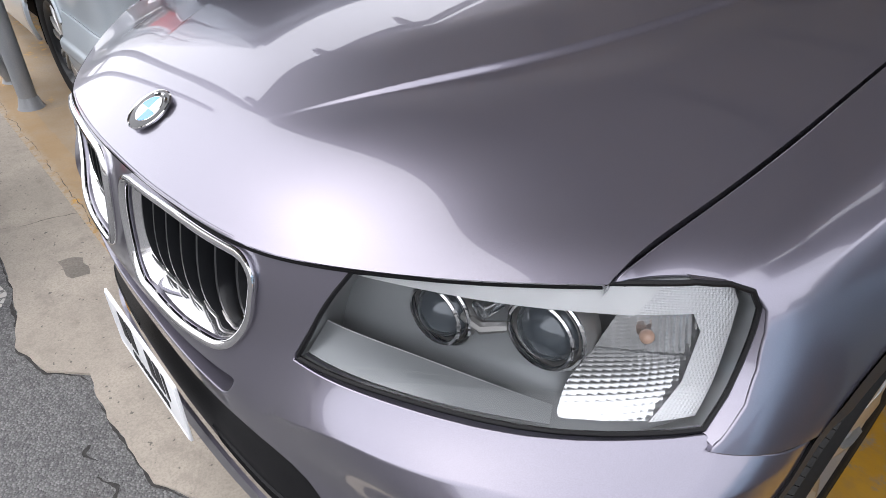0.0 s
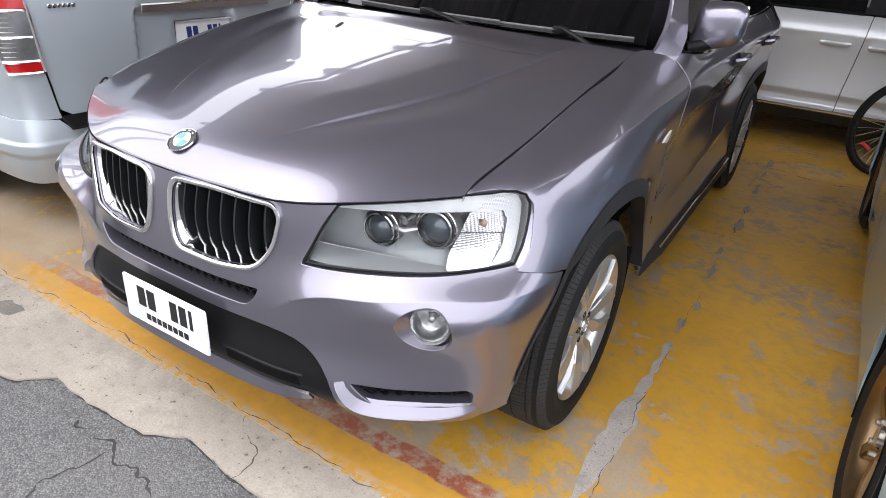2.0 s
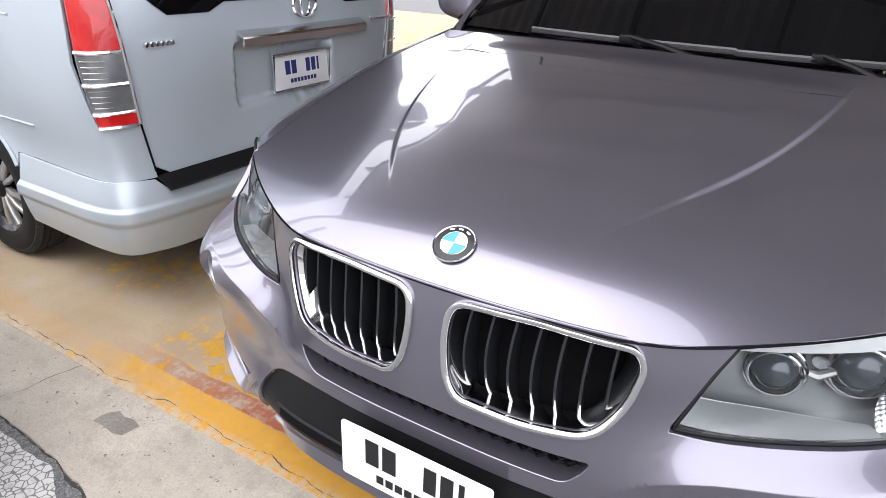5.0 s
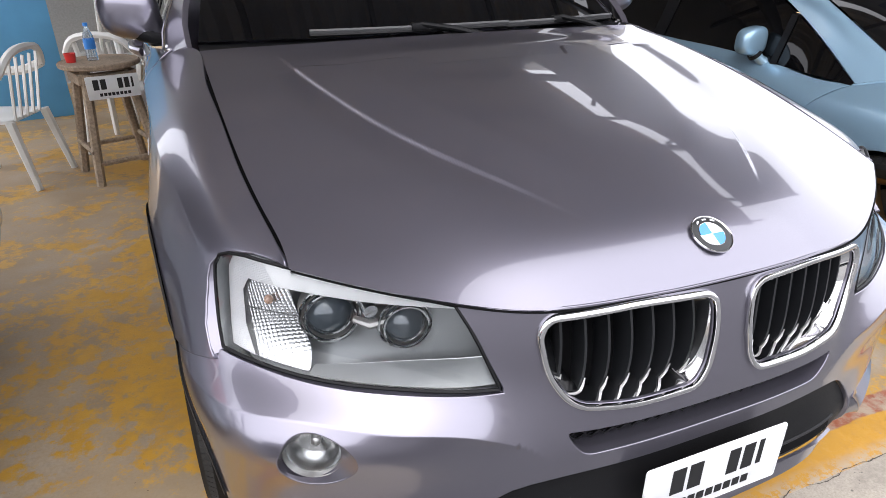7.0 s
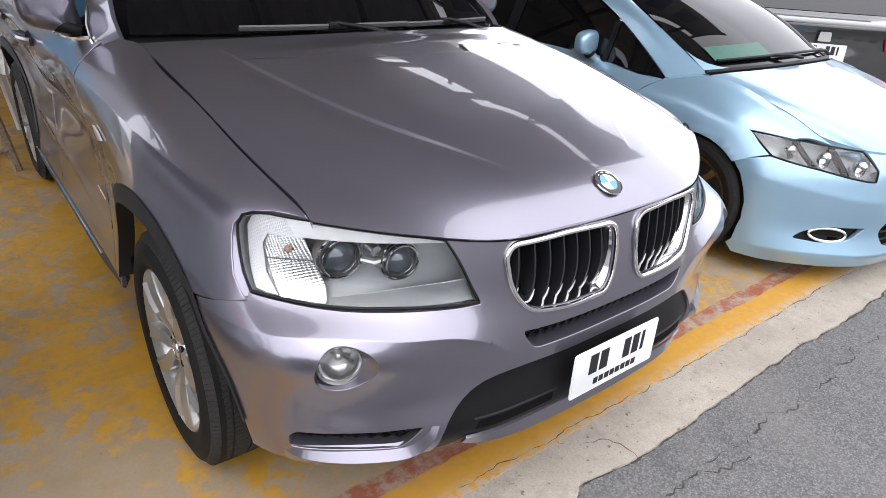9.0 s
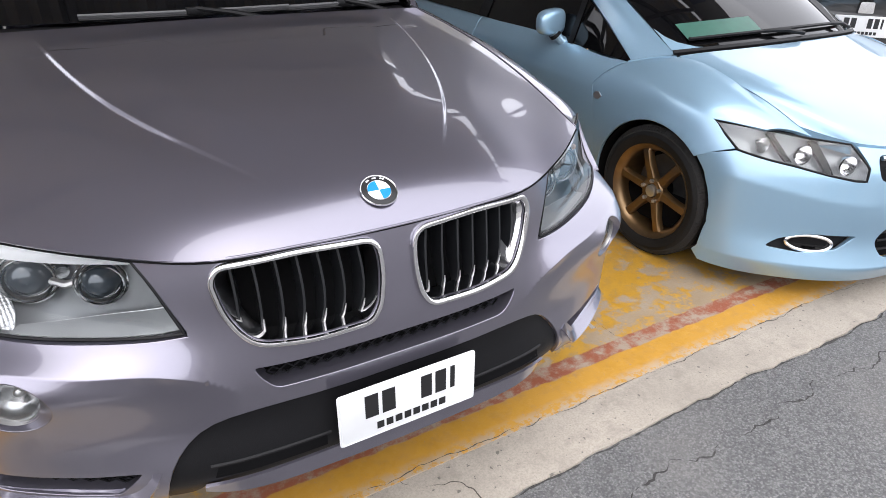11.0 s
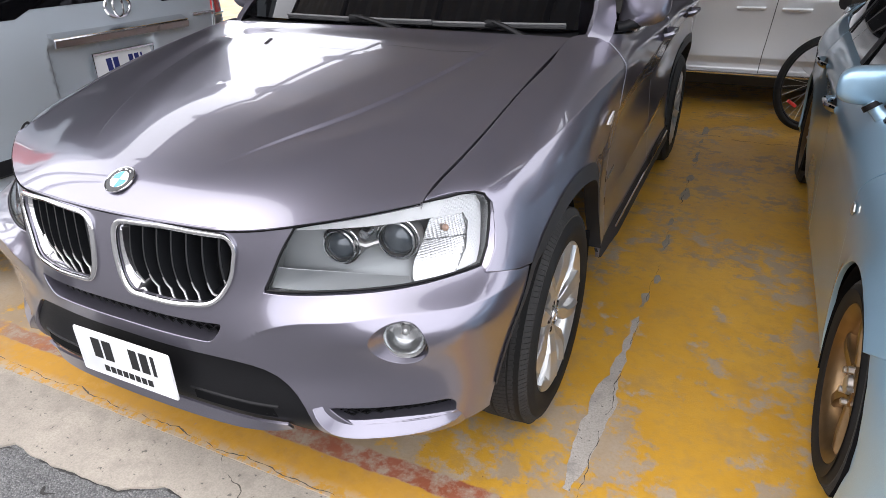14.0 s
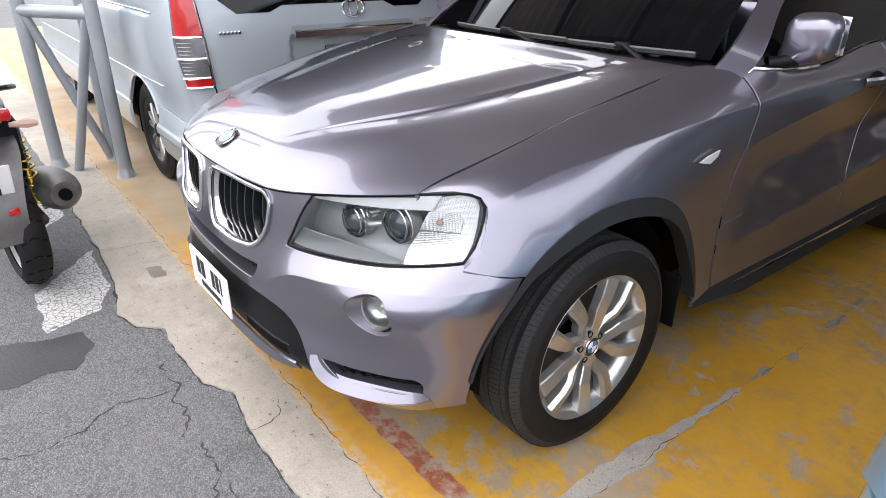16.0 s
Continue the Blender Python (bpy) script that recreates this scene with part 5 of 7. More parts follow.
PLATE = [(-.112, -.080, -.012, .050), (-.070, -.038, -.012, .050), (.028, .056, -.012, .050), (.066, .094, -.012, .050), (.106, .118, -.012, .050),
         (-.085, -.068, -.052, -.033), (-.062, -.045, -.052, -.033), (-.039, -.022, -.052, -.033), (-.016, .001, -.052, -.033), (.007, .024, -.052, -.033), (.030, .047, -.052, -.033), (.053, .070, -.052, -.033), (.076, .093, -.052, -.033)]
number_plate(suv, .350, .142, Matrix.Translation((0, .002, .476)) @ pose(0, 0, 0, 90, 0, 0), BLACK_INK, PLATE)


# round maker's badge as plain quarters
def roundel(parent, m, r, name="badge"):
    b = new(name)
    b.parent = parent
    part("badge_rim", moved(lathe([(0, r * .0005), (.002, r * .995), (.005, r), (.0065, r * .97), (.0055, r * .93), (.0045, r * .92)], 40, "z"), m), CHROME, b)
    part("badge_ring", moved(lathe([(.0045, r * .93), (.0052, r * .75), (.0054, r * .62)], 40, "z"), m), BADGE_BLACK, b)
    for a in (58, 90, 122):
        arc = [(r * .78 * math.cos(radians(a + d)), r * .78 * math.sin(radians(a + d)), .0058) for d in (-8, 0, 8)]
        part("badge_mark", moved(tube(arc, r * .055, 5), m), CHROME, b)
    part("badge_ring", moved(lathe([(.0054, r * .64), (.0062, r * .62), (.0058, r * .60)], 40, "z"), m), CHROME, b)
    for q in range(4):
        pts = [(0, 0)] + [(r * .61 * math.cos(t), r * .61 * math.sin(t)) for t in np.linspace(q * math.pi / 2, (q + 1) * math.pi / 2, 9)]
        part("quarter", moved(prism(pts, .001), m @ Matrix.Translation((0, 0, .0052))), BADGE_BLUE if q % 2 else BADGE_WHITE, b)


bp = bonnet_at([0.0], [0.083])[0]
bn = normals_of(bonnet_at, np.array([[0.0, 0.083]]))[0]
bn = bn * np.sign(bn[2])
roundel(suv, Matrix.Translation(Vector(bp) + Vector(bn) * 0.001) @ Vector(bn).to_track_quat("Z", "Y").to_matrix().to_4x4() @ pose(0, 0, 0, 0, 0, 0), .041)


# wheels
def tyre_mesh(R, rim, x_out, width, grooves=True):
    """Tyre turned round x; the outer wall faces +x."""
    w = width
    prof = [(x_out - w + .03, rim), (x_out - w + .008, rim + .02), (x_out - w, (R + rim) / 2), (x_out - w + .012, R - .03), (x_out - w + .03, R - .008)]
    treads = np.linspace(x_out - w + .03, x_out - .03, 5)
    for i in range(4):
        a, b_ = treads[i] + (.004 if i else 0), treads[i + 1] - (.004 if i < 3 else 0)
        prof += [(a, R - .002), (b_, R - .002)]
        if i < 3:
            prof += [(b_ + .001, R - .011), (b_ + .007, R - .011)]
    prof += [(x_out - .03, R - .008), (x_out - .012, R - .03), (x_out - .002, R - .055), (x_out, (R + rim) / 2), (x_out - .004, rim + .03), (x_out - .008, rim + .014), (x_out - .018, rim + .004), (x_out - .03, rim)]
    return lathe(prof, 96)


def wheel(parent, m, R, rim, width, spokes, mat, cap, barrel=None):
    """Wheel with its outer face towards +x at x = 0; m places it."""
    w = new("wheel")
    w.parent = parent
    x_out = .022
    part("tyre", moved(tyre_mesh(R, rim, x_out, width), m), RUBBER, w, "black rubber tyre with grooved tread")
    n, vs_, fs_ = 132, [], []
    for rib in (((x_out - .062, R - .001), (x_out - .032, R - .003), (x_out - .012, R - .024)), ((x_out - .112, R), (x_out - .090, R + .0005), (x_out - .068, R)),
                ((x_out - .162, R), (x_out - .140, R + .0005), (x_out - .118, R)), ((x_out - width + .012, R - .024), (x_out - width + .032, R - .003), (x_out - width + .062, R - .001))):
        for i in range(n):
            k0 = len(vs_)
            for a in (2 * math.pi * (i + .05) / n, 2 * math.pi * (i + .95) / n):
                for j, (x, r) in enumerate(rib):
                    sk = .012 * j if x > x_out - .1 else -.012 * j
                    for q in (r, r - .009):
                        vs_.append((x, q * math.sin(a + sk), q * math.cos(a + sk)))
            for j in (0, 2):
                fs_.append((k0 + j, k0 + j + 2, k0 + j + 8, k0 + j + 6))
                fs_ += [(k0 + j, k0 + j + 1, k0 + j + 3, k0 + j + 2), (k0 + j + 6, k0 + j + 8, k0 + j + 9, k0 + j + 7)]
            fs_ += [(k0, k0 + 6, k0 + 7, k0 + 1), (k0 + 4, k0 + 5, k0 + 11, k0 + 10)]
    me = bpy.data.meshes.new("tmp")
    me.from_pydata(vs_, [], fs_)
    blocks = bmesh.new()
    blocks.from_mesh(me)
    bpy.data.meshes.remove(me)
    bmesh.ops.recalc_face_normals(blocks, faces=blocks.faces[:])
    tread = part("tread_block", moved(blocks, m), TREAD, w, flat=True)
    tagged(tread, kind="stuff")
    part("rim", moved(lathe([(-.16, rim - .012), (-.15, rim - .02), (-.03, rim - .028), (-.012, rim - .018), (-.004, rim - .012), (.004, rim - .002), (.010, rim + .006), (.004, rim + .010), (-.02, rim + .006)], 72), m), mat, w)
    part("barrel", moved(lathe([(-.03, rim - .026), (-.14, rim - .04)], 48), m), barrel or (SATIN if mat is not BRONZE else BRONZE), w)
    spokes(w, m, rim, mat)
    part("brake_disc", moved(lathe([(-.115, .05), (-.108, .05), (-.108, rim * .72), (-.125, rim * .72)], 48), m), DISC_STEEL, w, "dull grey steel brake disc")
    part("hub_back", moved(lathe([(-.16, .0005), (-.16, rim - .03)], 32), m), DARK, w)
    cap(w, m)


def spoke_mesh(path, widths, t0, t1):
    """One spoke along (radius, sideways, x) points: crowned blade with bevelled flanks."""
    bm, rings = bmesh.new(), []
    P = np.array(path, float)
    for i, (r, s, x) in enumerate(P):
        d = P[min(i + 1, len(P) - 1)][:2] - P[max(i - 1, 0)][:2]
        d /= np.linalg.norm(d)
        nrm = np.array((-d[1], d[0]))
        wd, th = widths[i], t0 + (t1 - t0) * i / (len(P) - 1)
        ring = []
        for k, h in ((-.5, -th), (-.5, -.25 * th), (-.36, 0), (.36, 0), (.5, -.25 * th), (.5, -th)):
            q = np.array((r, s)) + nrm * wd * k
            ring.append(bm.verts.new((x + h, q[1], q[0])))
        rings.append(ring)
    for A, B in zip(rings, rings[1:]):
        for k in range(6):
            bm.faces.new((A[k], A[(k + 1) % 6], B[(k + 1) % 6], B[k]))
    bm.faces.new(rings[0][::-1]), bm.faces.new(rings[-1])
    return bm


def blade_mesh(path, widths, ridge, depth):
    """A spoke blade along (radius, sideways, x): two facets that meet in a ridge set towards one edge, with deep flanks."""
    bm, rings = bmesh.new(), []
    P = np.array(path, float)
    for i, (r, t, x) in enumerate(P):
        d = P[min(i + 1, len(P) - 1)][:2] - P[max(i - 1, 0)][:2]
        d /= np.linalg.norm(d)
        nrm = np.array((-d[1], d[0]))
        ring = []
        for k, h in ((-.5, -depth), (-.5, -.006), (-.44, -.003), (ridge, .006), (.44, -.004), (.5, -.008), (.5, -depth)):
            q = np.array((r, t)) + nrm * widths[i] * k
            ring.append(bm.verts.new((x + h, q[1], q[0])))
        rings.append(ring)
    n = len(rings[0])
    for A, B in zip(rings, rings[1:]):
        for k in range(n):
            bm.faces.new((A[k], A[(k + 1) % n], B[(k + 1) % n], B[k]))
    bm.faces.new(rings[0][::-1]), bm.faces.new(rings[-1])
    return bm


def v_spokes(w, m, rim, mat):
    for i in range(5):
        turn = Matrix.Rotation(2 * math.pi * i / 5 - 0.454, 4, "X")
        for sgn in (-1, 1):
            path = [(.034, sgn * .008, -.016), (.072, sgn * .013, -.011), (.100, sgn * .027, -.004), (.122, sgn * .042, .003), (.165, sgn * .050, .009), (rim - .008, sgn * .057, .009)]
            part("spoke", moved(blade_mesh(path, [.032, .034, .040, .045, .049, .058], -sgn * .30, .034), m @ turn), mat, w, flat=True)


def badge_cap(w, m):
    mat_hub = ALLOY
    part("hub", moved(lathe([(-.05, .062), (-.022, .060), (-.013, .052), (-.011, .036), (-.011, .0005)], 40), m), mat_hub, w)
    roundel(w, m @ pose(-.011, 0, 0, 0, 90, 0), .033, "cap_badge")
    for i in range(5):
        a = 2 * math.pi * (i + .5) / 5 + 0.454
        part("bolt", moved(lathe([(-.022, .011), (-.010, .011), (-.0105, .008), (-.016, .0075), (-.016, .0005)], 12), m @ Matrix.Translation((0, .047 * math.sin(a), .047 * math.cos(a)))), BLACK_PLASTIC, w)


for side, yc in ((1, ARCH_Y), (-1, ARCH_Y), (1, REAR_Y), (-1, REAR_Y)):
    m = Matrix.Translation((side * .929, yc - .012 if yc < 2 else yc + .016, .356)) @ pose(0, 0, 0, 0, 0, 0 if side > 0 else 180)
    wheel(suv, m, .3565, .240, .240, v_spokes, ALLOY, badge_cap)


# ---- the light blue saloon beside it ----
saloon = thing("saloon", "light blue metallic saloon on bronze six-spoke wheels", "car", at=Matrix.Translation((2.592, 0, 0)))
CARCH_Y, CARCH_Z, CARCH_R = 0.905, 0.318, 0.342
CU = [0, .25, .50, .70, .86, 1.0, 1.15]
CZ = [.10, .16, .27, .40, .52, .62, .72]
CX = [[0, .25, .48, .66, .78, .84, .86], [0, .25, .49, .67, .79, .848, .868], [0, .25, .49, .67, .80, .853, .870], [0, .25, .49, .67, .80, .855, .872], [0, .25, .49, .67, .80, .853, .872], [0, .25, .48, .66, .785, .843, .866], [0, .24, .45, .62, .75, .82, .852]]
CY = [[.06, .075, .15, .29, .43, .56, .72], [.03, .047, .12, .265, .41, .55, .72], [.045, .062, .14, .29, .44, .575, .72], [.03, .05, .13, .29, .45, .58, .72], [.035, .055, .14, .30, .46, .59, .73], [.06, .08, .17, .34, .49, .61, .74], [.13, .15, .25, .42, .56, .66, .78]]
cus = [-u for u in CU[:0:-1]] + CU
cwrap_net = Net(cus, CZ, [[(-x, y, z) for x, y in zip(X[:0:-1], Y[:0:-1])] + [(x, y, z) for x, y in zip(X, Y)] for X, Y, z in zip(CX, CY, CZ)])


def cwrap(s, z):
    s, z = np.atleast_1d(np.asarray(s, float)), np.atleast_1d(np.asarray(z, float))
    V = cwrap_net(s, z)
    a = np.abs(s)
    line = 0.455 + 0.07 * smooth(0.5, 1.0, a)
    V[:, 1] -= 0.010 * np.exp(-np.sqrt((z - line) ** 2 + .01 ** 2) / 0.03) * smooth(0.35, 0.55, a)
    V[:, 1] -= 0.016 * np.exp(-np.sqrt((z - .175) ** 2 + .006 ** 2) / 0.02)
    return V


def find(net, axis, value, other, lo, hi, rising=True, u_first=True):
    for _ in range(36):
        mid = (lo + hi) / 2
        v = (net([mid], [other]) if u_first else net([other], [mid]))[0][axis]
        if (v < value) == rising:
            lo = mid
        else:
            hi = mid
    return (lo + hi) / 2


def c_on(pts):
    return [(math.copysign(find(cwrap_net, 0, abs(x), z, 0, 1.15), x), z) for x, z in pts]


def c_ony(pts):
    return [(find(cwrap_net, 1, y, z, 0, 1.15), z) for y, z in pts]


CLAMP = c_on([(.505, .678), (.60, .687), (.690, .702), (.770, .714), (.816, .719), (.812, .685), (.803, .625), (.74, .602), (.686, .590), (.60, .566), (.53, .552), (.497, .552), (.485, .60)])
c_arch = [(CARCH_Y - CARCH_R * math.cos(radians(a)), CARCH_Z + CARCH_R * math.sin(radians(a))) for a in (46, 34, 22, 10, -4, -18, -30)]
chalf = [(0, .658)] + c_on([(.25, .660), (.44, .668), (.49, .672)]) + c_on([(.478, .60), (.492, .546), (.53, .546), (.60, .560), (.686, .584), (.74, .596), (.808, .620)]) + c_ony([(.60, .598), (.672, .572)]) + c_ony(c_arch[1:]) + c_on([(.845, .108), (.78, .102), (.6, .100), (.3, .100), (0, .100)])
COUT = chalf[:-1] + [(-u, v) for u, v in chalf[::-1]][:-1]
CGR = c_on(rounded([(-.44, .650), (.44, .650), (.455, .61), (.45, .555), (.36, .525), (-.36, .525), (-.45, .555), (-.455, .61)], .02, 3))
CMOUTH = c_on(rounded([(-.36, .36), (.36, .36), (.40, .29), (.36, .215), (-.36, .215), (-.40, .29)], .03, 3))
CFOG = c_on(rounded([(.468, .318), (.62, .316), (.70, .285), (.742, .243), (.64, .230), (.53, .255)], .02, 3))
cbumper = sheet_part("front_bumper", sheet(COUT, [CGR, CMOUTH, CFOG, flip(CFOG)], cwrap, 0.013, 1, 0.02), BLUE_PAINT, saloon)
grille = sheet_part("grille", sheet(CGR, [], behind(cwrap, 0.03), 0.03, 1, 0), BLACK_PLASTIC, saloon)
for k, z in enumerate((.636, .605, .580, .553)):
    w = .435 - .01 * k
    part("bar", tube(on(cwrap, c_on([(x, z) for x in np.linspace(-w, w, 24)]), -.002 if k == 0 else .008), .010 if k == 0 else .006, 6), CHROME, grille)
# near-black sheet: the shade of the intake's depth is put into its colour
sheet_part("lower_intake", sheet(CMOUTH, [], behind(cwrap, 0.04), 0.04, 1, 0), DARK, saloon)
for z in (.25, .285, .32):
    part("intake_bar", tube(on(cwrap, c_on([(x, z) for x in np.linspace(-.37, .37, 16)]), .015), .006, 5), BLACK_PLASTIC, cbumper)
part("badge", moved(prism(rounded([(-.045, -.03), (.045, -.03), (.045, .03), (-.045, .03)], .012, 3), .01, bevel=.003), Matrix.Translation((0, .026, .59)) @ pose(0, 0, 0, 90, 0, 0)), CHROME, saloon)
number_plate(saloon, .34, .14, Matrix.Translation((.0, .010, .42)) @ pose(0, 0, 0, 90, 0, 0), BLACK_INK, PLATE)
for side in (1, -1):
    fl = (lambda q: q) if side > 0 else flip
    lamp = new("headlight")
    lamp.parent = saloon
    L = fl(CLAMP)
    ring = resample(L, 0.015)
    sheet_part("housing", sheet(L, [], behind(cwrap, 0.07), 0.025, 1, 0), HOUSING, lamp)
    part("inner_wall", strip(on(cwrap, ring + ring[:1], 0.004), on(cwrap, ring + ring[:1], 0.071)), REFLECTOR, lamp)
    sheet_part("lens", sheet(L, [], behind(cwrap, 0.0), 0.02, 1, 0), LENS, lamp, "clear plastic lens")
    part("seal", tube(on(cwrap, ring, 0.002), 0.005, 5, closed=True), BLACK_PLASTIC, lamp)
    for x, z, r in ((.54, .612, .040), (.645, .640, .040), (.735, .662, .032)):
        p = on(cwrap, c_on([(x, z)]), 0.03)[0]
        m = Matrix.Translation((side * p[0], p[1], p[2])) @ Vector((0.25 * side, -1, 0.05)).to_track_quat("X", "Z").to_matrix().to_4x4()
        part("reflector", moved(lathe([(.012, r), (-.01, r * .9), (-.03, r * .55), (-.036, .001)], 28), m), REFLECTOR, lamp)
    for x, w in ((.595, .010), (.692, .007)):
        divider = c_on([(x - w, .68 + .2 * (x - .595)), (x + w, .684 + .2 * (x - .595)), (x + w, .572 + .4 * (x - .595)), (x - w, .566 + .4 * (x - .595))])
        sheet_part("divider", sheet(fl(divider), [], behind(cwrap, 0.02), 0.02, 1, 0.02), BLACK_PLASTIC, lamp)
    fg = new("fog_light")
    fg.parent = saloon
    sheet_part("surround", sheet(fl(CFOG), [], behind(cwrap, 0.03), 0.02, 1, 0), BLACK_PLASTIC, fg, "black fog lamp surround")
    e = c_on([(.612 + .066 * math.cos(t), .273 + .032 * math.sin(t)) for t in np.linspace(0, 2 * math.pi, 28, endpoint=False)])
    part("bezel", tube(on(cwrap, fl(e), 0.008), .007, 6, closed=True), CHROME, fg, "oval chrome ring")
    sheet_part("lens", sheet(fl(e), [], behind(cwrap, 0.016), 0.015, 1, 0), GLASS_DARK, fg)

for ob in bpy.data.objects:
    if ob.type == "MESH" and ob.data.materials and ob.data.materials[0] is LENS:
        ob.visible_shadow = False

# sides
CSY = [.42, .52, .65, .98, 1.2, 1.6, 2.4, 3.3, 4.0, 4.46]
CSK = [0, .07, .14, .22, .32, .55, .85]
CSEC = [[(.600, .722), (.635, .716), (.665, .706), (.705, .680), (.755, .62), (.80, .45), (.81, .10)],
        [(.618, .770), (.672, .760), (.715, .740), (.755, .697), (.803, .62), (.835, .45), (.835, .10)],
        [(.645, .826), (.712, .811), (.770, .780), (.816, .730), (.852, .62), (.868, .45), (.855, .11)],
        [(.704, .910), (.77, .882), (.825, .825), (.858, .75), (.873, .65), (.873, .45), (.850, .13)],
        [(.785, .868), (.808, .850), (.838, .812), (.862, .75), (.873, .65), (.868, .45), (.848, .14)],
        [(.80, .895), (.822, .875), (.848, .832), (.868, .77), (.873, .66), (.862, .45), (.846, .15)],
        [(.802, .930), (.826, .905), (.852, .858), (.872, .80), (.873, .68), (.862, .45), (.846, .15)],
        [(.79, .955), (.82, .93), (.85, .88), (.873, .83), (.875, .70), (.868, .45), (.846, .16)],
        [(.74, .98), (.78, .95), (.825, .90), (.856, .84), (.865, .70), (.86, .45), (.862, .18)],
        [(.62, 1.0), (.66, .97), (.70, .92), (.72, .85), (.73, .7), (.73, .45), (.72, .2)]]
cside = Net(CSK, CSY, [[(x, y, z) for x, z in s] for s, y in zip(CSEC, CSY)])
CREAR_Y = CARCH_Y + 2.67


def cflank(y, k):
    V = cside(k, y)
    for yc in (CARCH_Y, CREAR_Y):
        r = np.hypot(V[:, 1] - yc, V[:, 2] - CARCH_Z)
        V[:, 0] += 0.010 * np.exp(-np.maximum(r - CARCH_R, 0) / 0.03)
    V[:, 0] += 0.007 * np.exp(-np.sqrt((V[:, 2] - .72 - .035 * (V[:, 1] - 1.4)) ** 2 + .008 ** 2) / 0.02) * smooth(1.1, 1.8, V[:, 1])
    return V


def c_fl(pts):
    return [(y, find(cside, 2, z, y, 0, .85, rising=False)) for y, z in pts]


def side_sheet(name, outline, surf, side, mat, parent, step=0.025, lip=0.014, label=""):
    d = sheet(outline, [], surf, step, 1, lip)
    if np.mean(d[2][:, 0]) < 0:
        d = sheet(outline, [], surf, step, -1, lip)
    return sheet_part(name, right(d, side), mat, parent, label)


def c_at(pts, side, d=0.0):
    P = np.array(pts, float)
    V = cflank(P[:, 0], P[:, 1])
    V[:, 0] = side * (V[:, 0] + d)
    return [tuple(v) for v in V]


ca = lambda yc, a0, a1, n=16: c_fl([(yc - CARCH_R * math.cos(radians(a)), CARCH_Z + CARCH_R * math.sin(radians(a))) for a in np.linspace(a0, a1, n)])
c_rim = [(y + .003, z + .003) for _, y, z in on(cwrap, c_on([(.803, .628), (.812, .685), (.816, .722), (.770, .718), (.690, .706), (.60, .692)]))]
CF = [(.43, .001), (.98, .001)] + c_fl([(1.10, .895), (1.19, .862), (1.335, .74), (1.30, .6), (1.285, .4), (1.30, .16)]) + c_fl([(1.235, .16)]) + ca(CARCH_Y, 188, 47, 22) + c_fl([(.60, .604)] + c_rim)
CD1 = [(1.62, .002), (2.43, .002)] + c_fl([(2.44, .7), (2.40, .4), (2.36, .16), (1.305, .16), (1.290, .4), (1.305, .6), (1.340, .742), (1.20, .864)]) + [(1.25, .002)]
CD2 = [(2.44, .002), (3.28, .002)] + c_fl([(3.34, .75)]) + ca(CREAR_Y, 60, 4, 8) + c_fl([(3.2, .16), (2.372, .16), (2.412, .4), (2.452, .7)])
CQ = [(3.29, .002), (4.44, .002)] + c_fl([(4.44, .3), (4.0, .2)]) + ca(CREAR_Y, 190, 60, 18) + c_fl([(3.35, .75)])
GREEN = material("green_paper", (0.032, 0.115, 0.084), 0.4, blotch=0.1, blotch_scale=20)
for side in (1, -1):
    side_sheet("front_wing", CF, cflank, side, BLUE_PAINT, saloon)
    cd1 = side_sheet("front_door", CD1, cflank, side, BLUE_PAINT, saloon)
    cd2 = side_sheet("rear_door", CD2, cflank, side, BLUE_PAINT, saloon)
    side_sheet("rear_wing", CQ, cflank, side, BLUE_PAINT, saloon)
    for yc in (CARCH_Y, CREAR_Y):
        ln = [(side * .86, yc - .335 * math.cos(a), CARCH_Z + .335 * math.sin(a)) for a in np.linspace(-0.5, math.pi + 0.5, 28)]
        part("wheel_housing", strip(ln, [(side * .50, y, z) for _, y, z in ln]), DARK, saloon)
        part("wheel_housing", strip([(side * .55, y, z) for _, y, z in ln], [(side * .55, yc, .2)] * len(ln)), DARK, saloon)
    for d_, y0, z0 in ((cd1, 2.26, .765), (cd2, 3.08, .80)):
        h = c_at(c_fl([(y0, z0), (y0 + .03, z0 + .004), (y0 + .10, z0 + .006), (y0 + .17, z0 + .006), (y0 + .2, z0 + .004)]), side)
        h = [(x + side * o, y, z) for (x, y, z), o in zip(h, (.002, .03, .036, .032, .002))]
        part("handle", tube(curve_pts(h, 10), 0.012, 8, flat=1.4), CHROME, d_, "chrome door handle")
        cup = c_at(c_fl([(y0 + .10 + .07 * math.cos(t), z0 - .004 + .03 * math.sin(t)) for t in np.linspace(0, 2 * math.pi, 16, endpoint=False)]), side, 0.002)
        bm = bmesh.new()
        bm.faces.new([bm.verts.new(p) for p in cup])
        part("handle_cup", bm, BLACK_PLASTIC, d_)
    mk = c_at(c_fl([(1.258, .695), (1.275, .712), (1.30, .712), (1.315, .695), (1.30, .678), (1.275, .678)]), side, 0.005)
    bm = bmesh.new()
    bm.faces.new([bm.verts.new(p) for p in mk])
    bmesh.ops.recalc_face_normals(bm, faces=bm.faces[:])
    bmesh.ops.solidify(bm, geom=bm.faces[:], thickness=0.004)
    part("pillar_foot", tube(curve_pts([(side * .708, .992, .910), (side * .742, 1.09, .893), (side * .790, 1.195, .862)], 8), [.005, .006, .007, .007, .007, .007, .006, .005], 8), BLUE_PAINT, saloon)
    part("side_marker", bm, SATIN, saloon, "clear side indicator lamp")
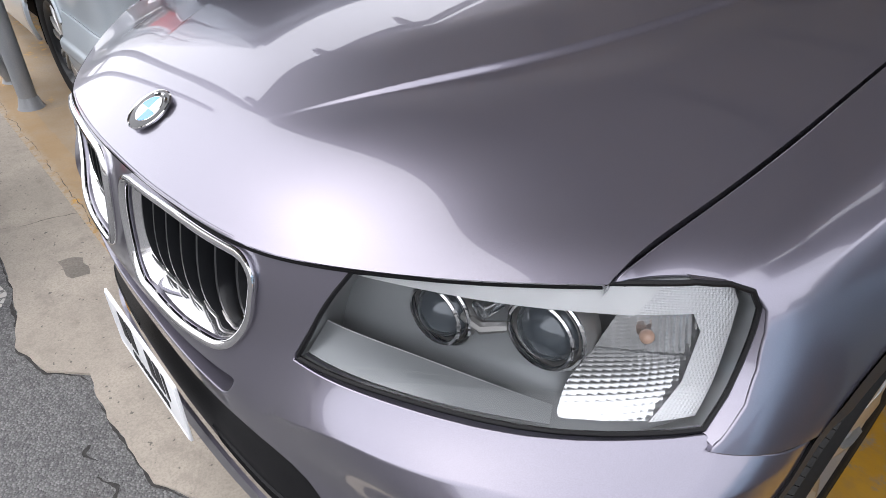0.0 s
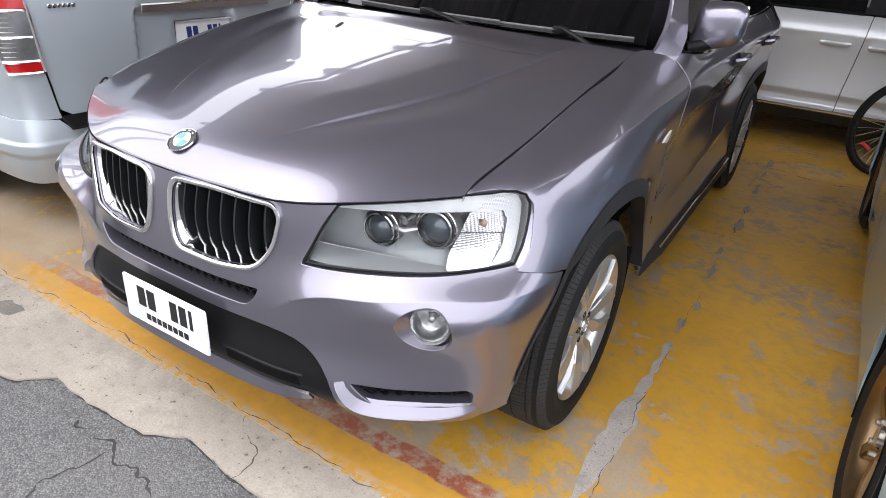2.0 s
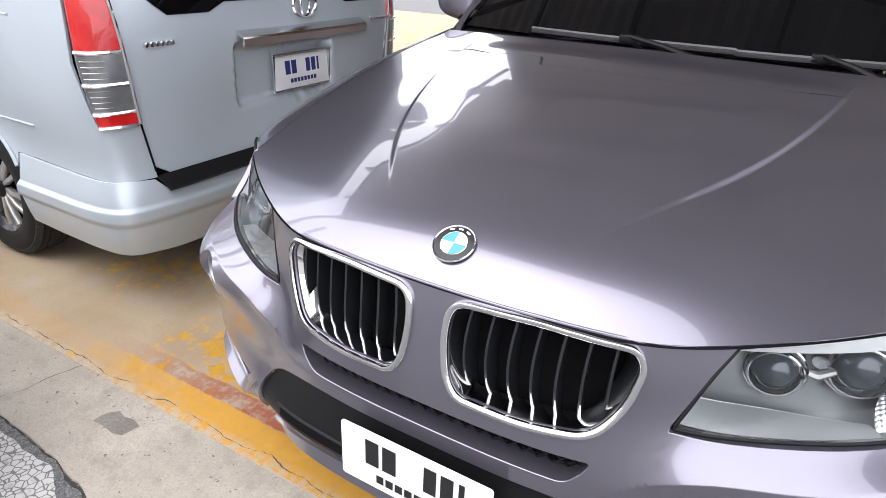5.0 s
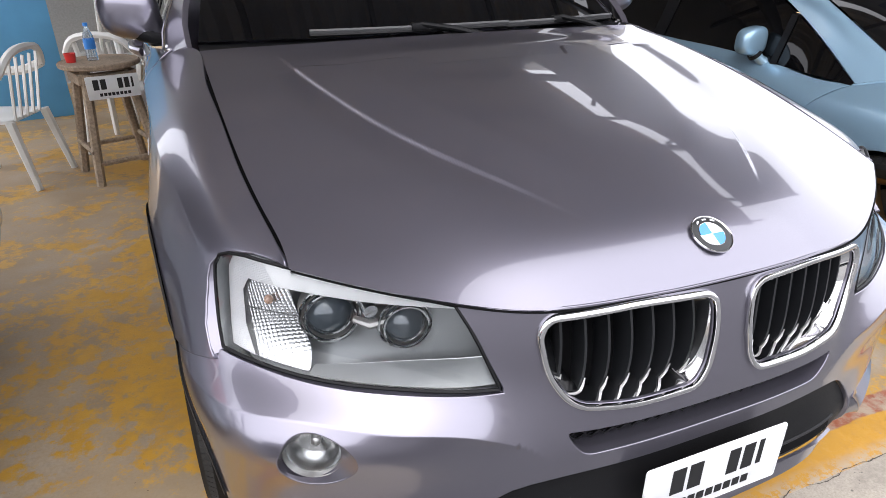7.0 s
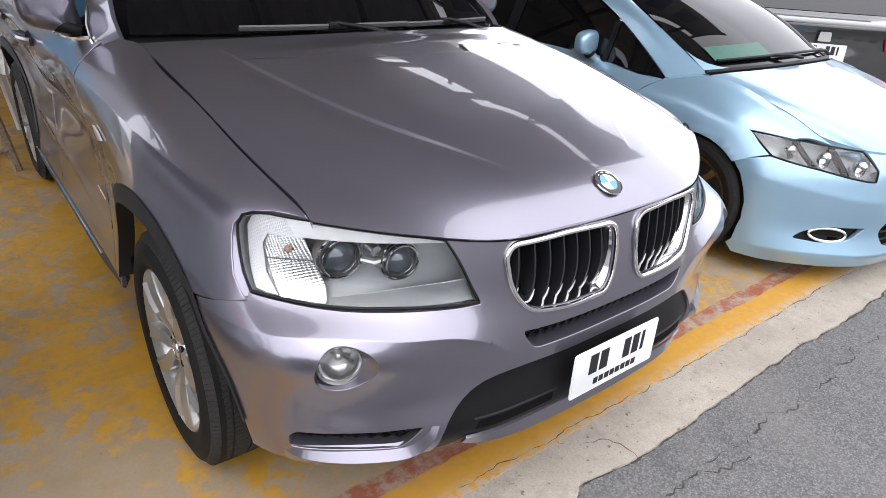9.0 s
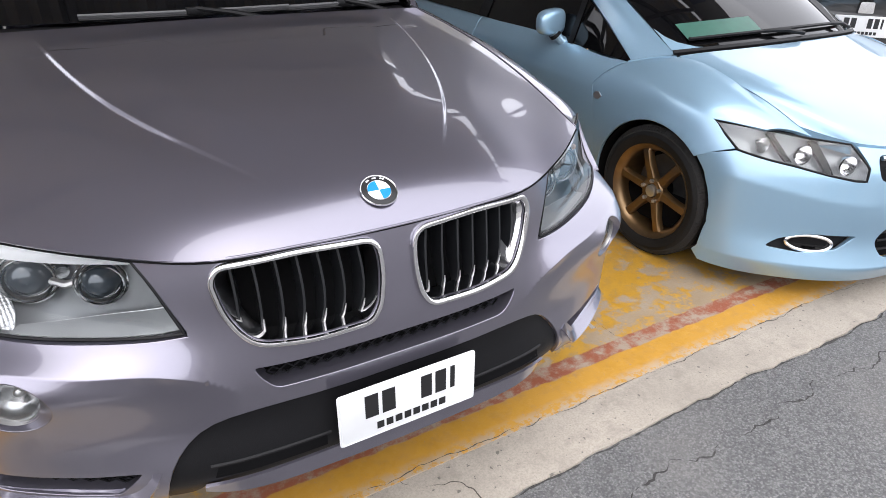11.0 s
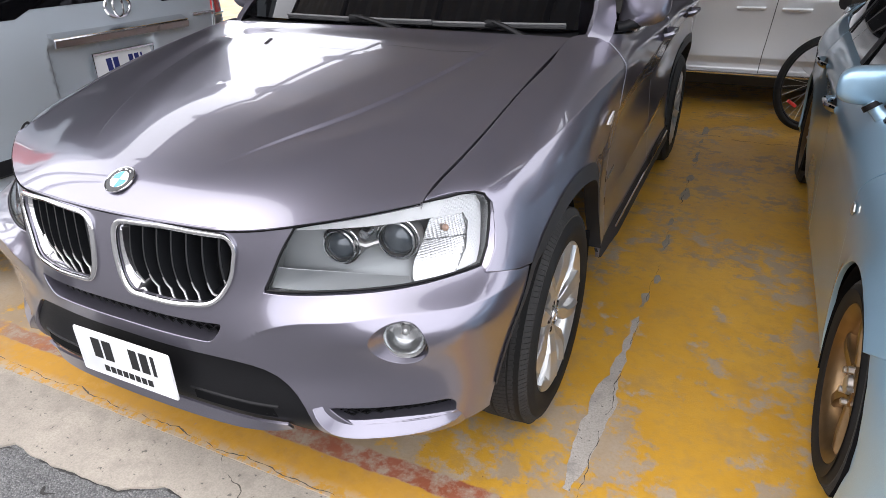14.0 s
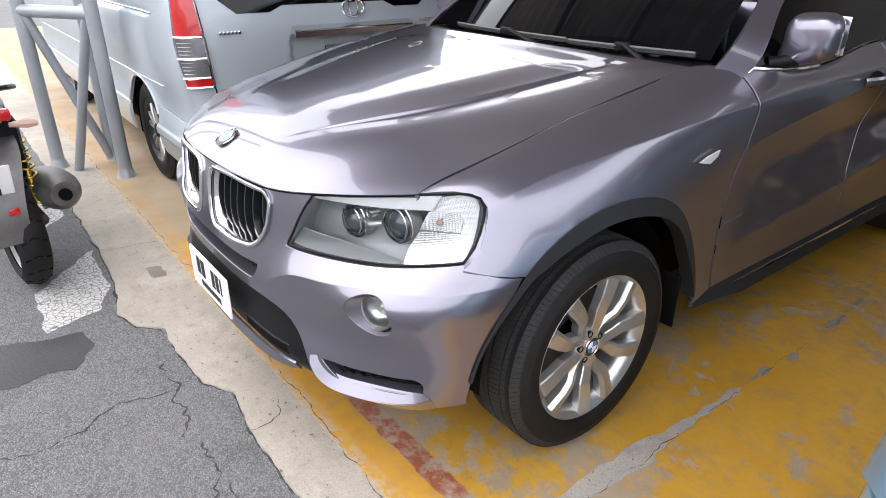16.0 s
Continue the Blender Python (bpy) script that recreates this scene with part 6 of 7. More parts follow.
    # glass: quarter light, front, rear
    gt = curve_pts([(.778, 1.20, .872), (.745, 1.45, 1.03), (.69, 1.80, 1.205), (.64, 2.15, 1.305), (.61, 2.6, 1.335), (.61, 3.1, 1.30), (.64, 3.5, 1.20), (.70, 3.85, 1.03)], 44)
    gb = curve_pts([(.795, 1.20, .862), (.803, 1.45, .880), (.806, 1.80, .902), (.808, 2.15, .918), (.806, 2.6, .936), (.80, 3.1, .953), (.782, 3.5, .968), (.75, 3.85, .98)], 44)
    part("side_window", strip([(side * x, y, z) for x, y, z in gt], [(side * x, y, z) for x, y, z in gb], 0.004), GLASS_DARK, saloon, "dark tinted side glass")
    for y0, w in ((1.60, .035), (2.42, .09), (3.24, .05)):
        i0 = min(range(44), key=lambda i: abs(gb[i][1] - y0))
        j0 = min(range(44), key=lambda i: abs(gt[i][1] - y0))
        a, b_ = np.array(gb[i0]), np.array(gt[j0])
        part("door_pillar", strip([(side * (a[0] + .004), y0 - w / 2, a[2]), (side * (a[0] + .004), y0 + w / 2, a[2])], [(side * (b_[0] + .004), y0 - w / 2, b_[2]), (side * (b_[0] + .004), y0 + w / 2, b_[2])], .004), BLACK_PLASTIC, saloon)
    ap_in = curve_pts([(.705, 1.005, .918), (.690, 1.30, 1.078), (.637, 1.60, 1.215), (.565, 1.88, 1.312), (.54, 2.3, 1.362)], 26)
    ap_out = curve_pts([(.785, 1.19, .872), (.748, 1.44, 1.036), (.693, 1.79, 1.212), (.645, 2.14, 1.312), (.615, 2.5, 1.345)], 26)
    side_ = Net([0, 1, 2], list(range(26)), [[(side * a[0], a[1], a[2]), (side * ((a[0] + b[0]) / 2 + .012 * min(1, i / 8)), (a[1] + b[1]) / 2 - .02 * min(1, i / 8), (a[2] + b[2]) / 2 + .018 * min(1, i / 8)), (side * b[0], b[1], b[2])] for i, (a, b) in enumerate(zip(ap_in, ap_out))])
    V, Fc, Nn = grid_sheet(lambda u, v: side_(u, v), np.linspace(0, 2, 9), np.linspace(0, 25, 40), 1)
    if np.mean(Nn[:, 2]) < 0:
        Fc, Nn = [f[::-1] for f in Fc], -Nn
    sheet_part("windscreen_pillar", (V, Fc, Nn), BLUE_PAINT, saloon)
    # mirror
    mir = new("door_mirror")
    mir.parent = saloon
    bm = bmesh.new()
    bmesh.ops.create_uvsphere(bm, u_segments=24, v_segments=16, radius=1)
    for v in bm.verts:
        x, y, z = (math.copysign(abs(q) ** .62, q) for q in v.co)
        t = 1 - .18 * (x * .5 + .5)
        v.co = (side * (.868 + .095 * x), 1.70 + .055 * y * t - .02 * x, .985 + .072 * z * t)
    part("mirror_shell", bm, BLUE_PAINT, mir)
    part("mirror_foot", tube([(side * .80, 1.66, .885), (side * .825, 1.67, .905), (side * .85, 1.685, .935)], [.03, .022, .03], 10), BLUE_PAINT, mir)
    part("mirror_gap", tube([(side * .838, 1.68, .915), (side * .85, 1.685, .93)], .032, 10), BLACK_PLASTIC, mir)

# bonnet, windscreen, cabin
CHU = [0, .25, .45, .58, .68]
CHV = [0, .3, .65, 1.0]
CHK = [[(0, .062, .668), (.25, .088, .670), (.43, .195, .677), (.52, .295, .690), (.603, .425, .724)], [(0, .20, .760), (.25, .212, .757), (.44, .285, .750), (.56, .40, .765), (.640, .60, .810)],
       [(0, .50, .868), (.25, .51, .862), (.45, .55, .850), (.60, .655, .858), (.680, .80, .866)], [(0, .85, .945), (.25, .86, .943), (.47, .895, .936), (.62, .945, .926), (.706, .985, .913)]]
chood = Net([-u for u in CHU[:0:-1]] + CHU, CHV, [[(-x, y, z) for x, y, z in r[:0:-1]] + r for r in CHK])
V, Fc, Nn = grid_sheet(lambda u, v: chood(u, v), np.linspace(-.675, .675, 70), np.linspace(0, 1, 50), 1)
if np.mean(Nn[:, 2]) < 0:
    Fc, Nn = [f[::-1] for f in Fc], -Nn
sheet_part("bonnet", (V, Fc, Nn), BLUE_PAINT, saloon)
for side in (1, -1):
    a = [(side * x, y, z - .004) for x, y, z in chood(np.full(30, .672), np.linspace(0, 1, 30))]
    b_ = [(side * (x + .030), y + .006, z - .012) for x, y, z in chood(np.full(30, .672), np.linspace(0, 1, 30))]
    part("wing_gutter", strip(a, b_), BLUE_PAINT, saloon)
clo = curve_pts([(-.705, 1.01, .915), (-.40, .90, .938), (0, .865, .946), (.40, .90, .938), (.705, 1.01, .915)], 30)
chi = curve_pts([(-.545, 1.90, 1.318), (-.3, 1.80, 1.352), (0, 1.77, 1.362), (.3, 1.80, 1.352), (.545, 1.90, 1.318)], 30)
cmid = [tuple((np.array(a) + np.array(b)) / 2 * np.array((1.075, 1, 1)) + np.array((0, -.03, .03))) for a, b in zip(clo, chi)]
cwsn = Net(list(range(30)), [0, .5, 1], [clo, cmid, chi])
V, Fc, Nn = grid_sheet(lambda u, v: cwsn(u, v), np.linspace(0, 29, 40), np.linspace(0, 1, 20), 1)
if np.mean(Nn[:, 2]) < 0:
    Fc, Nn = [f[::-1] for f in Fc], -Nn
sheet_part("windscreen", (V, Fc, Nn), GLASS_DARK, saloon, "dark windscreen glass")
part("windscreen_seal", tube([tuple(p) for p in cwsn(np.linspace(0, 29, 40), np.full(40, .01))], .016, 6), BLACK_PLASTIC, saloon)
V, Fc, Nn = grid_sheet(lambda u, v: cwsn(u, v) + np.array((0, -.004, .005)), np.linspace(2.2, 10.5, 10), np.linspace(.075, .20, 6), 1)
if np.mean(Nn[:, 2]) < 0:
    Fc, Nn = [f[::-1] for f in Fc], -Nn
sheet_part("sticker", (V, Fc, Nn), GREEN, saloon, "pale green paper sheet at the windscreen's foot")
for flipped in (False, True):
    corner = [(0, 0), (6.5, 0), (4.2, .012), (2.4, .035), (1.1, .075), (.4, .125), (0, .19)]
    corner = [(29 - u, v) for u, v in corner[::-1]] if flipped else corner
    foot = sheet(corner, [], lambda u, v: cwsn(u, v) + np.array((0, -.003, .004)), .35, 1, 0, scale=(1, 30))
    if np.mean(foot[2][:, 2]) < 0:
        foot = (foot[0], [f[::-1] for f in foot[1]], -foot[2])
    sheet_part("pillar_base", foot, BLUE_PAINT, saloon)
for x0, x1 in ((-.62, .02), (-.02, .55)):
    w = new("wiper")
    w.parent = saloon
    pts = [tuple(np.array(cwsn([14.5 + 20 * (x0 + (x1 - x0) * t)], [.075])[0]) + np.array((0, -.008, .014))) for t in np.linspace(0, 1, 12)]
    part("blade", tube(pts, .009, 6), BLACK_PLASTIC, w)
    part("arm", tube([pts[7], (pts[9][0], pts[9][1] - .03, pts[9][2]), (pts[11][0], pts[11][1] - .05, pts[11][2] - .02)], .010, 6), BLACK_PLASTIC, w)
roof_n = Net([0, 1, 2, 3, 4], [0, 1, 2], [[(x, 1.82 + .1 * (abs(x) / .55) ** 2, 1.362 - .045 * (abs(x) / .55) ** 2) for x in (-.56, -.3, 0, .3, .56)], [(x, 2.7, 1.392 - .05 * (abs(x) / .6) ** 2) for x in (-.62, -.3, 0, .3, .62)], [(x, 3.6, 1.27 - .05 * (abs(x) / .6) ** 2) for x in (-.58, -.3, 0, .3, .58)]])
V, Fc, Nn = grid_sheet(lambda u, v: roof_n(u, v), np.linspace(0, 4, 24), np.linspace(0, 2, 30), 1)
if np.mean(Nn[:, 2]) < 0:
    Fc, Nn = [f[::-1] for f in Fc], -Nn
sheet_part("roof", (V, Fc, Nn), BLUE_PAINT, saloon)
nose = [tuple(p) for p in chood(np.linspace(-.675, .675, 60), np.zeros(60))]
part("bonnet_edge", strip([(x, y, z - .001) for x, y, z in nose], [(x * .995, y + .004, z - .05) for x, y, z in nose]), BLUE_PAINT, saloon)
part("rear_window", strip([(-.58, 3.6, 1.22), (.58, 3.6, 1.22)], [(-.66, 4.15, .99), (.66, 4.15, .99)], .01), GLASS_DARK, saloon)
part("boot", box(-.74, .74, 4.0, 4.50, .3, .99, .07), BLUE_PAINT, saloon)
part("underbody", box(-.78, .78, .45, 4.3, .14, .30, .02), DARK, saloon)


def six_spokes(w, m, rim, mat):
    for i in range(6):
        turn = Matrix.Rotation(2 * math.pi * i / 6 + 0.35, 4, "X")
        path = [(.04, 0, -.02), (.08, 0, -.016), (.14, 0, -.010), (rim - .03, 0, -.010), (rim - .008, 0, -.022)]
        part("spoke", moved(spoke_mesh(path, [.052, .044, .038, .042, .062], .04, .03), m @ turn), mat, w)


def open_hub(w, m):
    part("hub", moved(lathe([(-.05, .066), (-.022, .064), (-.014, .056), (-.016, .034), (-.03, .030)], 36), m), BRONZE, w)
    part("hub_cap", moved(lathe([(-.03, .030), (-.006, .028), (-.002, .02), (-.002, .0005)], 28), m), SATIN, w, "bare metal hub end")
    for i in range(5):
        a = 2 * math.pi * i / 5
        part("nut", moved(lathe([(-.02, .0095), (0.0, .0095), (0.002, .006), (0.002, .0005)], 6), m @ Matrix.Translation((0, .050 * math.sin(a), .050 * math.cos(a)))), SATIN, w)


for side, yc in ((1, CARCH_Y), (-1, CARCH_Y), (1, CREAR_Y), (-1, CREAR_Y)):
    m = Matrix.Translation((side * .842, yc, .314)) @ pose(0, 0, 0, 0, 0, 0 if side > 0 else 180)
    wheel(saloon, m, .315, .222, .215, six_spokes, BRONZE, open_hub)


# ---- the silver van, its tail towards the SUV ----
van = thing("van", "silver-blue minibus van seen from its tail and side", "van")
# plan lines from the middle of the tail round the corner to the side; x runs back along the van
VXR, VY0, VYC = -1.615, 0.50, 1.44
VS = [0, .45, .78, .88, .96, 1.05, 1.2, 2.2, 3.6, 6.3]
VZ = [.24, .40, .60, .80, 1.05, 1.40, 1.80, 2.10]
INS_R = [.04, .0, .03, .045, .035, .07, .15, .24]
INS_S = [.03, .0, .015, .0, .0, .03, .09, .16]
vrows = []
for z, r, s in zip(VZ, INS_R, INS_S):
    xr, ys = VXR - r, VY0 + s
    half_ = [(xr, VYC), (xr - .006, VYC - .45), (xr - .025, VYC - .78), (xr - .05, ys + .055), (xr - .095, ys + .018), (xr - .18, ys + .003), (xr - .33, ys), (xr - 1.3, ys), (xr - 2.8, ys), (xr - 5.3, ys)]
    vrows.append([(x, y, z) for x, y in half_])
vnet = Net(VS, VZ, vrows)
VARCH_X, VARCH_Z, VARCH_R = -2.66, .325, .385


def vwrap(s, z):
    s, z = np.atleast_1d(np.asarray(s, float)), np.atleast_1d(np.asarray(z, float))
    V = vnet(s, z)
    V[:, 0] -= .045 * smooth(.435, .395, np.abs(1.56 - V[:, 1])) * smooth(.735, .775, z) * smooth(1.03, .995, z) * (np.asarray(s) < .9)
    r = np.hypot(V[:, 0] - VARCH_X, V[:, 2] - VARCH_Z)
    V[:, 1] -= .012 * np.exp(-np.maximum(r - VARCH_R, 0) / .05) * smooth(1.3, 1.5, s)
    V[:, 1] += .012 * np.exp(-np.abs(z - 1.13) / .02) * smooth(1.3, 1.6, s)
    return V


def v_y(pts):
    return [(find(vnet, 1, y, z, 0, 1.0, rising=False), z) for y, z in pts]


def v_x(pts):
    return [(find(vnet, 0, x, z, .9, 6.3, rising=False), z) for x, z in pts]


def van_sheet(name, outline, holes, mat, label="", d=0.0, step=.03, lip=.012, surf=vwrap, parent=None):
    out = sheet(outline, holes, (lambda u, v: surf(u, v)), step, 1, lip)
    if np.mean(out[2][:, 0]) < 0 and abs(np.mean(out[2][:, 0])) > .3 or np.mean(out[2][:, 1]) > .3:
        out = sheet(outline, holes, surf, step, -1, lip)
    V = out[0] + d * out[2]
    return sheet_part(name, (V, out[1], out[2]), mat, parent or van, label)


def v_mirror(ob):
    """The same part on the van's other side."""
    o = ob.copy()
    o.data = ob.data.copy()
    scene.collection.objects.link(o)
    me = o.data
    for v in me.vertices:
        v.co.y = 2 * VYC - v.co.y
    me.flip_normals()
    return o


GATE = [(0, .565)] + v_y([(1.0, .565), (.74, .568), (.690, .60), (.672, .78), (.650, 1.0), (.622, 1.25), (.63, 1.6), (.68, 1.95), (1.0, 2.02)]) + [(0, 2.03)]
WIN = v_y([(1.30, 1.185), (1.10, 1.185), (1.02, 1.15), (.83, 1.15), (.74, 1.22), (.74, 1.6), (.80, 1.88), (1.1, 1.92)]) + [(.0, 1.93), (.0, 1.185)]
gate = van_sheet("tailgate", GATE, [], VAN_PAINT)
mg = v_mirror(gate)
glass = van_sheet("rear_window", WIN, [], GLASS_DARK, "dark tinted rear glass", d=.004, lip=0)
v_mirror(glass)
arch_v = v_x([(VARCH_X - VARCH_R * math.cos(radians(a)), VARCH_Z + VARCH_R * math.sin(radians(a))) for a in np.linspace(20, 160, 22)])
BODY = v_y([(.683, .560), (.668, .762)]) + v_x([(-1.735, .762), (-1.79, 1.0), (-1.82, 1.39)]) + v_y([(.600, 1.40), (.622, 1.6), (.67, 1.96), (.69, 2.06)]) + [(6.2, 2.06), (6.2, .48)] + v_x([(-3.05, .48)]) + arch_v[::1][:0] + v_x([(VARCH_X - VARCH_R * math.cos(radians(a)), VARCH_Z + VARCH_R * math.sin(radians(a))) for a in np.linspace(24, 150, 22)]) + v_x([(-2.32, .580)]) + v_x([(-1.80, .568)])
SW = rounded([(1.45, 1.22), (3.9, 1.22), (3.9, 1.78), (1.45, 1.74)], .06, 3)
body = van_sheet("body_side", BODY, [], VAN_PAINT)
v_mirror(body)
sw = van_sheet("side_window", SW, [], GLASS_DARK, "dark tinted side glass", d=.004, lip=0)
v_mirror(sw)
LOWV = [(0, .25)] + v_y([(1.0, .25), (.72, .255), (.62, .265)]) + v_x([(-1.80, .272), (-2.10, .275), (-2.295, .285), (-2.30, .40), (-2.30, .575)]) + v_x([(-1.85, .566)]) + v_y([(.58, .562), (.664, .553), (.70, .512), (1.0, .505)]) + [(0, .505)]


def bump_surf(s, z):
    s, z = np.atleast_1d(np.asarray(s, float)), np.atleast_1d(np.asarray(z, float))
    V = vnet(s, z)
    P = np.c_[np.atleast_1d(s), np.atleast_1d(z)]
    out = np.interp(z, [.24, .33, .400, .412, .452, .468, .50, .58], [.020, .026, .028, .042, .044, .026, .022, .010])
    n = normals_of(vnet, P, 1)
    n *= -np.sign(n[:, 1:2] - n[:, 0:1] * .5 + 1e-9)
    return V + n * np.atleast_1d(out)[:, None]
vb = van_sheet("rear_bumper", LOWV, [], VAN_PAINT, surf=bump_surf, step=.012)
v_mirror(vb)
SILLV = v_x([(-3.06, .28), (-3.06, .47)]) + [(6.2, .47), (6.2, .28)]
ss = van_sheet("side_skirt", SILLV, [], VAN_PAINT, d=.012)
v_mirror(ss)
st = part("bumper_step", strip([(VXR - .028, y, .563) for y in np.linspace(.672, 2.20, 10)], [(VXR + .018, y, .512) for y in np.linspace(.69, 2.19, 10)], .02), BLACK_PLASTIC, van, "black rubber bumper step")
CLEAR_DARK = material("clear_lamp_section", (.24, .245, .25), .15, .5, .8, blotch=.1, blotch_scale=30, bump_=.4, bump_scale=120)
# tail lamps
for other in (False, True):
    lamp = new("tail_light")
    lamp.parent = van
    pieces = [("red_lens", RED_LENS, 1.05, 1.36), ("clear_lens", CLEAR_DARK, .935, 1.035), ("clear_lens", CLEAR_DARK, .83, .925), ("red_lens", RED_LENS, .782, .82)]
    obs = []
    for nm, mt, z0, z1 in pieces:
        zz = lambda a: a
        o = [v_y([(.660 - .095 * (z0 - .78), z0)])[0], v_y([(.660 - .095 * (z1 - .78), z1)])[0], v_x([(-1.722 - .10 * (z1 - .78), z1)])[0], v_x([(-1.722 - .10 * (z0 - .78), z0)])[0]]
        obs.append(van_sheet(nm, o, [], mt, d=.012, lip=.016, step=.02, parent=lamp))
    for z in (.774, .826, .930, 1.042):
        a, b_ = v_y([(.663 - .095 * (z - .78), z)])[0], v_x([(-1.728 - .10 * (z - .78), z)])[0]
        line = [tuple(p) for p in vwrap(np.linspace(a[0], b_[0], 10), np.full(10, z)) + np.array((.010, -.012, 0))]
        obs.append(part("chrome_bar", tube(line, .008, 6), CHROME, lamp))
    for z in [.848 + .02 * i for i in range(4)] + [.952 + .02 * i for i in range(4)]:
        a, b_ = v_y([(.650 - .095 * (z - .78), z)])[0], v_x([(-1.718 - .10 * (z - .78), z)])[0]
        line = [tuple(p) for p in vwrap(np.linspace(a[0], b_[0], 10), np.full(10, z)) + np.array((.008, -.010, 0))]
        obs.append(part("rib", tube(line, .0016, 5), SATIN, lamp))
    rim = [tuple(p) for z in [0] for p in np.array([vwrap(*[[q] for q in v_y([(.665 - .095 * (z2 - .78), z2)])[0]])[0] for z2 in np.linspace(.775, 1.36, 14)]) + np.array((.012, -.006, 0))]
    obs.append(part("chrome_rim", tube(rim, .007, 6), CHROME, lamp))
    if other:
        for o in obs:
            for v in o.data.vertices:
                v.co.y = 2 * VYC - v.co.y
            o.data.flip_normals()
seam = [tuple(p) for p in np.array([vwrap(*[[q] for q in v_y([(y, z)])[0]])[0] for y, z in ((.684, .58), (.667, .77), (.643, 1.02), (.616, 1.3))]) + np.array((.001, 0, 0))]
part("gate_seam", tube(seam, .0042, 5), DARK, van)
part("plate_bar", merge(strip([(VXR - .045, y, 1.062) for y in np.linspace(1.145, 1.975, 12)], [(VXR + .002, y, 1.040) for y in np.linspace(1.145, 1.975, 12)], .01), strip([(VXR + .002, y, 1.040) for y in np.linspace(1.145, 1.975, 12)], [(VXR - .006, y, 1.010) for y in np.linspace(1.145, 1.975, 12)], .01)), CHROME, van, "chrome bar over the number plate")
number_plate(van, .37, .155, Matrix.Translation((VXR - .066, 1.553, .858)) @ pose(0, 0, 0, 86, 0, 90), BLUE_INK, PLATE)
part("plate_frame", tube([(VXR - .060 + dz * .07, 1.553 + dx, .858 + dz) for dx, dz in ((-.19, -.082), (.19, -.082), (.19, .082), (-.19, .082))], .008, 6, closed=True), CHROME, van)
eb = [(VXR - .026, 1.555 + .075 * math.cos(t), 1.155 + .052 * math.sin(t)) for t in np.linspace(0, 2 * math.pi, 28, endpoint=False)]
part("badge", tube(eb, .008, 6, closed=True), CHROME, van)
part("badge", tube([(VXR - .024, 1.555 + .03 * math.cos(t), 1.155 + .05 * math.sin(t)) for t in np.linspace(0, 2 * math.pi, 20, endpoint=False)], .006, 6, closed=True), CHROME, van)
for y0, n, z0 in ((.715, 6, 1.055), (2.06, 8, 1.06)):
    for j in range(n):
        part("script_bar", box(VXR - .05, VXR - .034, y0 + j * .022, y0 + j * .022 + .016, z0 - .009, z0 + .009, .002), CHROME, van)
for z0, r0 in ((1.135, .006), (.72, .005)):
    rail = [tuple(p) for p in vwrap(np.linspace(1.35, 5.9, 40), np.full(40, z0)) + np.array((0, -.003, 0))]
    part("side_rail", tube(rail, r0, 6), VAN_PAINT, van)
lip_ = [tuple(p) for p in np.array([vwrap(*[[q] for q in v_x([(VARCH_X - (VARCH_R + .004) * math.cos(radians(a)), VARCH_Z + (VARCH_R + .004) * math.sin(radians(a)))])[0]])[0] for a in np.linspace(26, 150, 24)]) + np.array((0, -.004, 0))]
part("arch_lip", tube(lip_, .008, 6), VAN_PAINT, van)
part("roof", strip([(VXR - .25, y, 2.12) for y in np.linspace(.72, 2.16, 6)], [(-7.0, y, 2.2) for y in np.linspace(.72, 2.16, 6)], .05), VAN_PAINT, van)
part("underbody", box(-6.8, -1.75, .62, 2.26, .26, .5, .02), DARK, van)
part("front_end", box(-7.02, -6.6, .55, 2.33, .35, 1.9, .15), VAN_PAINT, van)


def ten_spokes(w, m, rim, mat):
    for i in range(6):
        turn = Matrix.Rotation(2 * math.pi * i / 6 + 0.2, 4, "X")
        for sgn in (-1, 1):
            path = [(.03, sgn * .008, -.01), (.08, sgn * .016, -.006), (.13, sgn * .03, -.004), (rim - .008, sgn * .04, -.01)]
            part("spoke", moved(spoke_mesh(path, [.022, .02, .022, .03], .03, .025), m @ turn), ALLOY, w, "bright machined spoke")


def plain_cap(w, m):
    part("hub", moved(lathe([(-.05, .05), (-.006, .048), (.002, .036), (.004, .0005)], 30), m), BLACK_PLASTIC, w)


for xc in (VARCH_X, VARCH_X - 3.11):
    for s in (-1, 1):
        y = VYC + s * (VYC - VY0 - .04)
        m = Matrix.Translation((xc, y, .335)) @ pose(0, 0, 0, 0, 0, 90 if s > 0 else -90)
        wheel(van, m, .335, .205, .195, ten_spokes, GRILLE_BLACK, plain_cap, DARK)
    ln = [(xc - .37 * math.cos(a), VY0 + .03, VARCH_Z + .37 * math.sin(a)) for a in np.linspace(-.2, math.pi + .2, 24)]
    part("wheel_housing", strip(ln, [(x, VY0 + .4, z) for x, _, z in ln]), DARK, van)
    part("wheel_housing", strip([(x, VY0 + .35, z) for x, _, z in ln], [(xc, VY0 + .35, .2)] * len(ln)), DARK, van)


# ---- silver people carrier across the back ----
mpv = thing("people_carrier", "silver people carrier parked across behind the other cars", "car")
MYS = 5.26
MK = [0, .1, .2, .35, .6, .85]
MX = [-.9, .2, 1.4, 2.6, 3.6]
msec = [(.075, 1.07), (.03, 1.02), (.0, .93), (.015, .75), (.02, .5), (.0, .30)]
mnet = Net(MK, MX, [[(x, MYS + dy + (.25 if i in (0, 4) else 0), z) for dy, z in msec] for i, x in enumerate(MX)])


def mflank(x, k):
    V = mnet(k, x)
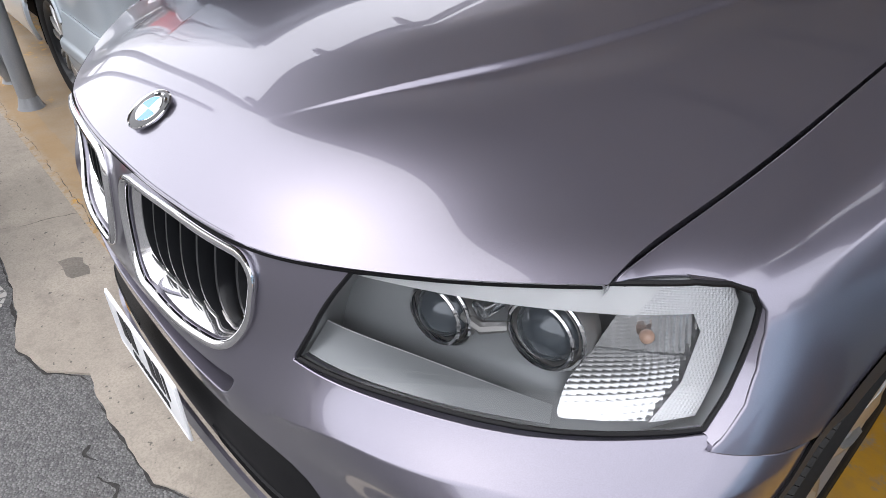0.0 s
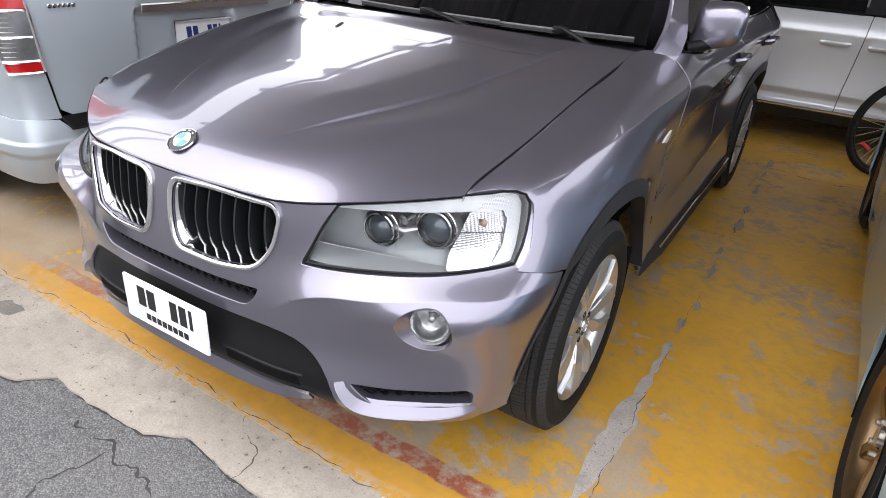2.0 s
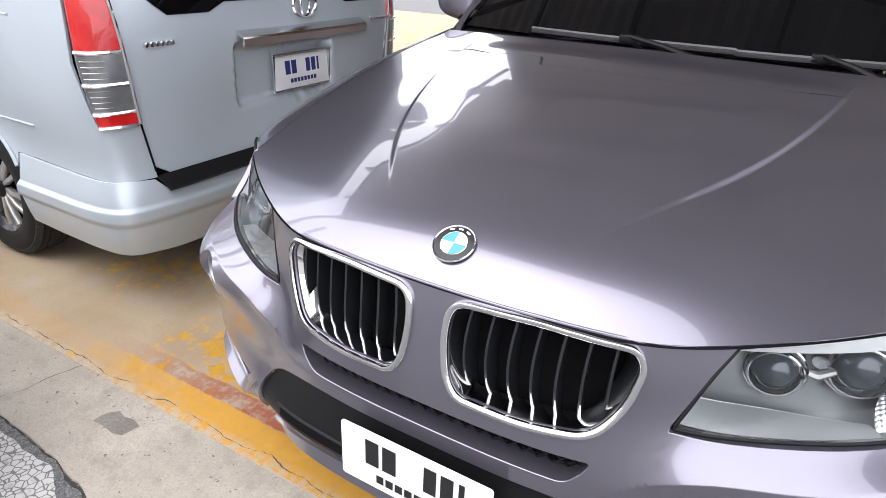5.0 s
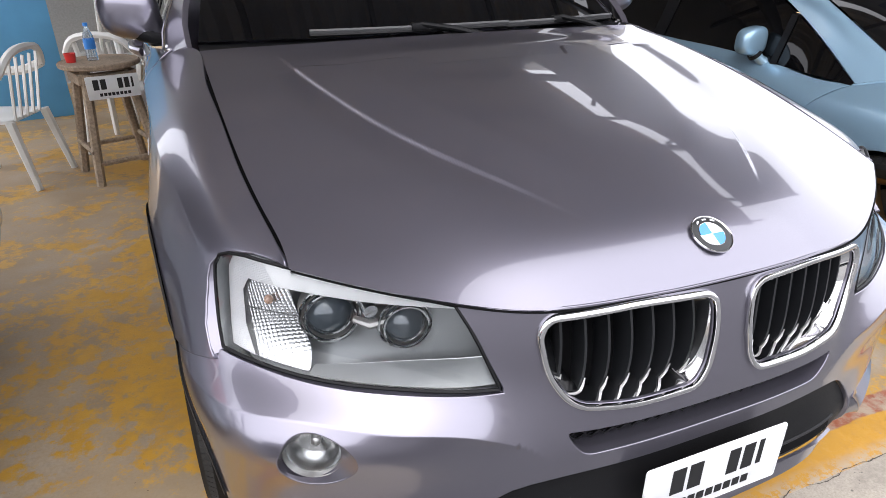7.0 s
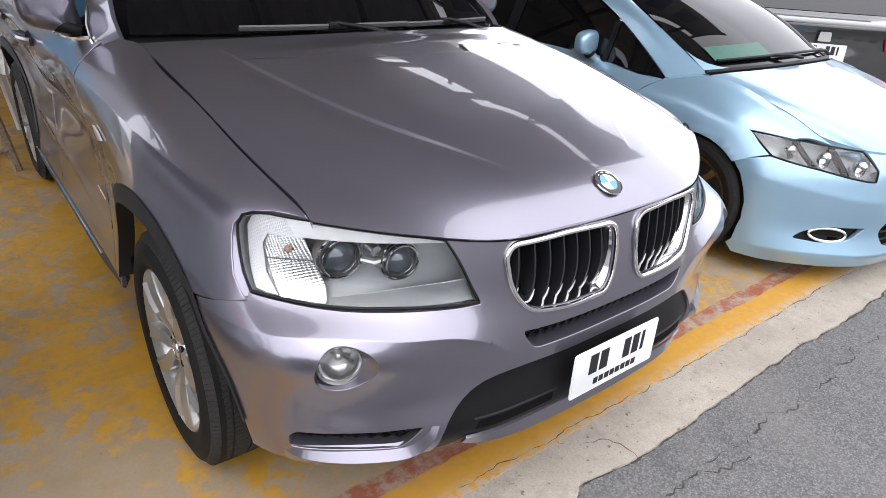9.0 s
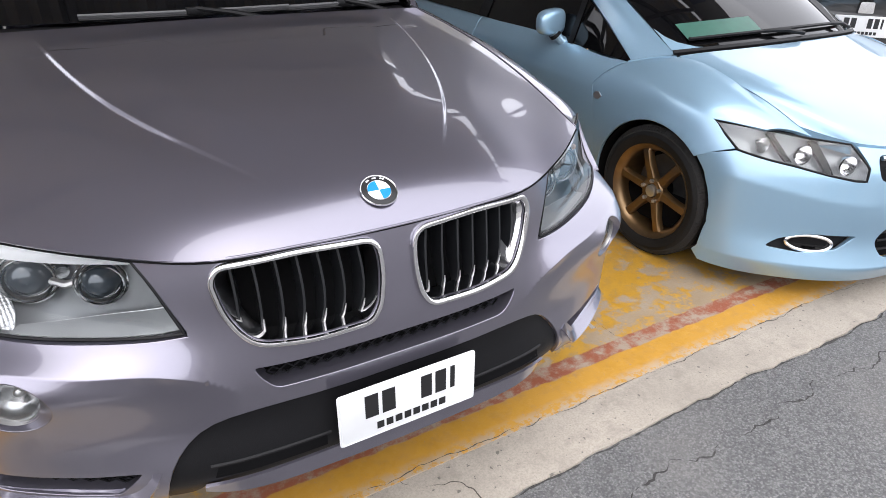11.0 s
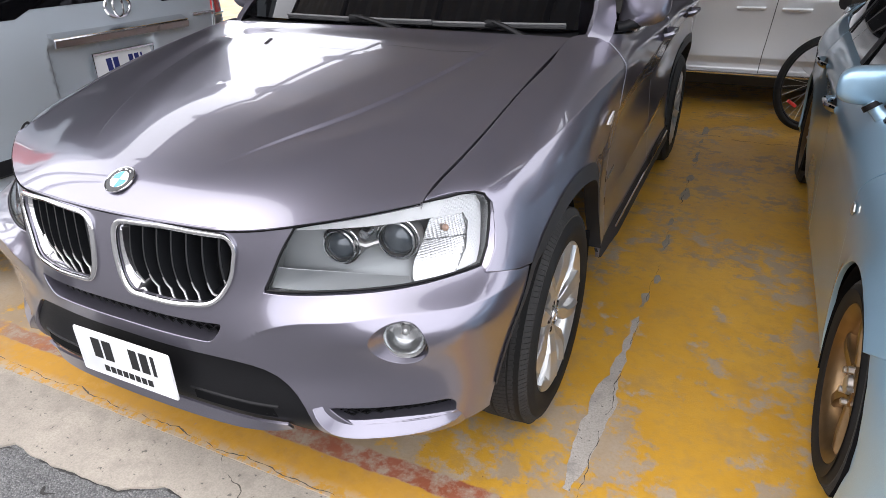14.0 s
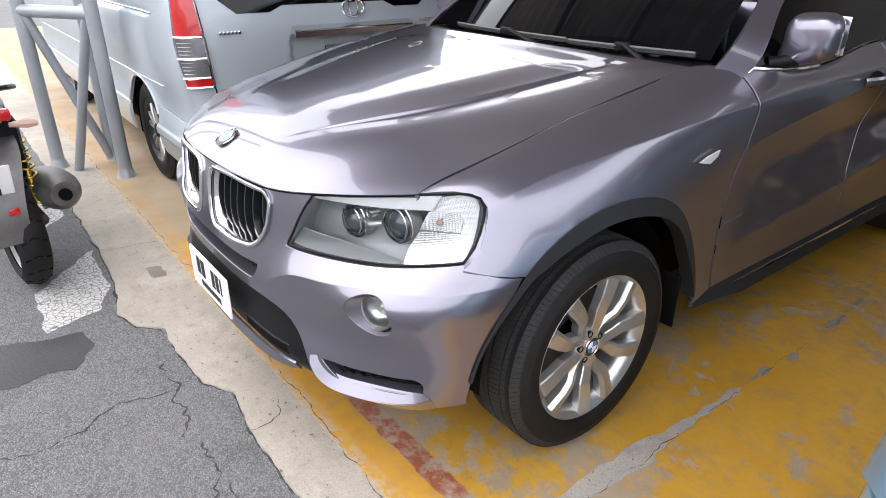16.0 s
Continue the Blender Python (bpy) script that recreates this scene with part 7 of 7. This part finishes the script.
    V[:, 1] -= .012 * np.exp(-np.abs(V[:, 2] - .905) / .03)
    V[:, 1] += .03 * smooth(.46, .40, V[:, 2]) * smooth(.30, .36, V[:, 2])
    return V


def mp(name, o, mat, label="", lip=.012):
    d = sheet(o, [], mflank, .03, 1, lip)
    if np.mean(d[2][:, 1]) > 0:
        d = sheet(o, [], mflank, .03, -1, lip)
    return sheet_part(name, d, mat, mpv, label)


mseam = lambda x0: [(x0, .001), (x0 - .01, .2), (x0 - .03, .4), (x0 - .05, .6), (x0 - .06, .83)]
cuts = [-.85, .35, 1.47, 2.55, 3.55]
for a, b_ in zip(cuts, cuts[1:]):
    L, R = [(x + .005, k) for x, k in mseam(a)], [(x - .005, k) for x, k in mseam(b_)]
    dd = mp("door" if a in (.35, 1.47) else "body_panel", L + R[::-1], MPV_PAINT)
    if a in (.35, 1.47):
        h = [(b_ - .30, MYS - .01, .85), (b_ - .27, MYS - .035, .852), (b_ - .20, MYS - .04, .853), (b_ - .13, MYS - .036, .853), (b_ - .10, MYS - .01, .852)] if a < 1 else [(a + .04, MYS - .01, .845), (a + .07, MYS - .035, .847), (a + .14, MYS - .04, .848), (a + .21, MYS - .036, .848), (a + .24, MYS - .01, .847)]
        part("handle", tube(curve_pts(h, 10), .014, 8, flat=1.4), MPV_PAINT, dd)
part("sill_strip", tube([(x, MYS - .012, .318) for x in np.linspace(-.6, 3.4, 10)], .012, 6), CHROME, mpv, "bright sill moulding")
part("sill", strip([(x, MYS + .01, .31) for x in (-.7, 3.5)], [(x, MYS + .08, .22) for x in (-.7, 3.5)], .02), TRIM, mpv)
for a, b_ in ((-.6, .30), (.42, 1.40), (1.54, 2.50)):
    part("side_window", strip([(a + .05, MYS + .27, 1.52), (b_ - .02, MYS + .27, 1.52)], [(a, MYS + .085, 1.085), (b_, MYS + .085, 1.085)], .006), GLASS_DARK, mpv, "dark side glass")
    part("window_strip", tube([(a, MYS + .07, 1.08), (b_, MYS + .07, 1.08)], .012, 6), BLACK_PLASTIC, mpv)
for x in (.36, 1.47):
    part("door_pillar", strip([(x - .06, MYS + .078, 1.085), (x + .06, MYS + .078, 1.085)], [(x - .05, MYS + .265, 1.52), (x + .07, MYS + .265, 1.52)], .01), BLACK_PLASTIC, mpv)
part("roof", box(-.4, 3.2, MYS + .25, MYS + 1.5, 1.52, 1.66, .06), MPV_PAINT, mpv)
part("underbody", box(-.7, 3.4, MYS + .06, MYS + 1.6, .2, 1.05, .03), DARK, mpv)
for x in (-.35, 2.95):
    m = Matrix.Translation((x, MYS + .04, .31)) @ pose(0, 0, 0, 0, 0, -90)
    wheel(mpv, m, .31, .20, .19, ten_spokes, SATIN, plain_cap)

# ---- bicycle behind the saloon ----
bike = thing("bicycle", "bicycle with black tyres and red spoke reflectors", "bicycle", at=pose(1.84, 4.80, .365, 0, 0, 35))
SPOKE = material("spoke_steel", (.55, .55, .55), .3, .9, blotch=.1)
RED_PL = material("red_plastic", (.65, .03, .03), .3, 0, .4, blotch=.1)
for x0 in (0.0, 1.02):
    wl = new("wheel")
    wl.parent = bike
    mt = Matrix.Translation((x0, 0, 0))
    part("tyre", moved(merge(tube([(.342 * math.cos(t), 0, .342 * math.sin(t)) for t in np.linspace(0, 2 * math.pi, 56, endpoint=False)], .024, 10, closed=True)), mt), RUBBER, wl)
    part("rim", moved(tube([(.312 * math.cos(t), 0, .312 * math.sin(t)) for t in np.linspace(0, 2 * math.pi, 56, endpoint=False)], .011, 8, closed=True), mt), BLACK_PLASTIC, wl)
    part("hub", moved(tube([(0, -.05, 0), (0, .05, 0)], .02, 12), mt), SPOKE, wl)
    for i in range(28):
        a = 2 * math.pi * i / 28
        o = a + (.5 if i % 4 < 2 else -.5)
        part("spoke", moved(tube([(.02 * math.cos(o), (.03 if i % 2 else -.03), .02 * math.sin(o)), (.305 * math.cos(a), 0, .305 * math.sin(a))], .0016, 4, cap=False), mt), SPOKE, wl)
    for a in (3.75, 0.6):
        c, s = math.cos(a), math.sin(a)
        part("reflector", moved(box(-.045, .045, -.010, .010, -.012, .012, .004), mt @ Matrix.Translation((.235 * c, -.01, .235 * s)) @ Matrix.Rotation(-a + 1.2, 4, "Y")), RED_PL, wl, "red spoke reflector")
for a, b_ in (((0, 0, 0), (.18, 0, .50)), ((.0, .04, 0), (.43, .0, -.06)), ((.18, 0, .50), (.72, 0, .52)), ((.43, 0, -.06), (.70, 0, .44)), ((.43, 0, -.06), (.16, 0, .58)), ((.70, 0, .46), (1.02, 0, 0)), ((.70, 0, .46), (.66, 0, .68))):
    part("frame_tube", tube([a, b_], .017, 8), BLACK_PAINT, bike)
part("saddle", tube([(.06, 0, .60), (.16, 0, .61), (.32, 0, .60)], [.06, .05, .02], 10, flat=1.2), BLACK_PLASTIC, bike)
part("handlebar", tube([(.66, -.28, .70), (.66, 0, .68), (.66, .28, .70)], .014, 8), BLACK_PAINT, bike)
part("kickstand", tube([(.0, -.05, -.02), (.08, -.16, -.36)], .010, 6), BLACK_PAINT, bike)

# ---- black saloon's tail further along ----
tail = thing("saloon", "black saloon seen from its tail with red lamps", "car", at=pose(4.16, 1.42, 0, 0, 0, -56))
TX = [-.90, -.75, -.4, 0, .4, .75, .90]
tz = [(.05, .30), (-.02, .45), (0, .60), (.03, .80), (.05, .98), (.10, 1.06), (.45, 1.10)]
tn = Net(list(range(7)), list(range(7)), [[(x, y + .20 * (abs(x) / .9) ** 3, z) for x in TX] for y, z in tz])
V, Fc, Nn = grid_sheet(lambda u, v: tn(u, v), np.linspace(0, 6, 40), np.linspace(0, 6, 50), 1)
if np.mean(Nn[:, 1]) > 0:
    Fc, Nn = [f[::-1] for f in Fc], -Nn
sheet_part("boot", (V, Fc, Nn), BLACK_PAINT, tail)
for side in (1, -1):
    part("body_side", strip([(side * .90, .2, 1.06), (side * .92, 3.6, 1.0)], [(side * .91, .2, .25), (side * .93, 3.6, .25)], .02), BLACK_PAINT, tail)
    lm = [tuple(tn([3 + side * u], [v])[0] + np.array((0, -.008, 0))) for u, v in ((1.05, 3.9), (2.2, 4.0), (2.75, 4.0), (2.75, 3.3), (2.2, 3.25), (1.1, 3.4))]
    bm = bmesh.new()
    bm.faces.new([bm.verts.new(p) for p in lm])
    bm.normal_update()
    bmesh.ops.solidify(bm, geom=bm.faces[:], thickness=.015)
    part("tail_light", bm, RED_LENS, tail, "red tail lamp")
    lm = [tuple(tn([3 + side * u], [v])[0] + np.array((0, -.012, 0))) for u, v in ((1.4, 3.35), (2.75, 3.25), (2.7, 2.95), (1.6, 3.1))]
    bm = bmesh.new()
    bm.faces.new([bm.verts.new(p) for p in lm])
    part("reversing_light", bm, REFLECTOR, tail, "clear reversing lamp")
part("badge", moved(prism(rounded([(-.045, -.035), (.045, -.035), (.04, .035), (-.04, .035)], .01, 3), .01), Matrix.Translation((0, -.005, .955)) @ pose(0, 0, 0, 84, 0, 0)), CHROME, tail, "chrome maker's badge")
number_plate(tail, .34, .13, Matrix.Translation((0, -.012, .84)) @ pose(0, 0, 0, 86, 0, 0), BLACK_INK, PLATE)
part("rear_window", strip([(-.65, .55, 1.10), (.65, .55, 1.10)], [(-.55, 1.2, 1.42), (.55, 1.2, 1.42)], .01), GLASS_DARK, tail)
part("roof", box(-.6, .6, 1.15, 2.4, 1.40, 1.45, .02), BLACK_PAINT, tail)
part("underbody", box(-.8, .8, .3, 3.5, .2, 1.0, .05), DARK, tail)
for s in (1, -1):
    for y in (.85, 3.0):
        wheel(tail, Matrix.Translation((s * .86, y, .315)) @ pose(0, 0, 0, 0, 0, 0 if s > 0 else 180), .315, .21, .2, ten_spokes, SATIN, plain_cap)

# ---- steel posts with braces ----
POST = material("grey_painted_steel", (.33, .35, .37), .45, .3, .2, grain=.05, blotch=.12, blotch_scale=4, bump_=.1, bump_scale=60)
frame_ = thing("post_frame", "grey painted steel post frame with diagonal braces on the apron", "post")
for x, y in ((-2.84, .33), (-3.37, -.01), (-3.33, .36)):
    part("post", tube([(x, y, -.01), (x, y, 3.3)], .045, 16), POST, frame_)
    part("foot", tube([(x, y, -.008), (x, y, .012), (x, y, .06)], [.072, .060, .047], 16), POST, frame_)
part("cross_bar", tube([(-2.84, .33, 1.09), (-3.37, -.01, 1.09)], .042, 14), POST, frame_)
part("brace", tube([(-3.20, .09, 0), (-2.90, .30, 1.06)], .032, 12), POST, frame_)
part("brace", tube([(-3.34, .01, 1.06), (-3.31, .34, 0.02)], .032, 12), POST, frame_)
part("cross_bar", tube([(-2.84, .33, 1.09), (-3.33, .36, 1.09)], .035, 14), POST, frame_)

# ---- motorcycle at the apron's edge ----
moto = thing("motorcycle", "dark motorcycle seen from behind with a grey silencer", "motorcycle", at=pose(-1.45, -.425, 0, 0, 0, 6))
MBLUE = material("dark_blue_plastic", (.012, .014, .05), .25, 0, .8, blotch=.1)
GOLD = material("gold_anodised", (.55, .38, .08), .3, .9, blotch=.1)
MGREY = material("dull_grey_metal", (.16, .155, .15), .45, .6, grain=.1, blotch=.15, blotch_scale=12)
m0 = Matrix.Translation((0, 0, .285)) @ pose(0, 0, 0, 0, 0, 90)
part("tyre", moved(lathe([(-.05, .20), (-.065, .235), (-.05, .268), (-.025, .283), (0, .287), (.025, .283), (.05, .268), (.065, .235), (.05, .20)], 56), m0), RUBBER, moto, "black rubber tyre with worn tread")
for i in range(20):
    a = 2 * math.pi * i / 20
    part("tread_groove", moved(tube([(-.05, .0, .270), (.0, .03, .2865), (.05, .0, .270)], .004, 4), m0 @ Matrix.Rotation(a, 4, "X")), DARK, moto)
part("rim", moved(lathe([(-.045, .20), (-.03, .185), (.03, .185), (.045, .20)], 40), m0), BLACK_PAINT, moto)
for i in range(5):
    part("spoke", moved(box(-.02, .02, -.015, .015, .03, .19, .004), m0 @ Matrix.Rotation(2 * math.pi * i / 5, 4, "X")), BLACK_PAINT, moto)
part("swingarm", tube([(0.0, .10, .285), (-.45, .09, .33)], .03, 8), BLACK_PAINT, moto)
sil = part("silencer", tube(curve_pts([(.10, .20, .42), (.0, .195, .42), (-.22, .17, .39), (-.40, .14, .33)], 14), [.060, .088, .096, .098, .098, .098, .096, .094, .09, .086, .078, .066, .055, .045], 20), MGREY, moto, "dull grey metal silencer")
part("outlet", tube([(.09, .20, .42), (.125, .20, .422)], .028, 14), DARK, sil)
part("bracket", tube([(-.02, .12, .34), (-.02, .20, .36)], .012, 6), BLACK_PAINT, moto)
sh = part("shock_absorber", tube([(-.02, .11, .36), (-.12, .10, .66)], .018, 10), GOLD, moto, "gold shock absorber")
for i in range(8):
    t = i / 8 + .06
    c = (-.02 - .10 * t, .11 - .01 * t, .36 + .30 * t)
    part("coil", tube([(c[0] + .034 * math.cos(q), c[1] + .034 * math.sin(q), c[2] + .012 * math.sin(q / 2)) for q in np.linspace(0, 2 * math.pi, 14, endpoint=False)], .006, 5, closed=True), GOLD, sh)
part("mudguard", strip(curve_pts([(.27, -.13, .30), (.24, -.13, .50), (.10, -.12, .64), (-.15, -.10, .70)], 14), curve_pts([(.26, .00, .30), (.24, .02, .50), (.10, .07, .64), (-.15, .09, .70)], 14), .01), MGREY, moto)
bd = bmesh.new()
bmesh.ops.create_uvsphere(bd, u_segments=24, v_segments=14, radius=1)
for v in bd.verts:
    x, y, z = v.co
    v.co = (-.35 + .50 * x, .13 * y * (1 - .3 * x), .78 + .13 * z + .06 * x)
part("tail_cowl", bd, MBLUE, moto, "dark blue plastic tail cowl")
part("seat", tube(curve_pts([(-.02, 0, .91), (-.4, 0, .90), (-.8, 0, .86)], 8), [.05, .09, .11, .12, .12, .12, .11, .09], 14), BLACK_PLASTIC, moto)
part("grab_rail", tube(curve_pts([(-.1, .13, .90), (.08, .10, .93), (.12, 0, .935), (.08, -.10, .93), (-.1, -.13, .90)], 14), .012, 8), BLACK_PAINT, moto)
bm = box(.10, .14, -.07, .07, .80, .85, .01)
part("tail_light", bm, RED_LENS, moto)
for s in (1, -1):
    part("indicator", tube([(.08, s * .06, .77), (.09, s * .13, .77), (.09, s * .17, .765)], [.01, .022, .012], 8), AMBER, moto, "orange indicator")
number_plate(moto, .22, .17, Matrix.Translation((.25, -.12, .57)) @ pose(0, 0, 0, 0, 15, 0) @ pose(0, 0, 0, 90, 0, 90), BLACK_INK, [(-.08, -.05, .02, .06), (-.04, -.01, .02, .06), (.02, .05, .02, .06), (-.07, -.04, -.06, -.02), (-.02, .01, -.06, -.02), (.03, .06, -.06, -.02)])
part("reflector", box(.268, .278, -.06, -.02, .43, .46, .003), RED_LENS, moto)
part("side_cover", box(-.62, -.04, -.12, .125, .40, .80, .06), BLACK_PLASTIC, moto, "black plastic side cover")
part("engine", box(-.85, -.45, -.14, .14, .22, .55, .05), MGREY, moto)
part("chain_guard", box(-.5, .02, -.13, -.10, .30, .36, .01), BLACK_PLASTIC, moto)
mw = Matrix.Translation((-1.28, 0, .285)) @ pose(0, 0, 0, 0, 0, 90)
part("front_tyre", moved(lathe([(-.04, .20), (-.05, .24), (0, .287), (.05, .24), (.04, .20), (0, .05), (-.04, .20)], 40), mw), RUBBER, moto)
part("fork", tube([(-1.28, .08, .285), (-1.12, .08, .95)], .025, 8), MGREY, moto)
part("front_cowl", box(-1.25, -.75, -.12, .12, .6, 1.0, .06), MBLUE, moto)
part("handlebar", tube([(-1.08, -.32, 1.03), (-1.10, 0, .99), (-1.08, .32, 1.03)], .014, 8), BLACK_PAINT, moto)

# ---- stool and chairs at the back of the next bay ----
WOOD = material("worn_grey_wood", (.30, .23, .165), .75, grain=.25, grain_scale=60, blotch=.25, blotch_scale=6, bump_=.3, bump_scale=80)
WHITE_CH = material("white_plastic_chair", (.68, .68, .66), .45, blotch=.08, blotch_scale=5)
stool = thing("stool", "worn round wooden stool with a number plate nailed to it", "stool", at=pose(-1.28, 4.02, 0, 0, 0, 18))
part("seat_top", merge(lathe([(.715, .0005), (.715, .225), (.722, .238), (.742, .240), (.750, .232), (.750, .0005)], 36, "z")), WOOD, stool)
for sx, sy in ((1, 1), (1, -1), (-1, 1), (-1, -1)):
    part("leg", tube([(sx * .12, sy * .12, .72), (sx * .20, sy * .20, 0)], [.03, .028], 6), WOOD, stool)
for a, b_ in (((-.19, -.19, .14), (.19, -.19, .14)), ((-.19, .19, .18), (.19, .19, .18)), ((.19, -.19, .22), (.19, .19, .22)), ((-.19, -.19, .22), (-.19, .19, .22))):
    part("rail", tube([a, b_], .018, 6), WOOD, stool)
for a, b_ in (((-.14, -.14, .66), (.14, -.14, .66)), ((.14, -.14, .66), (.14, .14, .66)), ((-.14, -.14, .66), (-.14, .14, .66))):
    part("apron", tube([a, b_], [.045, .045], 4), WOOD, stool)
number_plate(stool, .30, .14, Matrix.Translation((.0, -.215, .615)) @ pose(0, 0, 0, 90, 0, -6), BLACK_INK, PLATE)


def plastic_chair(at, turn):
    ch = thing("plastic_chair", "white plastic armchair standing on the floor", "chair", "plastic chairs", at=pose(*at, 0, 0, turn))
    part("seat", moved(prism(rounded([(-.22, -.22), (.22, -.22), (.20, .2), (-.20, .2)], .05, 4), .02, bevel=.006), Matrix.Translation((0, 0, .42))), WHITE_CH, ch)
    for sx in (1, -1):
        part("leg", tube([(sx * .22, -.22, .43), (sx * .25, -.26, 0)], [.03, .022], 6), WHITE_CH, ch)
        part("leg", tube([(sx * .2, .2, .43), (sx * .23, .28, 0)], [.03, .022], 6), WHITE_CH, ch)
        part("arm", tube(curve_pts([(sx * .25, -.22, .42), (sx * .27, -.2, .63), (sx * .27, .05, .66), (sx * .24, .24, .72)], 12), .022, 6, flat=1.4), WHITE_CH, ch)
    for k in range(5):
        x = -.14 + k * .07
        part("back_slat", tube([(x, .20, .43), (x * 1.1, .27, .80)], .018, 5, flat=.5), WHITE_CH, ch)
    part("back_rail", tube(curve_pts([(-.24, .24, .72), (-.16, .28, .82), (0, .29, .85), (.16, .28, .82), (.24, .24, .72)], 14), .024, 6), WHITE_CH, ch)


plastic_chair((-1.22, 4.75, 0), 160)
plastic_chair((-.85, 5.9, 0), 60)
plastic_chair((-1.95, 4.15, 0), 250)
bottle = thing("water_bottle", "clear plastic water bottle with a blue cap on the stool", "bottle", at=Matrix.Translation((-1.31, 4.02, .75)))
PET = material("clear_plastic", (.75, .85, .95), .05, trans=.9, ior=1.2)
CAPB = material("blue_cap", (.05, .25, .7), .4, blotch=.05)
part("body", lathe([(0, .001), (0, .030), (.01, .033), (.10, .032), (.15, .030), (.19, .014), (.205, .012)], 24, "z"), PET, bottle)
part("cap", lathe([(.205, .014), (.225, .014), (.225, .001)], 16, "z"), CAPB, bottle)
part("wrapper", lathe([(.07, .0335), (.13, .0335)], 24, "z"), CAPB, bottle)
cup = thing("cup", "small red cup on the stool", "cup", at=Matrix.Translation((-1.43, 3.98, .75)))
part("body", lathe([(0, .001), (0, .028), (.055, .034), (.055, .030), (.01, .025)], 20, "z"), RED_PL, cup)
ladder = thing("step_ladder", "white metal step ladder leaning at the back", "ladder", at=pose(-1.15, 5.75, 0, 0, 0, 20))
for sx in (-.2, .2):
    part("rail", tube([(sx, -.35, 0), (sx * .8, 0, 1.6)], .022, 6), WHITE_CH, ladder)
    part("rail", tube([(sx, .35, 0), (sx * .8, 0, 1.6)], .018, 6), WHITE_CH, ladder)
for i in range(5):
    z = .28 * (i + 1)
    part("step", box(-.19, .19, -.37 + z * .22, -.29 + z * .22, z - .012, z + .012, .004), WHITE_CH, ladder)
BLUEB = material("blue_board", (.10, .32, .55), .6, blotch=.08)
board = thing("board", "pale blue board standing behind the chairs", "board", at=pose(-2.25, 5.9, 0, 0, 0, 8))
part("panel", box(-.5, .5, -.015, .015, 0.0, 1.9, .004), BLUEB, board)


# ---- the shelter over the parking bays; unseen wall and house added for reflections ----
ROOFM = material("grey_roof_sheet", (.42, .42, .43), .6, .2, blotch=.2, blotch_scale=1.2)
BEAM = material("dark_steel", (.07, .073, .08), .5, .3, blotch=.2)
WALLM = material("grey_rendered_wall", (.34, .34, .33), .85, grain=.08, grain_scale=50, blotch=.2, blotch_scale=.7, bump_=.2, bump_scale=30)
FACADE = material("pale_facade", (.55, .53, .5), .8, grain=.06, grain_scale=40, blotch=.12, blotch_scale=.5)


def corrugated(x0, x1, y0, y1, z0, z1, pitch=.2):
    bm = bmesh.new()
    n = int((x1 - x0) / pitch * 2)
    xs = np.linspace(x0, x1, n)
    a = [bm.verts.new((x, y0, z0 + (.03 if i % 2 else 0))) for i, x in enumerate(xs)]
    b_ = [bm.verts.new((x, y1, z1 + (.03 if i % 2 else 0))) for i, x in enumerate(xs)]
    for i in range(n - 1):
        bm.faces.new((a[i], a[i + 1], b_[i + 1], b_[i]))
    return bm


roof_ob = part("ceiling", corrugated(ROOF_X0, ROOF_X1, ROOF_Y0, 7.7, 4.3, 4.6), ROOFM, flat=True)
tagged(roof_ob, "grey corrugated shelter roof over the parking bays", "ceiling", kind="structure")
for i, y in enumerate((ROOF_Y0 + .15, 1.6, 3.0, 4.6, 6.2)):
    part("beam", box(ROOF_X0, ROOF_X1, y - .04, y + .04, 4.05, 4.22, .005), BEAM, roof_ob)
for x in np.arange(ROOF_X0 + .1, ROOF_X1, 1.5):
    part("rafter", box(x - .03, x + .03, ROOF_Y0, 7.7, 4.22, 4.30, .005), BEAM, roof_ob)
BANNER = material("grey_backlit_banner", (.30, .295, .285), .8, blotch=.12, blotch_scale=1.5)
BANNER_INK = material("faded_blue_print", (.13, .15, .22), .8, blotch=.15)
banner = thing("banner", "long pale printed banner hung under the shelter's edge", "banner")
part("sheet", box(4.16, 4.18, 1.3, 7.4, 2.96, 4.15, 0), BANNER, banner)
for i in range(9):
    part("print_bar", box(4.152, 4.158, 1.7 + i * .62, 2.08 + i * .62, 3.2, 3.85, 0), BANNER_INK, banner)
for y in (1.3, 3.3, 5.4, 7.4):
    part("strut", box(4.18, 4.22, y - .03, y + .03, 2.92, 4.32, 0), BEAM, banner)
# assumed wall, out of view, keeps low sky out of the bonnet's reflections
tagged(part("unseen_back_wall", box(-3.9, 6.1, 7.6, 7.8, -.02, 4.66, 0), WALLM), "unseen grey wall added behind the bays to block low sky", "wall", kind="structure")
for x in (-3.7, 4.1):
    part("shelter_post", box(x - .06, x + .06, 7.42, 7.54, 0, 4.5, .01), BEAM, roof_ob)
# unseen building, added only for the car fronts to reflect
added_house = thing("reflection_house", "unseen pale building added across the road for reflections", "building", at=Matrix.Translation((0, -16, 0)))
part("wall", box(-30, 30, -6, 0, -.02, 4.2, 0), FACADE, added_house)
part("roof", box(-30.3, 30.3, -6.3, .3, 4.2, 4.45, 0), ROOFM, added_house)
for i in range(16):
    x = -28 + i * 3.7
    wn = part("window", box(x, x + 1.8, -.05, .03, 1.0, 2.6, .01), GLASS_DARK, added_house)
    part("window_sill", box(x - .1, x + 1.9, -.02, .10, .92, 1.0, .01), FACADE, added_house)
